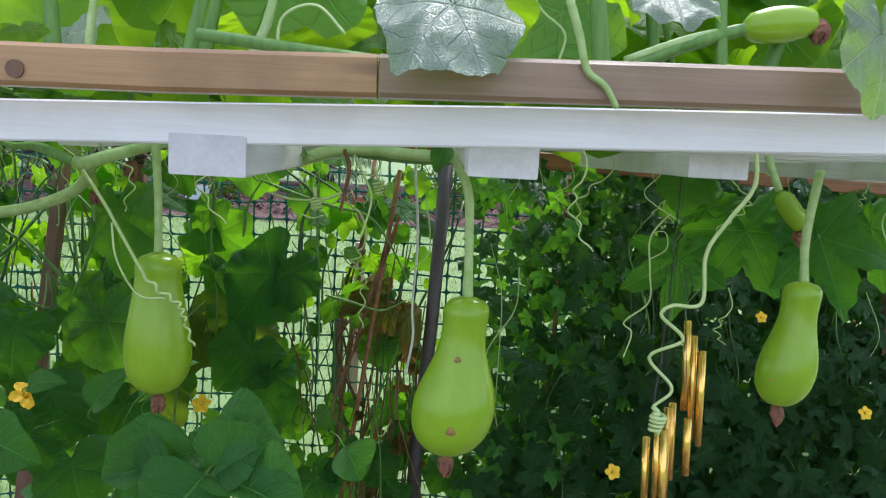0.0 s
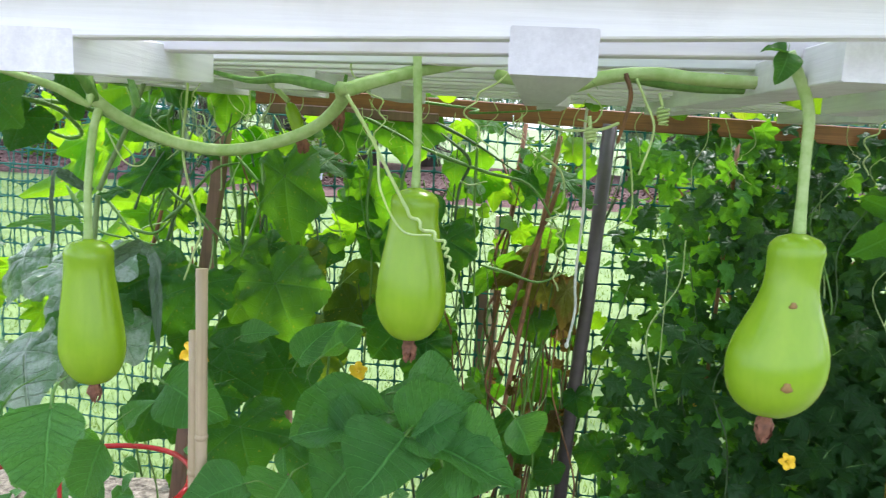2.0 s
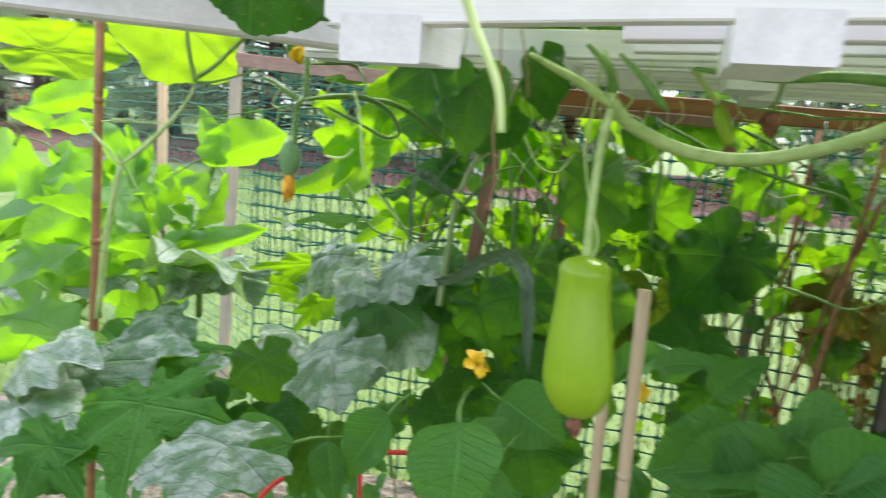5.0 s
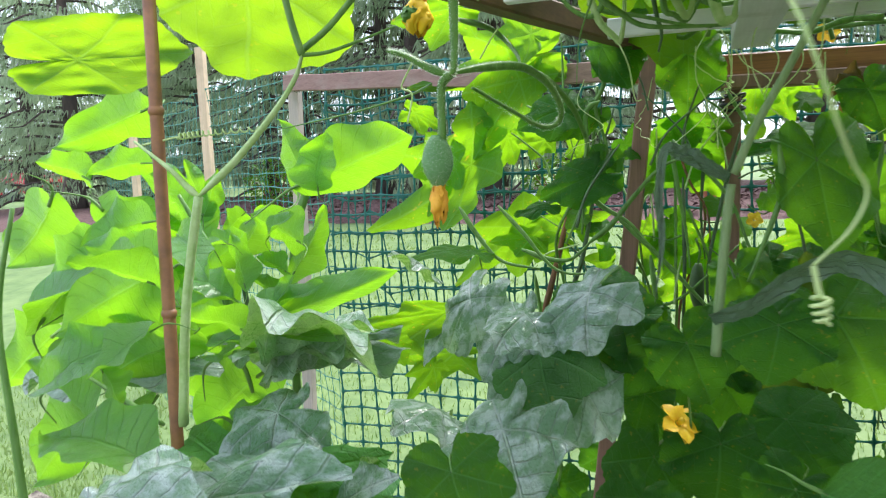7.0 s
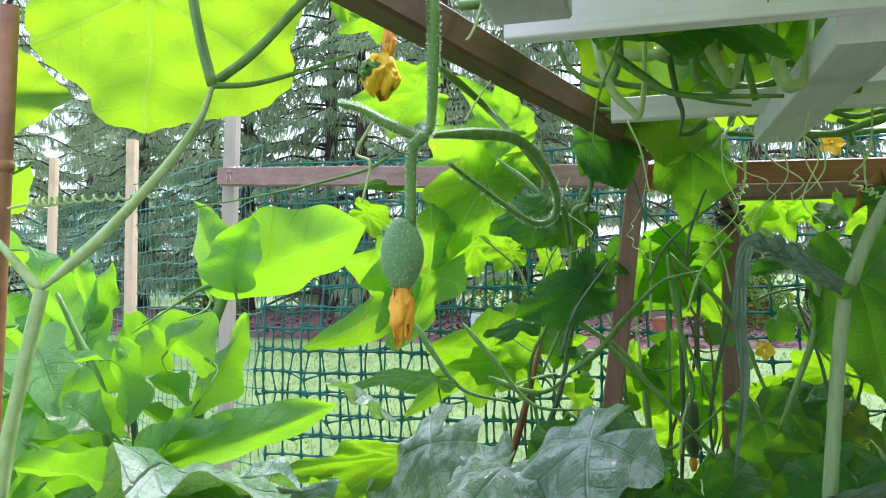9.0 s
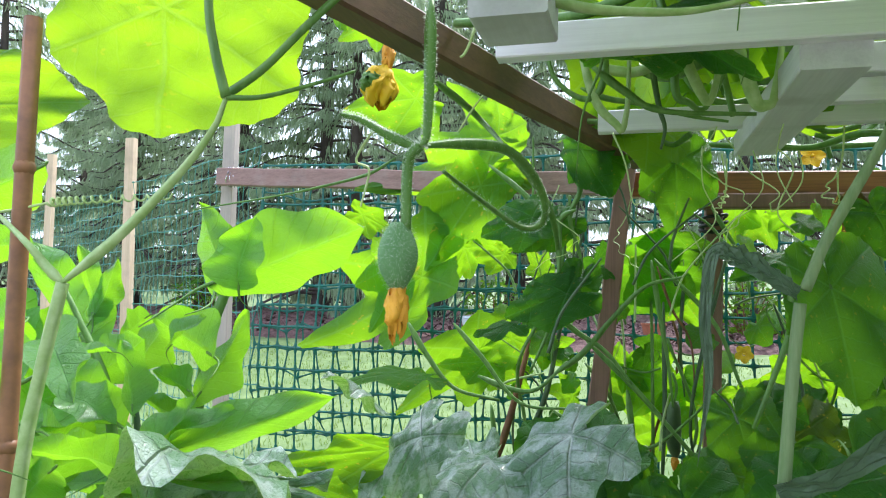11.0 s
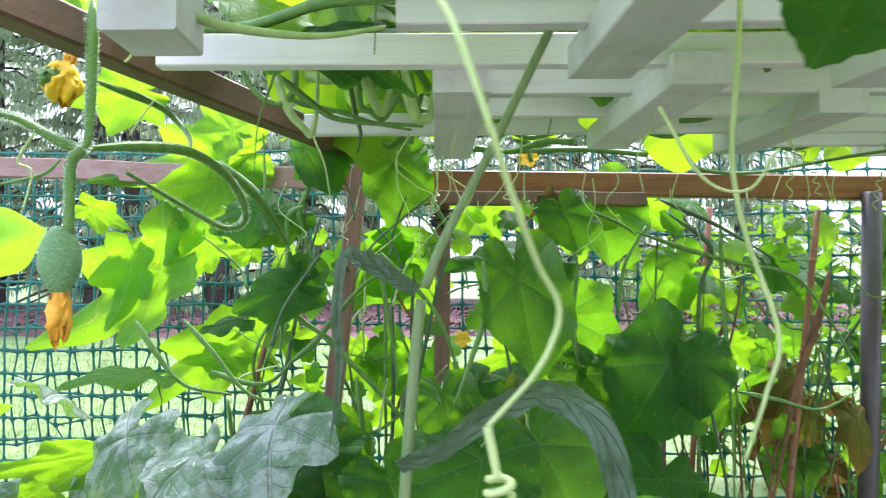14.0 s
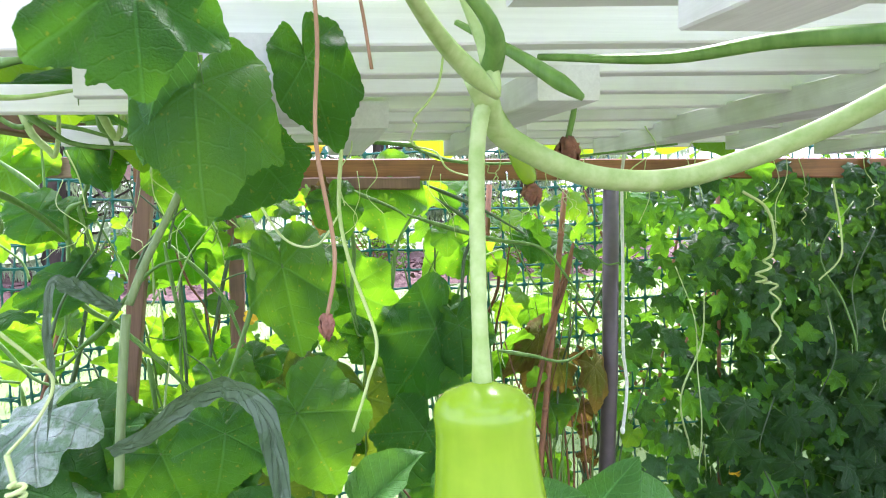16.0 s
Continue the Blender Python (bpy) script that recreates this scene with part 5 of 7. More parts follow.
blade(bean, BEAN, (-0.287, 1.200, 0.789), (-0.263, 1.200, 0.713), 0.121, 52, 2)
blade(bean, BEAN, (-0.486, 1.300, 0.952), (-0.457, 1.300, 0.986), 0.045, 160)
blade(bean, BEAN, (-0.555, 1.400, 0.897), (-0.474, 1.400, 0.956), 0.068, 150)
blade(bean, BEAN, (-0.530, 0.950, 0.849), (-0.603, 0.900, 0.826), 0.071, 50)
blade(bean, BEAN, (-0.548, 1.200, 0.742), (-0.585, 1.200, 0.675), 0.126, 40)
blade(bean, BEAN, (-0.312, 1.200, 0.825), (-0.416, 1.250, 0.881), 0.174, 52)
blade(bean, BEAN, (-0.416, 1.250, 0.871), (-0.565, 1.250, 0.791), 0.130, 38)
blade(bean, BEAN, (-0.367, 1.250, 0.894), (-0.241, 1.250, 0.869), 0.130, 64)
blade(bean, BEAN, (-0.392, 1.150, 0.852), (-0.466, 1.150, 0.810), 0.153, 45)
blade(bean, BEAN, (-0.270, 1.100, 0.870), (-0.180, 1.100, 0.837), 0.137, 26)
blade(bean, BEAN, (-0.172, 1.600, 0.737), (-0.130, 1.600, 0.659), 0.113, 52)
blade(cucumber, CUKE, (-0.849, 1.500, 0.998), (-0.861, 1.500, 0.913), 0.153, 10)
blade(cucumber, CUKE, (-0.830, 1.600, 0.836), (-0.730, 1.600, 0.828), 0.101, 30)
blade(cucumber, CUKE, (-0.827, 1.500, 0.768), (-0.875, 1.500, 0.692), 0.143, 10)
blade(cucumber, MID, (-0.464, 2.080, 1.022), (-0.525, 2.080, 0.896), 0.274, 0)
blade(cucumber, CUKE, (-0.922, 2.000, 0.837), (-0.861, 2.000, 0.919), 0.187, 170)
blade(cucumber, CUKE, (-0.424, 2.000, 0.782), (-0.437, 2.000, 0.700), 0.142, 0)
blade(cucumber, DEADLY, (-0.131, 2.200, 0.951), (-0.195, 2.200, 0.861), 0.188, 0)
blade(cucumber, CUKE, (-0.488, 2.000, 0.843), (-0.579, 2.000, 0.726), 0.204, 0)
blade(pepper, PEPPER, (-0.796, 0.930, 0.943), (-0.786, 0.900, 0.823), 0.119, 25, 0)
blade(pepper, PEPPER, (-0.916, 1.000, 0.909), (-0.977, 1.000, 0.802), 0.075, 25)
blade(pepper, PEPPER, (-0.754, 0.980, 0.875), (-0.782, 0.980, 0.781), 0.084, 40)
blade(pepper, PEPPER, (-1.036, 0.950, 0.860), (-1.176, 0.950, 0.788), 0.105, 25)
blade(pepper, PEPPER, (-1.007, 1.000, 0.851), (-0.989, 1.000, 0.755), 0.054, 30)
blade(pepper, PEPPER, (-0.560, 1.000, 1.038), (-0.505, 1.000, 1.046), 0.036, 40)
blade(pepper, PEPPER, (-0.494, 1.050, 0.994), (-0.432, 1.050, 1.056), 0.050, 25)
blade(pepper, PEPPER, (-0.820, 1.300, 0.851), (-0.707, 1.300, 0.794), 0.120, 25)
blade(pepper, PEPPER, (-0.839, 1.200, 0.797), (-0.791, 1.200, 0.856), 0.061, 60)
blade(squash, SILVER_SHEEN, (-1.489, 1.050, 0.860), (-1.264, 1.100, 0.899), 0.149, 60, 1)
blade(squash, SILVER_SHEEN, (-1.537, 1.050, 0.867), (-1.662, 1.050, 0.794), 0.141, 60)
blade(squash, RAGGED, (-1.268, 0.920, 0.883), (-1.219, 0.820, 0.781), 0.293, 50, 0)
blade(squash, SILVER_SHEEN, (-1.547, 1.000, 0.893), (-1.337, 0.960, 0.898), 0.153, 60, 1)
blade(squash, SILVER_SHEEN, (-1.529, 0.950, 0.820), (-1.380, 0.890, 0.798), 0.210, 60, 0)
blade(squash, RAGGED, (-1.361, 0.850, 0.826), (-1.379, 0.800, 0.753), 0.224, 50, 1)
blade(squash, SILVER_SHEEN, (-1.359, 1.150, 0.817), (-1.258, 1.150, 0.887), 0.127, 60, 3)
blade(squash, CUKE, (-1.149, 1.000, 0.839), (-1.107, 0.970, 0.771), 0.168, 40)
blade(squash, MID, (-1.050, 1.050, 0.822), (-1.068, 1.020, 0.739), 0.129, 35)
blade(squash, SILVER_SHEEN, (-1.449, 1.200, 0.928), (-1.506, 1.150, 0.877), 0.149, 60, 2)
blade(eggplant_c, EGG, (-1.858, 1.300, 0.847), (-1.982, 1.300, 0.943), 0.110, 145)
blade(eggplant_c, EGG, (-1.909, 1.500, 0.826), (-1.746, 1.500, 0.958), 0.108, 60)
blade(squash, SILVER_SHEEN, (-1.073, 0.840, 0.889), (-1.172, 0.790, 0.828), 0.112, 58, 4)
blade(squash, MID, (-1.184, 1.100, 0.917), (-1.159, 1.100, 0.840), 0.120, 15, 1)
blade(squash, SILVER_SHEEN, (-1.213, 1.750, 0.878), (-1.232, 1.600, 0.702), 0.244, 35, 0)
blade(squash, SILVER_SHEEN, (-1.241, 1.500, 0.821), (-1.296, 1.400, 0.697), 0.190, 58, 2)
blade(squash, CUKE, (-1.131, 1.850, 0.915), (-1.180, 1.850, 0.743), 0.248, 10, 1)
blade(squash, MELON, (-1.559, 2.200, 0.761), (-1.781, 2.200, 0.710), 0.128, 160)
blade(squash, CUKE, (-1.188, 1.000, 0.849), (-1.226, 1.000, 0.759), 0.139, 30)
blade(squash, CUKE, (-1.158, 1.100, 0.821), (-1.105, 1.100, 0.783), 0.101, 40)
blade(squash, CUKE, (-1.473, 0.950, 0.774), (-1.519, 0.950, 0.678), 0.163, 30)
blade(squash, CUKE, (-1.231, 1.720, 0.889), (-1.173, 1.600, 0.794), 0.20, 58, 0)
blade(squash, SILVER_SHEEN, (-1.272, 1.750, 0.935), (-1.329, 1.700, 0.834), 0.195, 58, 2)
blade(squash, CUKE, (-1.124, 1.800, 0.948), (-1.063, 1.770, 0.848), 0.189, 15, 2)
blade(squash, SILVER_SHEEN, (-1.558, 1.450, 0.967), (-1.435, 1.350, 0.948), 0.197, 60, 1)
blade(squash, SILVER_SHEEN, (-1.585, 1.400, 0.955), (-1.585, 1.300, 0.954), 0.091, 60)
blade(squash, SILVER_SHEEN, (-1.381, 1.800, 0.960), (-1.462, 1.750, 0.830), 0.111, 58, 3)
blade(squash, SILVER_SHEEN, (-1.382, 1.600, 0.810), (-1.432, 1.500, 0.801), 0.198, 58, 1)
blade(squash, MELON, (-1.501, 2.000, 0.884), (-1.762, 2.000, 0.808), 0.101, 165)
blade(squash, MELON, (-1.543, 2.000, 0.776), (-1.636, 2.000, 0.674), 0.083, 160)
blade(squash, CUKE, (-1.060, 1.900, 0.771), (-1.080, 1.900, 0.699), 0.118, 10)
blade(squash, CUKE, (-0.974, 1.700, 0.923), (-0.938, 1.700, 0.819), 0.154, 10)
blade(squash, CUKE, (-0.858, 1.600, 0.982), (-0.827, 1.600, 0.955), 0.113, 30)
blade(eggplant_c, EGG, (-1.663, 1.250, 1.096), (-1.807, 1.200, 1.016), 0.118, 163, 0)
blade(eggplant_c, EGG, (-1.798, 1.400, 1.089), (-1.945, 1.400, 1.122), 0.089, 165, 1)
blade(eggplant_c, EGG, (-1.849, 1.450, 1.158), (-1.994, 1.450, 1.117), 0.094, 160, 2)
blade(eggplant_c, EGG, (-1.629, 1.200, 1.092), (-1.669, 1.100, 1.129), 0.069, 152, 3)
blade(eggplant_c, EGG, (-1.888, 1.500, 1.261), (-2.020, 1.500, 1.240), 0.063, 150)
blade(eggplant_c, EGG, (-2.026, 1.500, 1.240), (-2.146, 1.500, 1.273), 0.074, 150)
blade(eggplant_c, EGG, (-1.702, 1.350, 1.140), (-1.581, 1.250, 1.078), 0.062, 60)
blade(eggplant_c, EGG, (-1.562, 1.300, 1.010), (-1.631, 1.250, 1.038), 0.066, 145)
blade(eggplant_c, EGG, (-1.695, 1.300, 0.997), (-1.756, 1.250, 1.041), 0.055, 152)
blade(eggplant_c, EGG, (-1.501, 1.050, 1.065), (-1.547, 1.000, 1.021), 0.055, 66)
blade(eggplant_c, EGG, (-1.726, 1.200, 0.968), (-1.697, 1.200, 0.919), 0.057, 163)
blade(eggplant_c, EGG, (-1.938, 1.700, 1.174), (-2.016, 1.700, 1.155), 0.126, 170)
blade(eggplant_c, EGG, (-1.744, 1.350, 1.337), (-1.955, 1.350, 1.289), 0.084, 150)
blade(eggplant_c, EGG, (-2.094, 1.600, 1.181), (-1.978, 1.600, 1.062), 0.144, 170)
blade(eggplant_c, EGG, (-2.094, 1.600, 1.006), (-1.847, 1.600, 1.026), 0.129, 160)
blade(eggplant_c, EGG, (-2.172, 1.500, 0.963), (-1.978, 1.500, 1.082), 0.139, 60)
blade(eggplant_c, EGG, (-1.679, 1.400, 0.942), (-1.437, 1.350, 0.970), 0.084, 60)
blade(eggplant_c, EGG, (-1.770, 1.400, 0.956), (-1.961, 1.400, 0.865), 0.116, 150)
blade(eggplant_c, EGG, (-1.825, 1.200, 0.942), (-1.657, 1.200, 1.020), 0.089, 40)
blade(eggplant_c, EGG, (-1.622, 1.150, 0.870), (-1.785, 1.150, 0.889), 0.118, 66)
blade(eggplant_c, EGG, (-1.594, 1.300, 0.874), (-1.524, 1.300, 0.826), 0.127, 163)
blade(squash, SILVER_SHEEN, (-1.118, 1.600, 1.023), (-1.202, 1.600, 0.935), 0.14, 58)
blade(gourd_vine, MID, (-0.778, 0.800, 1.348), (-0.774, 0.780, 1.276), 0.073, 5, 2)
blade(gourd_vine, CUKE, (-0.777, 0.660, 1.352), (-0.812, 0.660, 1.331), 0.071, 30, 1)
blade(gourd_vine, CUKE, (-0.787, 0.720, 1.351), (-0.809, 0.720, 1.333), 0.026, 10)
blade(gourd_vine, CUKE, (-0.722, 0.860, 1.376), (-0.704, 0.860, 1.319), 0.052, -15, 0)
blade(gourd_vine, BEAN, (-0.786, 0.785, 1.376), (-0.799, 0.785, 1.306), 0.032, 150)
blade(gourd_vine, CUKE, (-0.755, 0.830, 1.321), (-0.776, 0.830, 1.282), 0.067, 5, 3)
blade(lobed, RAGGED, (0.445, 1.300, 1.234), (0.435, 1.300, 1.119), 0.195, 10, 0)
blade(lobed, RAGGED, (0.572, 1.320, 1.290), (0.637, 1.320, 1.167), 0.239, -10, 1)
blade(lobed, RAGGED, (0.697, 1.300, 1.288), (0.766, 1.300, 1.136), 0.246, 0, 2)
blade(lobed, RAGGED, (0.846, 1.400, 1.308), (0.884, 1.400, 1.177), 0.187, 0)
blade(lobed, MID, (0.431, 1.250, 1.376), (0.427, 1.250, 1.313), 0.107, 0)
blade(lobed, RAGGED, (0.525, 1.400, 1.324), (0.585, 1.400, 1.272), 0.164, 20)
blade(gourd_vine, SKY_GLARE, (0.001, 0.460, 1.482), (-0.028, 0.430, 1.432), 0.093, 35, 0)
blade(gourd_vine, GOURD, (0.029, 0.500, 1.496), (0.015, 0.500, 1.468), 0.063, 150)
blade(gourd_vine, SKY_GLARE, (0.145, 0.460, 1.498), (0.148, 0.440, 1.471), 0.061, 30, 1)
blade(gourd_vine, SKY_GLARE, (0.271, 0.440, 1.476), (0.274, 0.440, 1.422), 0.050, 20, 0)
blade(gourd_vine, SKY_GLARE, (-0.322, 0.620, 1.473), (-0.289, 0.620, 1.484), 0.106, 55, 1)
blade(gourd_vine, GOURD, (-0.281, 0.750, 1.498), (-0.293, 0.750, 1.488), 0.104, 60)
blade(gourd_vine, GOURD, (-0.194, 0.720, 1.508), (-0.188, 0.720, 1.484), 0.083, 160)
blade(gourd_vine, GOURD, (-0.108, 0.700, 1.509), (-0.102, 0.700, 1.483), 0.081, 160)
blade(gourd_vine, GOURD, (-0.323, 0.550, 1.465), (-0.318, 0.550, 1.453), 0.043, 60)
blade(gourd_vine, GOURD, (0.352, 0.740, 1.526), (0.378, 0.740, 1.505), 0.098, 150)
blade(eggplant_c, EGG, (-2.054, 1.550, 1.100), (-2.209, 1.550, 0.954), 0.172, 155)
blade(eggplant_c, EGG, (-1.978, 1.500, 0.958), (-2.173, 1.500, 0.876), 0.154, 62)
blade(eggplant_c, EGG, (-1.968, 1.600, 1.013), (-1.768, 1.600, 0.899), 0.164, 60)
blade(eggplant_c, EGG, (-2.331, 1.700, 1.194), (-2.476, 1.700, 1.039), 0.175, 165)
blade(eggplant_c, EGG, (-1.779, 1.500, 0.981), (-1.909, 1.500, 0.882), 0.121, 155)
blade(eggplant_c, EGG, (-2.168, 1.600, 1.013), (-2.040, 1.600, 1.143), 0.132, 160)
blade(squash, SILVER_SHEEN, (-1.912, 1.450, 0.938), (-2.155, 1.450, 0.801), 0.129, 65)
blade(squash, SILVER_SHEEN, (-1.532, 1.500, 0.959), (-1.745, 1.500, 0.877), 0.091, 65)
blade(eggplant_c, EGG, (-1.984, 1.600, 0.826), (-1.789, 1.600, 0.736), 0.145, 150)
blade(eggplant_c, EGG, (-2.065, 1.500, 0.775), (-2.233, 1.500, 0.630), 0.173, 152)
blade(eggplant_c, EGG, (-2.462, 1.800, 0.865), (-2.643, 1.800, 0.736), 0.208, 155)
blade(eggplant_c, EGG, (-1.704, 1.550, 0.874), (-1.867, 1.550, 0.721), 0.153, 150)
blade(squash, RAGGED, (-1.456, 1.150, 0.853), (-1.458, 1.070, 0.680), 0.415, 50)
blade(squash, RAGGED, (-1.383, 1.200, 0.798), (-1.251, 1.150, 0.723), 0.191, 50)
blade(gourd_vine, BEAN, (-0.135, 0.740, 1.382), (-0.162, 0.740, 1.375), 0.021, 60)
blade(gourd_vine, BEAN, (0.003, 0.615, 1.397), (-0.004, 0.615, 1.373), 0.020, 10)
blade(gourd_vine, BEAN, (0.002, 0.615, 1.396), (-0.016, 0.615, 1.398), 0.016, 60)

vine(gourd_vine, [(-0.640, 0.775, 1.347), (-0.633, 0.784, 1.337), (-0.618, 0.805, 1.322), (-0.569, 0.820, 1.302), (-0.515, 0.825, 1.297), (-0.464, 0.830, 1.307), (-0.410, 0.815, 1.327), (-0.372, 0.770, 1.352), (-0.358, 0.715, 1.363)], 0.0060, stem_pale, tip=0.95)
vine(gourd_vine, [(-0.357, 0.720, 1.360), (-0.331, 0.740, 1.372), (-0.289, 0.780, 1.389), (-0.219, 0.840, 1.411)], 0.0062, stem_pale, tip=0.8)
vine(gourd_vine, [(-0.357, 0.720, 1.360), (-0.440, 0.800, 1.375), (-0.497, 0.850, 1.375), (-0.566, 0.900, 1.387)], 0.0058, stem_green, tip=0.35)
vine(gourd_vine, [(-0.219, 0.840, 1.392), (-0.154, 0.760, 1.378), (-0.124, 0.750, 1.385), (-0.100, 0.750, 1.390), (-0.065, 0.750, 1.392), (-0.031, 0.750, 1.389), (0.030, 0.760, 1.389)], 0.0060, stem_pale, tip=0.9)
vine(gourd_vine, [(-0.100, 0.755, 1.390), (-0.060, 0.775, 1.386), (-0.020, 0.785, 1.384), (0.030, 0.800, 1.386)], 0.0045, stem_green, tip=0.9)
vine(gourd_vine, [(-0.098, 0.745, 1.390), (-0.092, 0.742, 1.372), (-0.095, 0.742, 1.350), (-0.100, 0.745, 1.326)], 0.0022, stem_dry, tip=0.6)
tendril(gourd_vine, [(-0.088, 0.745, 1.386), (-0.078, 0.745, 1.366), (-0.068, 0.745, 1.340), (-0.078, 0.745, 1.298)], 0.0015)
tendril(gourd_vine, [(-0.066, 0.745, 1.374), (-0.062, 0.745, 1.360), (-0.060, 0.745, 1.345)], 0.0016, coils=5, coil_r=0.006)
tendril(gourd_vine, [(-0.100, 0.745, 1.345), (-0.118, 0.745, 1.338), (-0.150, 0.745, 1.336), (-0.175, 0.745, 1.342)], 0.0017)
tendril(gourd_vine, [(-0.128, 0.745, 1.350), (-0.126, 0.745, 1.338), (-0.124, 0.745, 1.326)], 0.0022, coils=4, coil_r=0.006)
vine(gourd_vine, [(-0.636, 0.780, 1.340), (-0.636, 0.750, 1.363), (-0.658, 0.740, 1.387)], 0.0058, stem_green, tip=0.35)
vine(gourd_vine, [(-0.586, 0.770, 1.336), (-0.610, 0.800, 1.364), (-0.637, 0.830, 1.390)], 0.0045, stem_green, tip=0.35)
vine(gourd_vine, [(-0.633, 0.760, 1.335), (-0.659, 0.740, 1.352), (-0.681, 0.700, 1.362), (-0.694, 0.670, 1.368)], 0.0050, stem_pale, tip=0.35)
vine(gourd_vine, [(-0.633, 0.760, 1.335), (-0.638, 0.770, 1.365), (-0.647, 0.770, 1.387)], 0.0042, stem_pale, tip=0.35)
tendril(gourd_vine, [(-0.351, 0.710, 1.356), (-0.329, 0.710, 1.323), (-0.308, 0.710, 1.286), (-0.284, 0.710, 1.247), (-0.256, 0.710, 1.227), (-0.249, 0.710, 1.211), (-0.239, 0.710, 1.183)], 0.0018, coils=7, coil_r=0.003)
tendril(gourd_vine, [(-0.318, 0.700, 1.306), (-0.313, 0.700, 1.270), (-0.292, 0.700, 1.236), (-0.265, 0.700, 1.233)], 0.0012)
tendril(gourd_vine, [(0.272, 0.620, 1.444), (0.276, 0.620, 1.410), (0.278, 0.620, 1.376), (0.258, 0.620, 1.345), (0.241, 0.620, 1.314), (0.241, 0.620, 1.270), (0.215, 0.620, 1.266), (0.206, 0.620, 1.256), (0.227, 0.620, 1.235), (0.198, 0.620, 1.218), (0.221, 0.620, 1.190), (0.205, 0.620, 1.172)], 0.0022)
tendril(gourd_vine, [(0.205, 0.620, 1.172), (0.211, 0.620, 1.165), (0.208, 0.620, 1.148)], 0.0024, coils=5, coil_r=0.007)
tendril(lobed, [(0.333, 1.020, 1.329), (0.309, 1.020, 1.294), (0.312, 1.020, 1.245), (0.314, 1.020, 1.201), (0.281, 1.020, 1.170), (0.293, 1.020, 1.154), (0.284, 1.020, 1.118)], 0.0016)
tendril(lobed, [(0.310, 1.020, 1.262), (0.333, 1.020, 1.279), (0.329, 1.020, 1.302), (0.311, 1.020, 1.301)], 0.0010)
tendril(lobed, [(0.460, 1.100, 1.216), (0.468, 1.100, 1.185), (0.447, 1.100, 1.153), (0.460, 1.100, 1.126)], 0.0012, coils=3, coil_r=0.006)
tendril(gourd_vine, [(-0.163, 1.300, 1.308), (-0.128, 1.300, 1.283), (-0.120, 1.300, 1.237), (-0.141, 1.300, 1.193), (-0.121, 1.300, 1.176), (-0.122, 1.300, 1.080)], 0.0020, coils=7, coil_r=0.008)
tendril(gourd_vine, [(-0.015, 1.320, 1.320), (-0.005, 1.320, 1.256), (-0.007, 1.320, 1.214), (-0.040, 1.320, 1.185)], 0.0016)
tendril(gourd_vine, [(-0.107, 1.100, 1.397), (-0.086, 1.100, 1.379), (-0.095, 1.100, 1.359), (-0.118, 1.100, 1.362)], 0.0016)
tendril(gourd_vine, [(-0.921, 0.830, 1.339), (-0.909, 0.820, 1.317), (-0.896, 0.800, 1.289), (-0.887, 0.790, 1.260), (-0.878, 0.800, 1.236), (-0.868, 0.820, 1.216), (-0.860, 0.830, 1.201), (-0.867, 0.830, 1.183), (-0.884, 0.830, 1.164)], 0.0013)
tendril(gourd_vine, [(-0.884, 0.830, 1.164), (-0.881, 0.830, 1.148), (-0.879, 0.830, 1.133)], 0.0016, coils=4, coil_r=0.005)
tendril(gourd_vine, [(-0.867, 0.660, 1.272), (-0.858, 0.660, 1.271), (-0.849, 0.660, 1.272), (-0.844, 0.660, 1.276), (-0.841, 0.660, 1.280)], 0.0013)
tendril(gourd_vine, [(-0.685, 1.100, 1.424), (-0.690, 1.100, 1.357), (-0.695, 1.100, 1.295), (-0.687, 1.100, 1.243), (-0.666, 1.100, 1.174), (-0.676, 1.100, 1.133), (-0.691, 1.100, 1.090)], 0.0022)
tendril(gourd_vine, [(-0.769, 1.020, 1.313), (-0.744, 1.020, 1.271), (-0.718, 1.020, 1.264), (-0.699, 1.020, 1.288)], 0.0012)
vine(fruit_vine, [(-1.226, 1.290, 1.482), (-1.226, 1.290, 1.410), (-1.228, 1.290, 1.352), (-1.234, 1.290, 1.340)], 0.0062, stem_green, hairs=900, tip=0.35)
vine(fruit_vine, [(-1.237, 1.300, 1.342), (-1.248, 1.300, 1.331), (-1.250, 1.300, 1.307), (-1.250, 1.300, 1.261)], 0.0050, stem_green, hairs=900, tip=0.9)
vine(fruit_vine, [(-1.240, 1.310, 1.344), (-1.211, 1.360, 1.355), (-1.176, 1.420, 1.360), (-1.159, 1.500, 1.347), (-1.149, 1.550, 1.317), (-1.157, 1.580, 1.294), (-1.181, 1.560, 1.287), (-1.218, 1.500, 1.313), (-1.246, 1.420, 1.337)], 0.0060, stem_green, hairs=900, tip=0.35)
vine(fruit_vine, [(-1.244, 1.310, 1.342), (-1.274, 1.310, 1.356), (-1.302, 1.310, 1.372), (-1.325, 1.310, 1.379)], 0.0055, stem_green, hairs=900, tip=0.35)
vine(fruit_vine, [(-1.269, 1.320, 1.335), (-1.331, 1.400, 1.332), (-1.389, 1.400, 1.319), (-1.449, 1.400, 1.309), (-1.548, 1.400, 1.296)], 0.0020, stem_green, tip=0.35)
vine(fruit_vine, [(-1.228, 1.300, 1.408), (-1.237, 1.500, 1.429), (-1.204, 1.500, 1.394), (-1.176, 1.420, 1.360)], 0.0045, stem_green, tip=0.35)
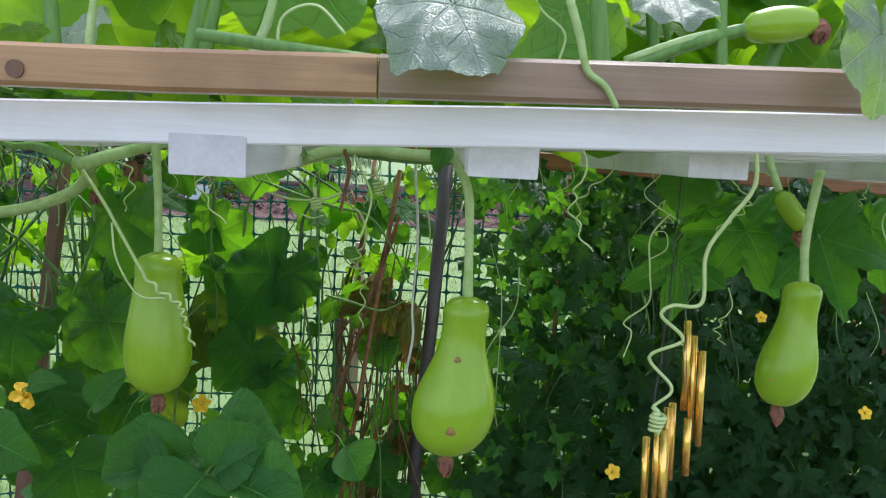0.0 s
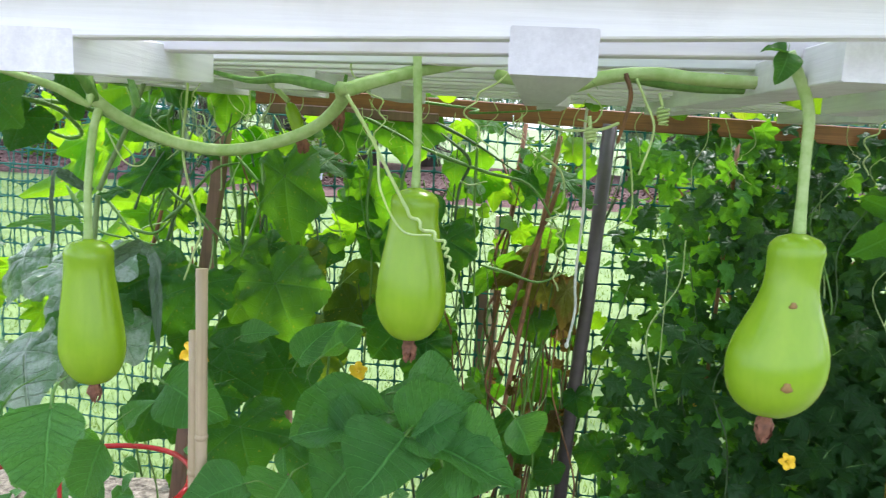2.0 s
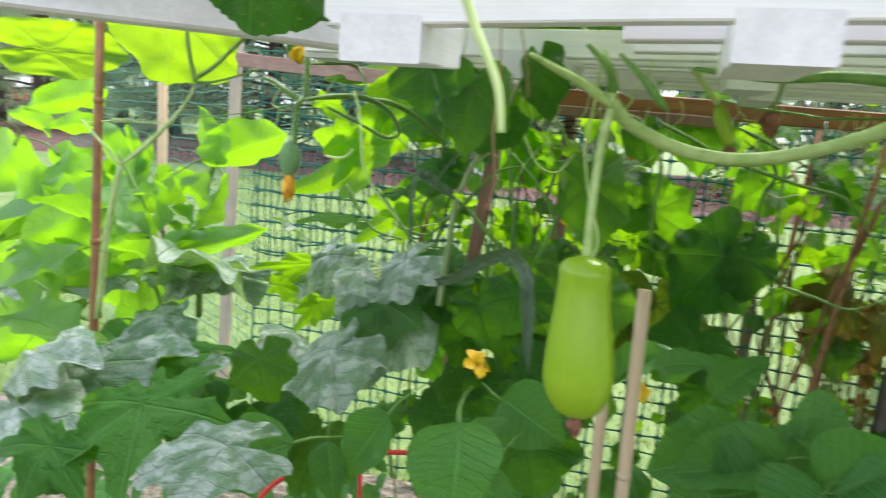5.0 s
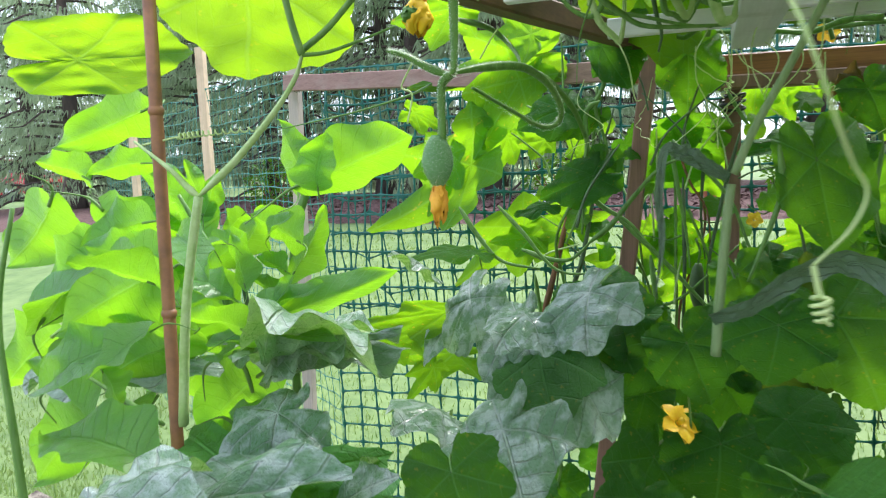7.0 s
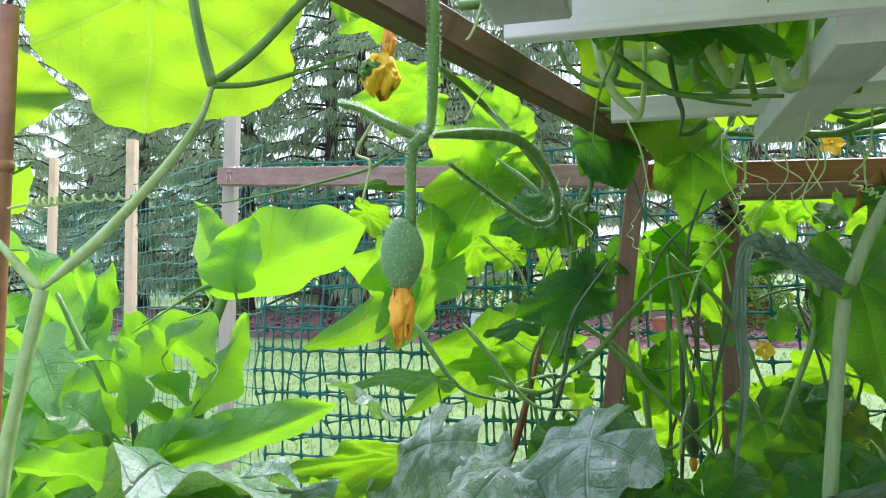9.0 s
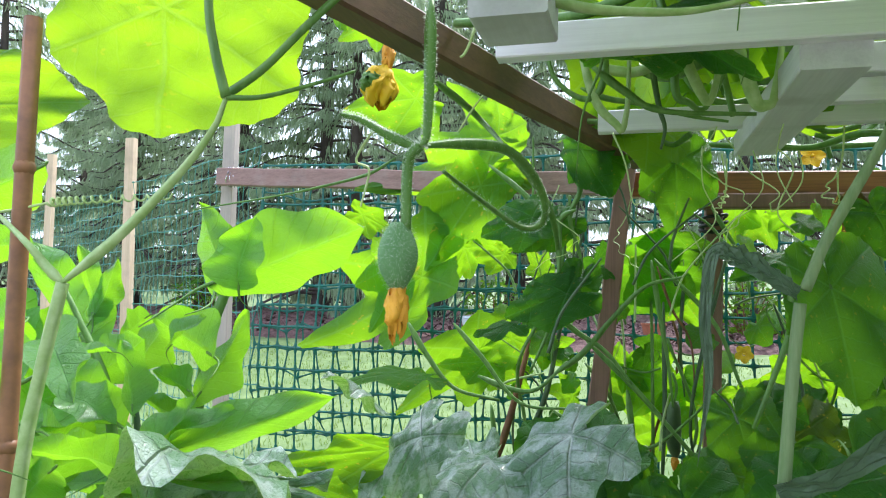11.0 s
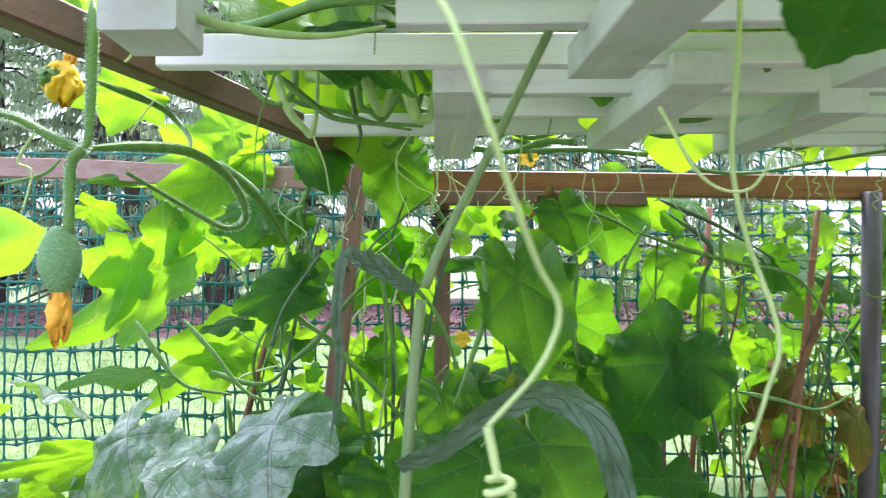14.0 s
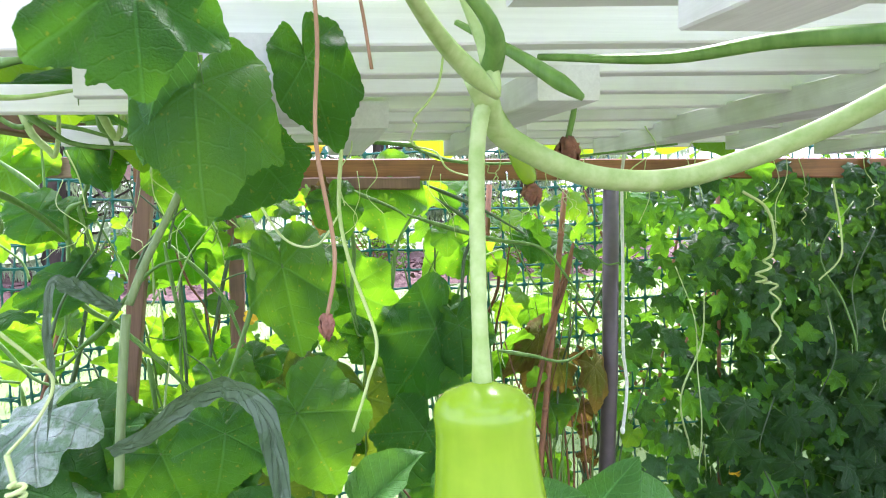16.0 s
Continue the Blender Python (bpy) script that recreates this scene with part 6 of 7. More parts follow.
vine(fruit_vine, [(-1.466, 2.000, 1.146), (-1.428, 2.000, 1.086), (-1.374, 2.000, 1.026), (-1.286, 2.000, 1.007)], 0.0060, stem_green, tip=0.35)
vine(fruit_vine, [(-1.176, 1.420, 1.360), (-1.173, 1.600, 1.357), (-1.167, 1.800, 1.320), (-1.184, 2.050, 1.252), (-1.195, 2.050, 1.159), (-1.237, 2.050, 1.056)], 0.0060, stem_green, tip=0.35)
tendril(fruit_vine, [(-1.294, 1.320, 1.363), (-1.311, 1.320, 1.334), (-1.297, 1.320, 1.323), (-1.305, 1.320, 1.286)], 0.0016)
tendril(fruit_vine, [(-1.210, 1.340, 1.363), (-1.196, 1.340, 1.385), (-1.185, 1.340, 1.399)], 0.0012)
vine(eggplant_b, [(-1.563, 1.160, 0.917), (-1.539, 1.148, 1.050), (-1.526, 1.148, 1.121), (-1.506, 1.148, 1.204)], 0.0056, stem_pale, tip=0.85)
vine(eggplant_b, [(-1.506, 1.148, 1.204), (-1.524, 1.148, 1.219), (-1.547, 1.148, 1.240), (-1.640, 1.200, 1.277)], 0.0045, stem_pale, tip=0.35)
vine(eggplant_b, [(-1.506, 1.148, 1.204), (-1.451, 1.148, 1.244), (-1.397, 1.148, 1.294), (-1.368, 1.148, 1.329), (-1.355, 1.146, 1.355)], 0.0047, stem_pale, tip=0.35)
vine(eggplant_b, [(-1.355, 1.146, 1.355), (-1.367, 1.146, 1.395), (-1.374, 1.146, 1.435), (-1.372, 1.150, 1.490)], 0.0036, stem_green, tip=0.8)
vine(eggplant_b, [(-1.371, 1.170, 1.363), (-1.335, 1.170, 1.385), (-1.295, 1.170, 1.420), (-1.250, 1.180, 1.465)], 0.0034, stem_green, tip=0.8)
vine(eggplant_b, [(-1.355, 1.146, 1.355), (-1.330, 1.160, 1.358), (-1.295, 1.180, 1.372), (-1.262, 1.190, 1.384)], 0.0022, stem_green, tip=0.5)
vine(eggplant_a, [(-1.726, 1.700, 0.784), (-1.693, 1.650, 1.000), (-1.643, 1.600, 1.137), (-1.619, 1.600, 1.205)], 0.0080, stem_green, tip=0.8)
vine(eggplant_a, [(-1.756, 1.600, 0.816), (-1.804, 1.600, 0.971), (-1.832, 1.600, 1.085), (-1.874, 1.600, 1.150)], 0.0070, stem_green, tip=0.35)
vine(eggplant_b, [(-1.727, 1.550, 0.835), (-1.763, 1.550, 0.984), (-1.780, 1.550, 1.068), (-1.830, 1.550, 1.153), (-1.860, 1.550, 1.201)], 0.0080, stem_green, tip=0.35)
vine(eggplant_c, [(-2.013, 1.300, 0.237), (-2.008, 1.300, 0.519), (-2.021, 1.300, 0.785), (-2.033, 1.300, 1.015), (-1.980, 1.300, 1.193)], 0.0090, stem_green, tip=0.35)
vine(eggplant_c, [(-1.715, 1.300, 0.859), (-1.776, 1.300, 0.887), (-1.854, 1.300, 0.925)], 0.0060, stem_green, tip=0.35)
vine(eggplant_a, [(-1.676, 1.600, 0.714), (-1.713, 1.600, 0.823), (-1.750, 1.600, 0.932), (-1.769, 1.600, 1.042)], 0.0100, stem_dark, tip=0.35)
vine(cucumber, [(-1.144, 1.950, 1.354), (-1.171, 1.950, 1.335), (-1.172, 1.950, 1.268), (-1.180, 1.950, 1.162), (-1.185, 1.950, 1.086)], 0.0052, stem_green, tip=0.35)
vine(cucumber, [(-1.181, 2.000, 1.062), (-1.132, 2.000, 1.102), (-1.083, 2.000, 1.162), (-1.026, 2.000, 1.220), (-0.962, 2.000, 1.238)], 0.0060, stem_green, tip=0.35)
vine(cucumber, [(-1.190, 2.000, 1.181), (-1.151, 2.000, 1.141), (-1.094, 2.000, 1.103), (-1.048, 2.000, 1.047)], 0.0060, stem_green, tip=0.35)
vine(cucumber, [(-1.057, 2.050, 1.031), (-1.049, 2.050, 0.962), (-1.041, 2.050, 0.865), (-1.033, 2.050, 0.769)], 0.0060, stem_green, tip=0.35)
vine(cucumber, [(-1.256, 2.100, 0.901), (-1.213, 2.100, 1.009), (-1.190, 2.100, 1.115), (-1.168, 2.100, 1.232), (-1.135, 2.100, 1.349)], 0.0055, stem_dark, tip=0.35)
vine(cucumber, [(-1.320, 2.150, 0.855), (-1.285, 2.150, 0.978), (-1.251, 2.150, 1.111), (-1.222, 2.150, 1.200)], 0.0075, stem_dry, tip=0.35)
vine(cucumber, [(-1.321, 2.100, 0.984), (-1.310, 2.100, 0.898), (-1.300, 2.100, 0.793)], 0.0050, stem_green, tip=0.35)
vine(cucumber, [(-1.015, 2.050, 1.270), (-0.998, 2.050, 1.161), (-0.985, 2.050, 1.082), (-0.977, 2.050, 1.004)], 0.0050, stem_green, tip=0.35)
vine(cucumber, [(-1.004, 2.100, 1.262), (-0.976, 2.100, 1.180), (-0.943, 2.100, 1.119), (-0.936, 2.100, 1.019)], 0.0030, stem_dry, tip=0.35)
vine(cucumber, [(-0.826, 1.800, 1.247), (-0.821, 1.800, 1.169), (-0.851, 1.800, 1.076), (-0.875, 1.800, 1.013)], 0.0060, stem_green, tip=0.35)
tendril(cucumber, [(-0.987, 1.950, 1.466), (-0.983, 1.950, 1.423), (-1.015, 1.950, 1.415), (-1.019, 1.950, 1.420)], 0.0012)
tendril(cucumber, [(-0.906, 1.900, 1.437), (-0.899, 1.900, 1.375), (-0.916, 1.900, 1.340)], 0.0014, coils=4, coil_r=0.006)
tendril(cucumber, [(-0.783, 1.950, 1.459), (-0.777, 1.950, 1.395), (-0.819, 1.950, 1.348), (-0.826, 1.950, 1.361)], 0.0014)
tendril(cucumber, [(-0.758, 1.800, 1.394), (-0.756, 1.800, 1.347), (-0.739, 1.800, 1.331)], 0.0014, coils=3, coil_r=0.006)
vine(cucumber, [(-0.496, 2.100, 1.313), (-0.393, 2.100, 1.277), (-0.287, 2.100, 1.247), (-0.179, 2.100, 1.222), (-0.112, 2.100, 1.139), (-0.059, 2.100, 1.042)], 0.0055, stem_green, tip=0.35)
vine(cucumber, [(-0.646, 2.100, 1.381), (-0.597, 2.100, 1.360), (-0.522, 2.100, 1.326), (-0.497, 2.100, 1.306)], 0.0055, stem_green, tip=0.35)
vine(cucumber, [(-0.536, 1.700, 1.418), (-0.417, 1.950, 1.418), (-0.320, 1.950, 1.410), (-0.306, 1.600, 1.385), (-0.146, 1.500, 1.394)], 0.0040, stem_green, tip=0.35)
vine(cucumber, [(-0.094, 2.120, 1.232), (-0.119, 2.120, 1.138), (-0.166, 2.120, 1.006), (-0.199, 2.120, 0.873), (-0.232, 2.120, 0.740)], 0.0070, stem_dry, tip=0.35)
vine(cucumber, [(-0.297, 2.100, 0.990), (-0.216, 2.100, 0.972), (-0.133, 2.100, 0.953), (-0.061, 2.100, 0.988)], 0.0050, stem_green, tip=0.35)
vine(cucumber, [(-1.311, 2.000, 1.447), (-1.243, 2.000, 1.390), (-1.204, 2.000, 1.339), (-1.246, 2.000, 1.324), (-1.305, 2.000, 1.359)], 0.0055, stem_green, tip=0.35)
vine(cucumber, [(-1.161, 1.980, 1.464), (-1.139, 1.980, 1.397), (-1.157, 1.980, 1.343), (-1.135, 1.980, 1.253), (-1.154, 1.980, 1.177)], 0.0055, stem_green, tip=0.35)
vine(cucumber, [(-1.338, 2.050, 1.045), (-1.276, 2.050, 1.023), (-1.223, 2.050, 1.025), (-1.167, 2.050, 1.079)], 0.0060, stem_green, tip=0.35)
vine(cucumber, [(-0.635, 2.100, 1.349), (-0.619, 2.100, 1.241), (-0.627, 2.100, 1.129), (-0.605, 2.100, 0.953), (-0.617, 2.100, 0.667)], 0.0050, stem_green, tip=0.35)
vine(cucumber, [(-0.429, 2.100, 1.349), (-0.345, 2.100, 1.279), (-0.369, 2.100, 1.199), (-0.372, 2.100, 1.057), (-0.322, 2.100, 0.772), (-0.347, 2.100, 0.602)], 0.0050, stem_dark, tip=0.35)
vine(cucumber, [(-1.376, 2.000, 1.147), (-1.322, 2.000, 1.087), (-1.249, 2.000, 1.005), (-1.154, 2.000, 0.998)], 0.0050, stem_green, tip=0.35)
vine(cucumber, [(-1.010, 2.050, 1.273), (-0.903, 2.050, 1.154), (-0.845, 2.050, 1.016), (-0.740, 2.050, 0.929)], 0.0045, stem_green, tip=0.35)
vine(cucumber, [(-0.992, 2.100, 1.194), (-0.990, 2.100, 0.995), (-0.997, 2.100, 0.791), (-0.997, 2.100, 0.617)], 0.0045, stem_dark, tip=0.35)
vine(cucumber, [(-0.878, 2.100, 1.283), (-0.919, 2.100, 1.118), (-0.944, 2.100, 0.950), (-0.899, 2.100, 0.769)], 0.0045, stem_dark, tip=0.35)
vine(cucumber, [(-0.447, 2.100, 1.378), (-0.334, 2.100, 1.326), (-0.220, 2.100, 1.258)], 0.0050, stem_dark, tip=0.35)
vine(cucumber, [(-1.131, 2.050, 1.118), (-1.038, 2.050, 1.028), (-0.928, 2.050, 0.905), (-0.865, 2.050, 0.844)], 0.0055, stem_green, tip=0.35)
vine(cucumber, [(-1.195, 2.050, 0.988), (-1.101, 2.050, 0.929), (-1.007, 2.050, 0.934), (-0.882, 2.050, 1.052)], 0.0050, stem_green, tip=0.35)
vine(cucumber, [(-0.536, 2.100, 1.145), (-0.522, 2.100, 1.243), (-0.476, 2.100, 1.325)], 0.0050, stem_green, tip=0.35)
vine(cucumber, [(-0.326, 2.100, 1.349), (-0.324, 2.100, 1.156), (-0.311, 2.100, 0.927), (-0.311, 2.100, 0.726)], 0.0045, stem_green, tip=0.35)
vine(corn, [(-0.930, 1.240, 1.015), (-0.926, 1.240, 1.072), (-0.919, 1.240, 1.154), (-0.914, 1.240, 1.197)], 0.0046, stem_grey, tip=0.9)
ribbon(corn, [(-0.934, 1.230, 1.057), (-0.895, 1.220, 1.074), (-0.855, 1.220, 1.106), (-0.812, 1.200, 1.121), (-0.781, 1.180, 1.106), (-0.765, 1.160, 1.067), (-0.759, 1.150, 1.008), (-0.751, 1.140, 0.956)], 0.026, leaf_strap)
ribbon(corn, [(-0.918, 1.230, 1.204), (-0.941, 1.220, 1.218), (-0.962, 1.220, 1.230), (-0.978, 1.220, 1.234), (-0.985, 1.220, 1.193), (-0.983, 1.220, 1.138), (-0.991, 1.220, 1.073)], 0.020, leaf_strap, slim=0.5, crumple=0.08)
vine(gourd_vine, [(-1.112, 1.200, 1.438), (-1.076, 1.200, 1.426), (-1.033, 1.200, 1.419), (-0.991, 1.200, 1.417), (-0.941, 1.200, 1.424)], 0.0045, stem_pale, tip=0.35)
vine(gourd_vine, [(-0.861, 1.350, 1.463), (-0.826, 1.350, 1.447), (-0.791, 1.350, 1.455), (-0.764, 1.350, 1.466)], 0.0042, stem_pale, tip=0.35)
vine(gourd_vine, [(-1.085, 1.450, 1.456), (-1.047, 1.450, 1.424), (-1.010, 1.450, 1.402), (-0.915, 1.450, 1.394)], 0.0050, stem_green, tip=0.35)
vine(gourd_vine, [(-1.107, 1.500, 1.517), (-1.085, 1.500, 1.433), (-1.060, 1.500, 1.401), (-1.053, 1.500, 1.395), (-1.047, 1.500, 1.428), (-1.045, 1.500, 1.510)], 0.0055, stem_pale, tip=0.35)
vine(gourd_vine, [(-0.994, 1.500, 1.511), (-0.994, 1.500, 1.437), (-0.980, 1.500, 1.423), (-0.961, 1.500, 1.416), (-0.931, 1.500, 1.474)], 0.0050, stem_green, tip=0.35)
vine(gourd_vine, [(-0.999, 1.450, 1.493), (-0.971, 1.450, 1.422), (-0.959, 1.450, 1.415), (-0.943, 1.450, 1.487)], 0.0062, stem_pale, tip=0.35)
vine(gourd_vine, [(-0.942, 1.400, 1.468), (-0.924, 1.400, 1.399), (-0.913, 1.400, 1.391), (-0.905, 1.400, 1.401), (-0.896, 1.400, 1.463)], 0.0070, stem_pale, tip=0.35)
vine(gourd_vine, [(-1.105, 1.550, 1.460), (-1.072, 1.550, 1.445), (-1.031, 1.550, 1.436), (-0.977, 1.550, 1.419), (-0.932, 1.550, 1.410)], 0.0040, stem_green, tip=0.35)
vine(gourd_vine, [(-1.029, 1.600, 1.560), (-1.011, 1.600, 1.450), (-1.003, 1.600, 1.417), (-1.008, 1.600, 1.389)], 0.0040, stem_dark, tip=0.35)
vine(gourd_vine, [(-1.079, 1.500, 1.526), (-1.074, 1.500, 1.456), (-1.096, 1.500, 1.432), (-1.133, 1.500, 1.461), (-1.145, 1.500, 1.520)], 0.0050, stem_green, tip=0.35)
tendril(gourd_vine, [(-0.871, 1.700, 1.464), (-0.865, 1.700, 1.418), (-0.835, 1.700, 1.378), (-0.855, 1.700, 1.319), (-0.833, 1.700, 1.289)], 0.0014)
tendril(gourd_vine, [(-0.932, 1.750, 1.457), (-0.902, 1.750, 1.413), (-0.882, 1.750, 1.380), (-0.845, 1.750, 1.351), (-0.858, 1.750, 1.334)], 0.0013)
tendril(gourd_vine, [(-0.771, 1.700, 1.446), (-0.777, 1.700, 1.379), (-0.797, 1.700, 1.342), (-0.775, 1.700, 1.325)], 0.0014, coils=3, coil_r=0.006)
tendril(gourd_vine, [(-1.068, 1.600, 1.412), (-1.052, 1.600, 1.372), (-1.043, 1.600, 1.323), (-1.033, 1.600, 1.320)], 0.0013)
tendril(gourd_vine, [(-1.178, 1.300, 1.481), (-1.186, 1.300, 1.451), (-1.194, 1.300, 1.431), (-1.199, 1.300, 1.426)], 0.0018)
tendril(eggplant_b, [(-1.627, 1.200, 1.272), (-1.602, 1.200, 1.275), (-1.566, 1.200, 1.280), (-1.518, 1.200, 1.282), (-1.439, 1.200, 1.283)], 0.0014, coils=14, coil_r=0.004)
tendril(cucumber, [(-0.898, 1.900, 1.428), (-0.900, 1.900, 1.375), (-0.908, 1.900, 1.349)], 0.0016)
vine(cucumber, [(-0.905, 2.100, 1.374), (-0.877, 2.100, 1.322), (-0.850, 2.100, 1.271), (-0.838, 2.100, 1.200)], 0.0045, stem_green, tip=0.35)
vine(cucumber, [(-0.949, 2.200, 1.244), (-0.957, 2.200, 1.113), (-0.949, 2.200, 1.005)], 0.0040, stem_dark, tip=0.35)
vine(cucumber, [(-1.145, 2.200, 1.065), (-1.102, 2.200, 1.011), (-1.071, 2.200, 0.935), (-1.051, 2.200, 0.839)], 0.0045, stem_green, tip=0.35)
vine(gourd_vine, [(-0.324, 0.600, 1.442), (-0.325, 0.600, 1.469), (-0.328, 0.600, 1.514)], 0.0062, stem_green)
vine(gourd_vine, [(-0.216, 0.640, 1.448), (-0.207, 0.640, 1.488), (-0.197, 0.640, 1.532)], 0.0058, stem_green)
vine(gourd_vine, [(-0.168, 0.620, 1.458), (-0.152, 0.620, 1.497), (-0.146, 0.620, 1.530)], 0.0042, stem_pale)
vine(gourd_vine, [(0.124, 0.560, 1.449), (0.119, 0.560, 1.488), (0.113, 0.560, 1.530)], 0.0070, stem_green)
vine(gourd_vine, [(0.193, 0.660, 1.474), (0.188, 0.660, 1.509), (0.181, 0.660, 1.558)], 0.0055, stem_green)
vine(gourd_vine, [(0.232, 0.600, 1.469), (0.228, 0.600, 1.510), (0.226, 0.600, 1.546)], 0.0050, stem_green)
vine(gourd_vine, [(0.276, 0.620, 1.464), (0.285, 0.620, 1.498), (0.294, 0.620, 1.527)], 0.0060, stem_green)
vine(gourd_vine, [(0.152, 0.600, 1.467), (0.193, 0.600, 1.487), (0.244, 0.600, 1.505), (0.253, 0.600, 1.507)], 0.0050, stem_green, tip=0.9)
vine(gourd_vine, [(0.079, 0.472, 1.493), (0.087, 0.472, 1.471), (0.094, 0.472, 1.448), (0.106, 0.472, 1.439), (0.113, 0.472, 1.429), (0.116, 0.472, 1.424)], 0.0026, stem_pale, tip=0.6)
vine(gourd_vine, [(-0.287, 0.580, 1.446), (-0.285, 0.580, 1.477), (-0.280, 0.580, 1.512)], 0.0034, stem_pale)
tendril(gourd_vine, [(0.093, 0.600, 1.465), (0.098, 0.600, 1.493), (0.078, 0.600, 1.511), (0.067, 0.600, 1.528)], 0.0012)
tendril(gourd_vine, [(-0.130, 0.550, 1.455), (-0.126, 0.550, 1.485), (-0.101, 0.550, 1.495), (-0.078, 0.550, 1.475)], 0.0014)



# the canopy over the lattice, and what fills the netting
rnd = random.Random(8)
for _ in range(170):
    x, y = rnd.uniform(-1.2, 1.6), rnd.uniform(0.62, 1.95)
    if x < -1.05 - 0.25 * (2.0 - y):
        continue
    leaf(gourd_vine, GOURD, (x, y, rnd.uniform(1.50, 1.62) + 0.22 * rnd.random() ** 2), rnd.uniform(0.12, 0.21), rnd.uniform(-60, 60), rnd.uniform(25, 80), rnd.uniform(-180, 180))
for _ in range(70):
    x, y = rnd.uniform(-1.0, 1.4), rnd.uniform(0.56, 2.1)
    a = rnd.uniform(0, 6.28)
    z = rnd.uniform(1.44, 1.47)
    if rnd.random() < 0.5:
        vine(gourd_vine, [(x, y, z), (x + 0.14 * math.cos(a), y + 0.05 * math.sin(a), z + 0.01), (x + 0.3 * math.cos(a), y + 0.12 * math.sin(a), z + 0.005), (x + 0.5 * math.cos(a), y + 0.16 * math.sin(a), z + 0.02)], rnd.uniform(0.0035, 0.006))
    else:
        vine(gourd_vine, [(x, y, z - 0.02), (x + 0.02 * math.cos(a), y, z + 0.06), (x + 0.05 * math.cos(a), y + 0.03 * math.sin(a), z + 0.16)], rnd.uniform(0.003, 0.0055), stem_green)
for _ in range(26):
    x, y = rnd.uniform(-1.0, 1.2), rnd.uniform(0.6, 2.0)
    tendril(gourd_vine, [(x, y, 1.42), (x + rnd.uniform(-0.02, 0.02), y, 1.385), (x + rnd.uniform(-0.03, 0.03), y + rnd.uniform(-0.02, 0.02), 1.35), (x + rnd.uniform(-0.04, 0.04), y, 1.31)], 0.0011, rnd.choice((0, 3, 5)), 0.005)
for _ in range(64):
    x, y = rnd.uniform(-1.1, -0.1), rnd.uniform(1.0, 2.05)
    a, z = rnd.uniform(0, 6.28), rnd.uniform(1.455, 1.55)
    c, d = math.cos(a), math.sin(a)
    vine(gourd_vine, [(x, y, z), (x + 0.05 * c, y + 0.05 * d, z - 0.008), (x + 0.10 * c, y + 0.09 * d, z + 0.02), (x + 0.13 * c, y + 0.12 * d, z + 0.09), (x + 0.12 * c, y + 0.14 * d, z + 0.17)], rnd.uniform(0.003, 0.0062), rnd.choice((stem_green, stem_green, stem_pale)))
leaf(gourd_vine, CUKE, (-1.007, 1.363, 1.456), 0.20, 80, 84, 10)
leaf(gourd_vine, CUKE, (-0.83, 0.505, 1.396), 0.12, 60, 25, 20)
leaf(gourd_vine, CUKE, (-0.72, 1.55, 1.47), 0.17, -40, 80, 60)
for at, s in (((-0.997, 1.928, 1.574), 0.05), ((-0.69, 2.3, 1.50), 0.045)):
    blossom(gourd_vine, at, s, rnd.uniform(-30, 30), 10, 0)
for _ in range(46):
    x, z = rnd.uniform(-1.35, 0.1), rnd.uniform(0.05, 0.62)
    leaf(cucumber, CUKE, (x, rnd.uniform(2.1, 2.5), z), rnd.uniform(0.09, 0.17), rnd.uniform(-50, 50), rnd.uniform(-5, 40), rnd.uniform(-35, 35))
for _ in range(34):
    x = rnd.uniform(-1.4, 0.05)
    y = rnd.uniform(2.1, 2.45)
    z0 = rnd.uniform(0.0, 0.7)
    pts = [(x, y, z0)]
    for k in range(5):
        pts.append((pts[-1][0] + rnd.uniform(-0.07, 0.07), y + rnd.uniform(-0.05, 0.05), pts[-1][2] + rnd.uniform(0.08, 0.2)))
    pts = [p for p in pts if p[2] < 1.4]
    if len(pts) > 2:
        vine(cucumber, pts, rnd.uniform(0.0028, 0.005), rnd.choice((stem_green, stem_green, stem_dark, stem_dry)), sides=6)

vine(corn, [(-0.911, 1.238, 1.207), (-0.893, 1.24, 1.250), (-0.857, 1.235, 1.318), (-0.808, 1.216, 1.415), (-0.795, 1.21, 1.445)], 0.0040, stem_grey, tip=0.8)
LITTLE = [palm_leaf("cuke", s, (m, stem_green), rings=3, spokes=30, petiole=0.8) for s, m in ((18, leaf_mid), (19, leaf_cuke), (20, leaf_melon))]
for _ in range(70):
    x, z = rnd.uniform(-1.4, 0.02), rnd.uniform(0.45, 1.36)
    leaf(cucumber, LITTLE, (x, rnd.uniform(2.1, 2.5), z), rnd.uniform(0.035, 0.085), rnd.uniform(-80, 80), rnd.uniform(-20, 50), rnd.uniform(-50, 50))
for _ in range(46):
    x, y, z = rnd.uniform(-1.35, 0.05), rnd.uniform(2.05, 2.48), rnd.uniform(0.5, 1.3)
    dx, dz = rnd.uniform(-0.12, 0.12), rnd.uniform(-0.02, 0.14)
    vine(cucumber, [(x, y, z), (x + dx * 0.4, y + 0.01, z + dz * 0.2 - 0.01), (x + dx, y, z + dz), (x + dx * 1.1, y - 0.01, z + dz * 1.4)], rnd.uniform(0.0014, 0.0028), rnd.choice((stem_green, stem_pale, stem_green, stem_dark)), sides=5, tip=0.5)
for _ in range(14):
    x = rnd.uniform(-0.26, 0.0)
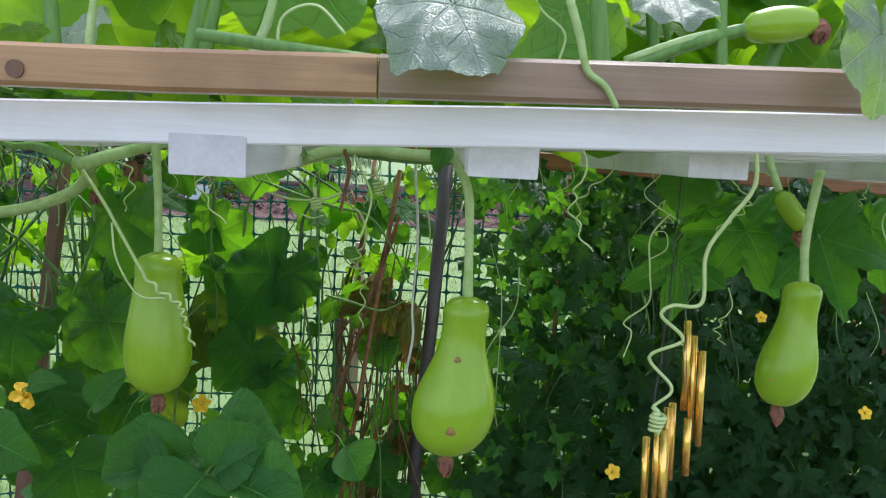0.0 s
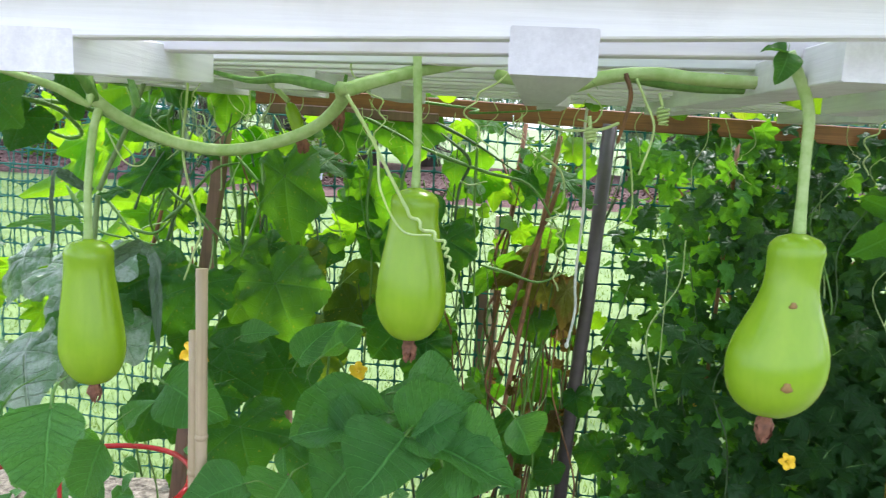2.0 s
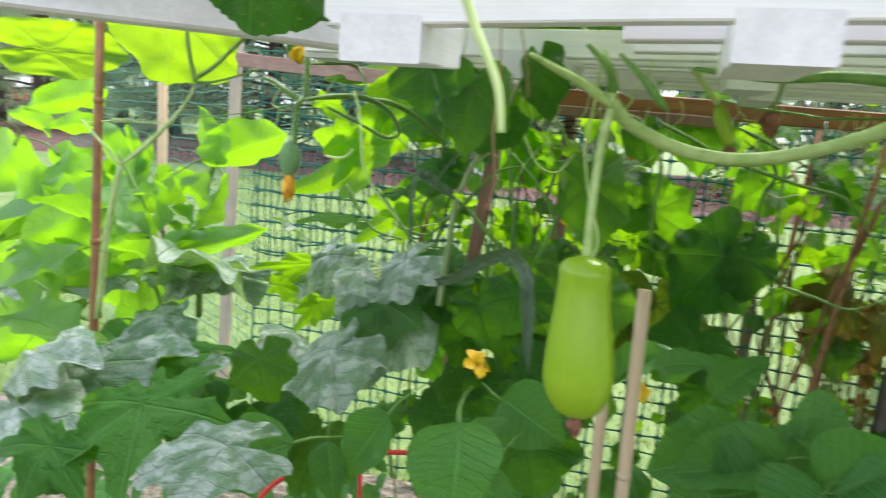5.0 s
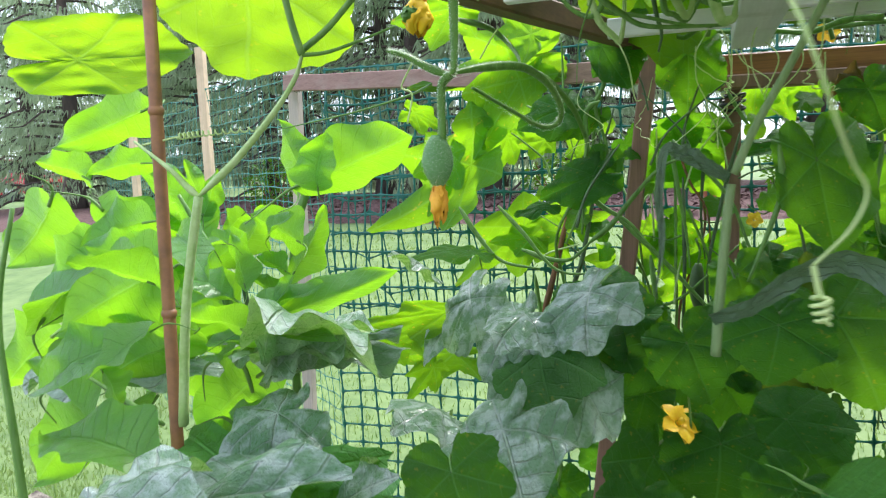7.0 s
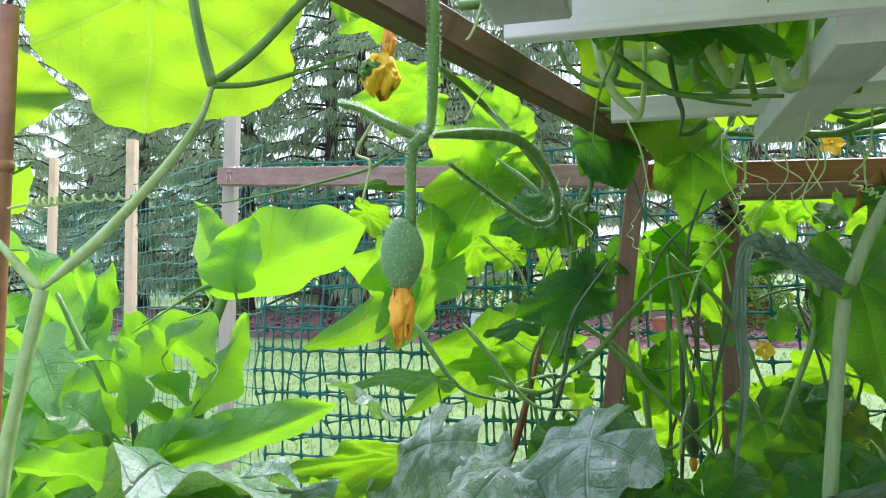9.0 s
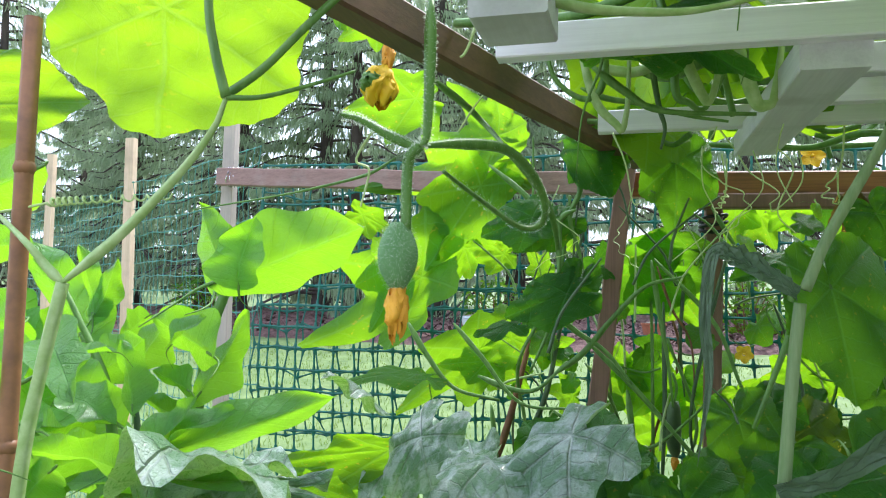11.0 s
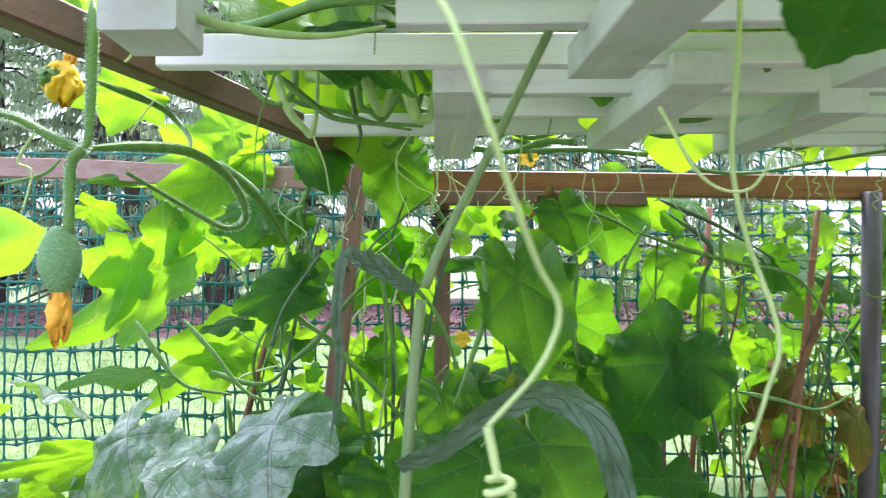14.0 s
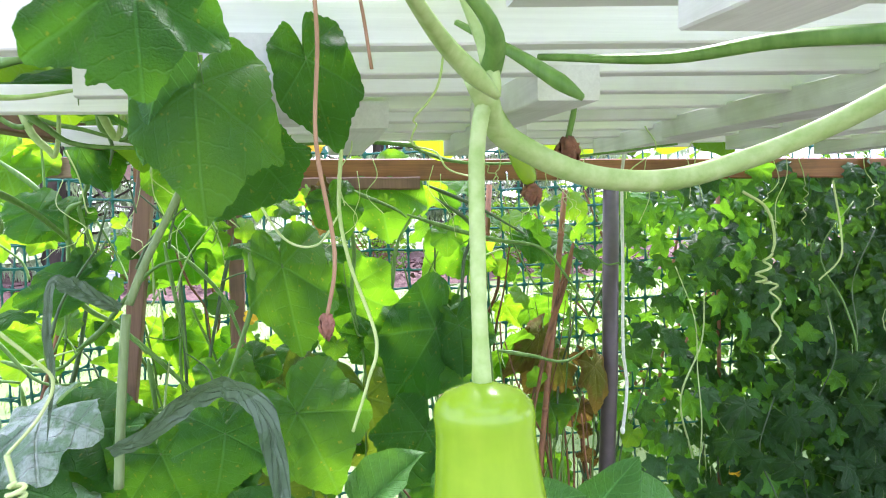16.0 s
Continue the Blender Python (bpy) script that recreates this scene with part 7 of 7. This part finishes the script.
    vine(cucumber, [(x - 0.05, 2.2, 0.0), (x - 0.03, 2.19, 0.3), (x + rnd.uniform(-0.04, 0.04), 2.2, 0.6), (x + rnd.uniform(-0.03, 0.06), 2.21, rnd.uniform(0.8, 1.2))], rnd.uniform(0.002, 0.005), rnd.choice((stem_dry, stem_dry, stem_green)), sides=5, tip=0.4)
for _ in range(22):
    x, z = rnd.uniform(-0.26, 0.0), rnd.uniform(0.3, 0.95)
    leaf(cucumber, DEAD, (x, rnd.uniform(2.12, 2.3), z), rnd.uniform(0.03, 0.075), rnd.uniform(-60, 60), rnd.uniform(-30, 30), rnd.uniform(-60, 60))

# small leaves and stems close by the dark pole
for _ in range(70):
    leaf(cucumber, LITTLE, (rnd.uniform(-0.42, 0.06), rnd.uniform(2.15, 2.48), rnd.uniform(0.35, 1.36)), rnd.uniform(0.04, 0.10), rnd.uniform(-90, 90), rnd.uniform(-20, 45), rnd.uniform(-60, 60))
for _ in range(26):
    x, y, z = rnd.uniform(-0.42, 0.04), rnd.uniform(2.1, 2.45), rnd.uniform(0.3, 0.95)
    d = rnd.uniform(-0.08, 0.08)
    vine(cucumber, [(x, y, z), (x + 0.3 * d, y + 0.01, z + 0.15), (x + d, y, z + 0.27), (x + 1.5 * d, y - 0.01, z + 0.4)], rnd.uniform(0.0018, 0.0036), rnd.choice((stem_green, stem_green, stem_dark, stem_dry)), sides=6, tip=0.5)

# thin stems of the melon and its small leaves between the posts
for _ in range(44):
    x, y, z = rnd.uniform(-1.32, -0.62), rnd.uniform(1.7, 2.42), rnd.uniform(0.7, 1.36)
    dx, dz = rnd.uniform(-0.10, 0.10), rnd.uniform(0.03, 0.2)
    vine(fruit_vine, [(x, y, z), (x + dx * 0.3, y + 0.01, z + dz * 0.4), (x + dx, y, z + dz * 0.8), (x + dx * 1.4, y - 0.01, z + dz)], rnd.uniform(0.0014, 0.0032), rnd.choice((stem_green, stem_pale, stem_dark, stem_dark)), sides=6, tip=0.5)
for _ in range(40):
    leaf(fruit_vine, LITTLE, (rnd.uniform(-1.35, -0.6), rnd.uniform(1.95, 2.45), rnd.uniform(0.7, 1.4)), rnd.uniform(0.035, 0.08), rnd.uniform(-90, 90), rnd.uniform(-25, 45), rnd.uniform(-60, 60))
for _ in range(18):
    x, y, z = rnd.uniform(-1.2, 0.6), rnd.uniform(1.6, 2.2), rnd.uniform(1.36, 1.40)
    tendril(cucumber, [(x, y, z + 0.03), (x + rnd.uniform(-0.02, 0.02), y, z - 0.02), (x + rnd.uniform(-0.04, 0.04), y, z - 0.07), (x + rnd.uniform(-0.05, 0.05), y + 0.01, z - 0.12)], 0.0010, rnd.choice((0, 0, 3, 4)), 0.005)

bitter = thing("bitter_melon_vine", "dense bitter melon vine covering the netting with small lobed leaves", "vine")
spots = []
for _ in range(5200):
    x, z = rnd.uniform(0.10, 1.75), rnd.uniform(0.0, 1.42)
    keep = 0.42 + 0.7 * min(1, max(0, (x - 0.15) / 0.5)) - (0.12 if z > 0.85 and x < 0.62 else 0) + (0.35 if z < 0.6 else 0)
    if rnd.random() < keep:
        spots.append((x, 2.12 + 0.34 * rnd.random() + (0.05 if z > 0.9 else -0.1 * rnd.random()), z))
spots.sort(key=lambda p: p[1])
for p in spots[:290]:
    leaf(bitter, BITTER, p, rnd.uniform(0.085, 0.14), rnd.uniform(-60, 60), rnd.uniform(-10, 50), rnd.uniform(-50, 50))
def joined(name, plant, placed, material):
    """Many small leaves in one mesh: placed holds (mesh, matrix)."""
    verts, faces, uvs = [], [], []
    for me, m in placed:
        n0 = len(verts)
        verts.extend(m @ v.co for v in me.vertices)
        data = me.uv_layers[0].data
        for f in me.polygons:
            faces.append([n0 + i for i in f.vertices])
            uvs.extend(data[i].uv[:] for i in f.loop_indices)
    me = bpy.data.meshes.new(name)
    me.from_pydata(verts, [], faces)
    layer = me.uv_layers.new(name="UVMap")
    layer.data.foreach_set("uv", [c for q in uvs for c in q])
    me.materials.append(material)
    me.shade_smooth()
    ob = new(name, me)
    if plant:
        ob.parent = plant
    ob["kind"] = "stuff"
    return ob


def strewn(p, size, lo=-10, hi=50):
    return Matrix.Translation(p) @ facing(rnd.uniform(-60, 60), rnd.uniform(lo, hi), rnd.uniform(-50, 50)) @ Matrix.Diagonal((size, size, size, 1))


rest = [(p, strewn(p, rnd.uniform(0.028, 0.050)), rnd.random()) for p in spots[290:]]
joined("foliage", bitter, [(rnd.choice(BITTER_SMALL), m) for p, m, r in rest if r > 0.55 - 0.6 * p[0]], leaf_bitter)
# towards the pole a brighter leaf colour stands in for back light
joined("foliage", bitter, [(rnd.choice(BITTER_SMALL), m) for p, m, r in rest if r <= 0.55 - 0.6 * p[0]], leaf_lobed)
joined("foliage", gourd_vine, [(rnd.choice(GOURD_SMALL), strewn((x, y, z), rnd.uniform(0.055, 0.095), -25, 75)) for x, y, z in
       ((rnd.uniform(-1.15, 0.9), rnd.uniform(0.62, 2.12), rnd.uniform(1.48, 1.72)) for _ in range(430)) if x > -1.22 + 0.28 * (2.0 - y) * -0.6], leaf_gourd)
low = [(rnd.choice(BEAN_SMALL), strewn((x, y, 0.02 + z), rnd.uniform(0.06, 0.13), 20, 80)) for x, y, z in
       ((rnd.uniform(-2.6, 0.2), rnd.uniform(0.5, 2.3), 0.42 * rnd.random() ** 1.5) for _ in range(900))]
tagged(joined("low_weeds", None, low, leaf_bean), "low green weeds and seedlings covering the bed", "weeds", kind="stuff")
for _ in range(40):
    x, y = rnd.uniform(0.15, 1.6), rnd.uniform(2.1, 2.4)
    z0 = rnd.uniform(0.0, 0.8)
    pts = [(x + rnd.uniform(-0.05, 0.05), y + rnd.uniform(-0.03, 0.03), z0 + 0.13 * k) for k in range(5) if z0 + 0.13 * k < 1.42]
    if len(pts) > 2:
        vine(bitter, pts, rnd.uniform(0.0012, 0.0025), rnd.choice((stem_green, stem_dark, stem_pale)), sides=5)
for at, s in (((0.555, 2.02, 0.535), 0.04), ((0.78, 2.05, 1.22), 0.035), ((0.36, 2.2, 0.62), 0.04), ((1.25, 2.0, 0.75), 0.035), ((0.95, 2.05, 1.0), 0.03)):
    blossom(bitter, at, s, rnd.uniform(-30, 30), 20, 0)
blossom(cucumber, (-0.991, 1.80, 0.752), 0.072, 20, 45, 50)
blossom(cucumber, (-0.60, 1.95, 0.70), 0.045, 0, 20, 0)
blossom(cucumber, (-0.85, 2.1, 1.10), 0.03, 40, 10, 0)


# ---- young melon and spent flowers ----
melon = thing("young_melon", "young downy green melon hanging with its withered orange blossom", "fruit", "", (-1.258, 1.30, 1.268))
prof = []
for i in range(19):
    s = i / 18
    prof.append((0.0015 + 0.0180 * math.sin(math.pi * (0.06 + 0.9 * s)) ** 0.75, -0.065 * s))
part("body", lathe(bmesh.new(), prof, 24), fruit_skin, melon, smooth=True)


def down(prof, length, count, seed):
    r_ = random.Random(seed)
    bm = bmesh.new()
    for _ in range(count):
        i = r_.randrange(1, len(prof) - 1)
        a = r_.uniform(0, math.tau)
        n = Vector((math.cos(a), math.sin(a), r_.uniform(-0.3, 0.3)))
        p = Vector((prof[i][0] * math.cos(a), prof[i][0] * math.sin(a), prof[i][1] + r_.uniform(-0.002, 0.002)))
        e = Vector((-math.sin(a), math.cos(a), 0)) * 0.0002
        q = p + n * length * r_.uniform(0.6, 1.1) + Vector((0, 0, r_.uniform(-0.002, 0.001)))
        bm.faces.new((bm.verts.new(p - e), bm.verts.new(p + e), bm.verts.new(q)))
    return bm


fuzz = part("down", down(prof, 0.0060, 3000, 4), down_mat, melon, "fine white down")
fuzz["kind"] = "stuff"
part("blossom", withered(bmesh.new(), (0, 0, -0.061), 0.056, 0.026, 9), petal_old, melon, "withered orange blossom", smooth=True)
spent = thing("spent_flower", "crumpled yellow and orange melon flower on a hairy stalk", "flower", "", (-1.341, 1.455, 1.455))
part("petals", withered(bmesh.new(), (0.004, 0, 0.016), 0.050, 0.042, 12), petal, spent, smooth=True)
part("petal_tip", withered(bmesh.new(), (0.014, 0, 0.046), 0.040, 0.016, 15), petal_old, spent, smooth=True)
part("calyx", withered(bmesh.new(), (-0.002, -0.006, 0.008), 0.026, 0.032, 14), stem_green, spent, smooth=True)

cucumber_fruit = thing("cucumber", "small dark green cucumber hanging among the vines", "cucumber", "", (-0.965, 2.28, 0.985))
prof = [(0.001 + 0.0165 * math.sin(math.pi * (0.05 + 0.92 * i / 12)) ** 0.45, -0.115 * i / 12) for i in range(13)]
part("body", lathe(bmesh.new(), prof, 16, lambda z, a: (0.004 * math.sin(30 * z), 0, 1 + 0.05 * math.sin(8 * a))), stem_dark, cucumber_fruit, smooth=True)
part("stalk", tube(bmesh.new(), curve_of([(0, 0, -0.002), (0.004, 0, 0.03), (-0.005, 0, 0.06)], 4), 0.003, 6), stem_green, cucumber_fruit, smooth=True)
part("blossom", withered(bmesh.new(), (0, 0, -0.113), 0.03, 0.016, 2), petal_old, cucumber_fruit, smooth=True)


def young_gourd(at, length, r, turn, label, stalk):
    g = thing("young_gourd", label, "gourd", "young gourds", at)
    pr = [(0.001 + r * (0.55 + 0.45 * math.sin(math.pi * i / 14)) * min(1, i / 1.5) * min(1, (14 - i) / 1.2 + 0.15), -length * i / 14) for i in range(15)]
    b = part("body", lathe(bmesh.new(), pr, 16), skin, g, smooth=True)
    b.matrix_basis = turn
    e = turn @ Vector((0, 0, -length))
    part("dried_blossom", withered(bmesh.new(), e, 0.02, 0.018, 3), petal_dry, g, smooth=True)
    part("stalk", tube(bmesh.new(), curve_of([(0, 0, 0), *[Vector(p) - Vector(at) for p in stalk]], 5), 0.0042, 7), stem_pale, g, smooth=True)
    return g


young_gourd((0.356, 0.74, 1.372), 0.050, 0.0105, Euler((0.1, radians(-38), 0)).to_matrix().to_4x4(), "tiny yellowish young gourd with a dried brown flower", [(0.350, 0.745, 1.39), (0.345, 0.76, 1.42)])
young_gourd((0.244, 0.60, 1.506), 0.066, 0.0145, Euler((0.0, radians(-99), 0)).to_matrix().to_4x4(), "young green gourd lying above the front beam", [(0.20, 0.60, 1.494), (0.15, 0.60, 1.474)])

young_gourd((-0.533, 1.095, 1.366), 0.058, 0.0095, Euler((0.1, radians(-22), 0)).to_matrix().to_4x4(), "small green young gourd with a dried flower under the lattice", [(-0.55, 1.08, 1.385), (-0.577, 1.05, 1.415)])
drop = thing("dried_flower", "dried reddish brown gourd flower hanging from the lattice", "flower", "", (-0.466, 1.12, 1.36))
part("petals", withered(bmesh.new(), (0, 0, 0), 0.034, 0.022, 31), petal_dry, drop, smooth=True)
part("stalk", tube(bmesh.new(), curve_of([(0, 0, -0.002), (0.008, 0, 0.03), (0.012, 0.005, 0.065)], 4), 0.003, 6), stem_green, drop, smooth=True)
tendril(gourd_vine, [(-0.674, 0.395, 1.372), (-0.666, 0.40, 1.350), (-0.652, 0.40, 1.322), (-0.648, 0.40, 1.300)], 0.0026)
dry_string = thing("dried_tendril", "dried orange-brown tendril hanging from the lattice", "tendril", "", (-0.723, 0.68, 1.395))
part("strand", tube(bmesh.new(), curve_of([(0, 0, 0), (0.003, 0, -0.05), (0.001, 0, -0.09), (0.006, 0, -0.13), (0.002, 0, -0.155)], 6), 0.0008, 6), string_mat, dry_string, smooth=True)
part("strand", tube(bmesh.new(), curve_of([(0.012, 0.02, 0), (0.020, 0.02, -0.03), (0.024, 0.02, -0.06)], 6), 0.0007, 6), string_mat, dry_string, smooth=True)
part("dried_bud", withered(bmesh.new(), (0.002, 0, -0.152), 0.010, 0.006, 7), petal_dry, dry_string, smooth=True)
ripe = thing("ripe_bitter_melon", "small ripe orange-red bitter melon among the leaves", "fruit", "", (0.81, 2.12, 1.21))
part("body", lathe(bmesh.new(), [(0.001 + 0.021 * math.sin(math.pi * (0.05 + 0.93 * i / 14)) ** 0.7, -0.065 * i / 14) for i in range(15)], 24, lambda z, a: (0, 0, 1 + 0.07 * math.sin(8 * a) * math.sin(240 * z))), ripe_mat, ripe, smooth=True)
part("stalk", tube(bmesh.new(), curve_of([(0, 0, -0.002), (0.003, 0, 0.03), (0.0, 0.01, 0.07)], 4), 0.002, 6), stem_green, ripe, smooth=True)

# ---- wind chime ----
chime = thing("wind_chime", "gold metal tube wind chime with a black top strap", "wind chime", "", (0.365, 1.08, 1.30))
part("strap", stick(bmesh.new(), (-0.002, 0, -0.12), (-0.012, 0, -0.285), 0.013, 0.004, 0.001, 20, 6, 0.003), black_plastic, chime, "black twisted fabric strap")
part("cord", tube(bmesh.new(), [(-0.002, 0, -0.12), (0.0, 0, 0.09)], 0.0009, 5), black_plastic, chime)
for dx, top, ln, dy in ((0.030, -0.135, 0.140, 0.0), (0.046, -0.160, 0.165, 0.012), (0.058, -0.182, 0.150, 0.004), (0.024, -0.27, 0.125, 0.018), (0.040, -0.285, 0.09, -0.01),
                        (0.014, -0.275, 0.16, 0.01), (-0.002, -0.298, 0.15, 0.0), (-0.014, -0.325, 0.14, 0.014), (0.006, -0.305, 0.17, -0.008)):
    bm = bmesh.new()
    tube(bm, [(dx, dy, top), (dx + ln * 0.04, dy, top - ln)], 0.0058, 14)
    part("tube", bm, gold_metal, chime, smooth=True)
    part("thread", tube(bmesh.new(), [(dx, dy, top - 0.002), (dx * 0.6 - 0.01, dy * 0.5, -0.05)], 0.0005, 4), black_plastic, chime)

# ---- garden hardware ----
cord = thing("hanging_cord", "white frayed cord hanging from the rear rail", "cord", "", (-0.03, 1.97, 1.38))
part("strand", tube(bmesh.new(), curve_of([(-0.02, -0.06, 0.052), (-0.02, -0.04, -0.02), (-0.006, 0, -0.2), (-0.012, 0, -0.38), (-0.006, 0, -0.47), (-0.02, 0, -0.57)], 8), 0.0034, 7, 0.12), cotton, cord, smooth=True)
part("knot", lathe(bmesh.new(), [(0.001, 0.008), (0.005, 0.004), (0.006, 0), (0.0045, -0.006), (0.001, -0.01)], 10, None, (-0.02, 0, -0.565)), cotton, cord, smooth=True)

for a, b, r in (((-0.591, 0.94, 1.14), (-0.585, 0.95, 0.0), 0.0078), ((-0.628, 1.0, 1.04), (-0.626, 1.0, 0.0), 0.0072)):
    st = thing("bamboo_stake", "thin sawn bamboo plant stake standing in the bed", "stake", "bamboo plant stakes", b)
    top = Vector(a) - Vector(b)
    part("shaft", tube(bmesh.new(), [top * (1 - k / 12) for k in range(13)], lambda s, r=r: r * (1 + 0.06 * math.sin(s * 40)), 12), bamboo_mat, st, smooth=True)
    for f in (0.28, 0.55, 0.8):
        q = top * f
        part("node", lathe(bmesh.new(), [(r * 1.02, 0.004), (r * 1.14, 0.001), (r * 1.14, -0.001), (r * 1.02, -0.004)], 12, None, q), bamboo_mat, st, smooth=True)
for a, b, r, lab in (((-1.60, 1.20, 1.46), (-1.62, 1.20, 0.0), 0.0085, "reddish brown bamboo cane beside the eggplants"), ((0.43, 2.36, 1.37), (0.40, 2.36, 0.2), 0.006, "thin rusty brown cane in the bitter melon"),
                     ((-0.20, 2.50, 1.40), (-0.33, 2.50, 0.0), 0.008, "brown cane leaning at the netting"), ((-0.10, 2.15, 1.36), (-0.24, 2.15, 0.3), 0.007, "brown cane leaning by the dark pole")):
    c = thing("cane", lab, "cane", "plant canes", b)
    top = Vector(a) - Vector(b)
    part("shaft", tube(bmesh.new(), [top * (1 - k / 10) for k in range(11)], r, 10), cane_mat, c, smooth=True)
    for f in (0.25, 0.5, 0.72, 0.9):
        part("node", lathe(bmesh.new(), [(r, 0.006), (r * 1.2, 0.0015), (r * 1.2, -0.0015), (r, -0.006)], 10, None, top * f), cane_mat, c, smooth=True)
for a, b, w, mat, lab in (((-0.275, 2.92, 1.06), (-0.29, 2.92, 0.0), 0.04, pale_wood, "short orange pine stake behind the netting"), ((-0.31, 2.62, 0.86), (-0.32, 2.62, 0.0), 0.035, post_wood, "dark stake behind the netting")):
    stake("fence_stake", a, b, w, mat, lab, "fence stakes")

tie = thing("plant_tie", "dark rubber tie wound round the arbor post", "tie", "", (-0.889, 2.251, 1.355))
for k in range(3):
    ring = [(0.026 * math.copysign(abs(math.cos(a)) ** 0.5, math.cos(a)), 0.026 * math.copysign(abs(math.sin(a)) ** 0.5, math.sin(a)), 0.012 * (k - 1) + 0.006 * math.sin(a + k)) for a in (i * math.tau / 24 for i in range(25))]
    part("turn", tube(bmesh.new(), ring, 0.0036, 6), black_plastic, tie, smooth=True)
hook = thing("screw_hook", "small white metal hook screwed into the rear rail", "hook", "", (-0.235, 2.185, 1.39))
part("shank", tube(bmesh.new(), curve_of([(0, 0.02, 0.02), (0, 0, 0.018), (0.001, 0, 0.0), (0.008, 0, -0.014), (0.016, 0, -0.008), (0.017, 0, 0.002)], 6), 0.0025, 8), chrome, hook, smooth=True)
cage = thing("tomato_cage", "red coated wire plant cage round the pepper", "plant cage", "", (-1.02, 1.285, 0.0))
for z, r in ((0.62, 0.235), (0.36, 0.20)):
    ring = [(r * math.cos(k * math.tau / 40), r * math.sin(k * math.tau / 40), z + 0.02 * math.cos(k * math.tau / 40)) for k in range(41)]
    part("ring", tube(bmesh.new(), ring, 0.0055, 8), red_metal, cage, smooth=True)
for k in range(4):
    a = k * math.tau / 4 + 0.6
    part("leg", tube(bmesh.new(), [(0.235 * math.cos(a), 0.235 * math.sin(a), 0.62), (0.20 * math.cos(a), 0.20 * math.sin(a), 0.36), (0.16 * math.cos(a), 0.16 * math.sin(a), 0.0)], 0.005, 8), red_metal, cage, smooth=True)


def pot(at, r, h, mat, label, filled=True, base=None):
    z = rise(*at) + 0.01 if base is None else base
    p = thing("plant_pot", label, "pot", "plant pots", (*at, z))
    part("body", lathe(bmesh.new(), [(r * 0.8, h), (r * 0.97, h), (r * 1.04, h), (r * 1.04, h * 0.9), (r * 0.97, h * 0.88), (r * 0.72, 0.01), (r * 0.70, 0.0)][::1], 28), mat, p, smooth=False)
    if filled:
        part("soil", lathe(bmesh.new(), [(r * 0.93, h + 0.004), (r * 0.5, h + 0.012), (r * 0.05, h + 0.018)][::-1], 24), soil_mat, p, smooth=True)
    return p


pot((-0.28, 1.95), 0.17, 0.28, black_plastic, "large black nursery pot under the vines")
pot((-0.95, 1.75), 0.16, 0.27, black_plastic, "black nursery pot in the shade of the leaves")
pot((-3.0, 9.6), 0.17, 0.26, white_plastic, "pale blue plastic bucket in the mulch bed", True, 0.70)
pot((-0.9, 9.7), 0.14, 0.2, clay, "terracotta pot in the mulch bed", True, 0.72)

car = thing("parked_car", "red parked car far behind the garden", "car", "", (-24.2, 20.0, rise(-24.2, 20.0)))


def hull(sections, half):
    """A closed shell through (x, z low, z high) sections, half wide on either side."""
    bm = bmesh.new()
    rings = [[bm.verts.new((x, y * half, z)) for y, z in ((-1, lo), (-1, lo + 0.6 * (hi - lo)), (-0.85, hi), (0.85, hi), (1, lo + 0.6 * (hi - lo)), (1, lo))] for x, lo, hi in sections]
    for r0, r1 in zip(rings, rings[1:]):
        for k in range(6):
            bm.faces.new((r0[k], r0[(k + 1) % 6], r1[(k + 1) % 6], r1[k]))
    bm.faces.new(rings[0][::-1])
    bm.faces.new(rings[-1])
    return bm


part("body", hull(((-2.15, 0.35, 0.72), (-2.0, 0.25, 0.88), (-0.9, 0.22, 0.95), (1.2, 0.22, 0.95), (2.0, 0.25, 0.82), (2.2, 0.35, 0.65)), 0.86), car_paint, car)
part("cabin", hull(((-1.75, 0.9, 0.98), (-1.15, 0.92, 1.38), (-0.2, 0.92, 1.44), (0.55, 0.92, 1.36), (1.25, 0.9, 0.97)), 0.74), car_glass, car)
part("roof", hull(((-1.2, 1.37, 1.41), (-0.2, 1.44, 1.48), (0.55, 1.35, 1.40)), 0.66), car_paint, car)
for x in (-1.35, 1.35):
    for y in (-0.84, 0.84):
        w = part("wheel", tube(bmesh.new(), [(x, y - 0.1, 0.31), (x, y + 0.1, 0.31)], 0.31, 24), black_plastic, car)
        part("rim", tube(bmesh.new(), [(x, y - 0.112, 0.31), (x, y + 0.112, 0.31)], 0.19, 18), chrome, w)
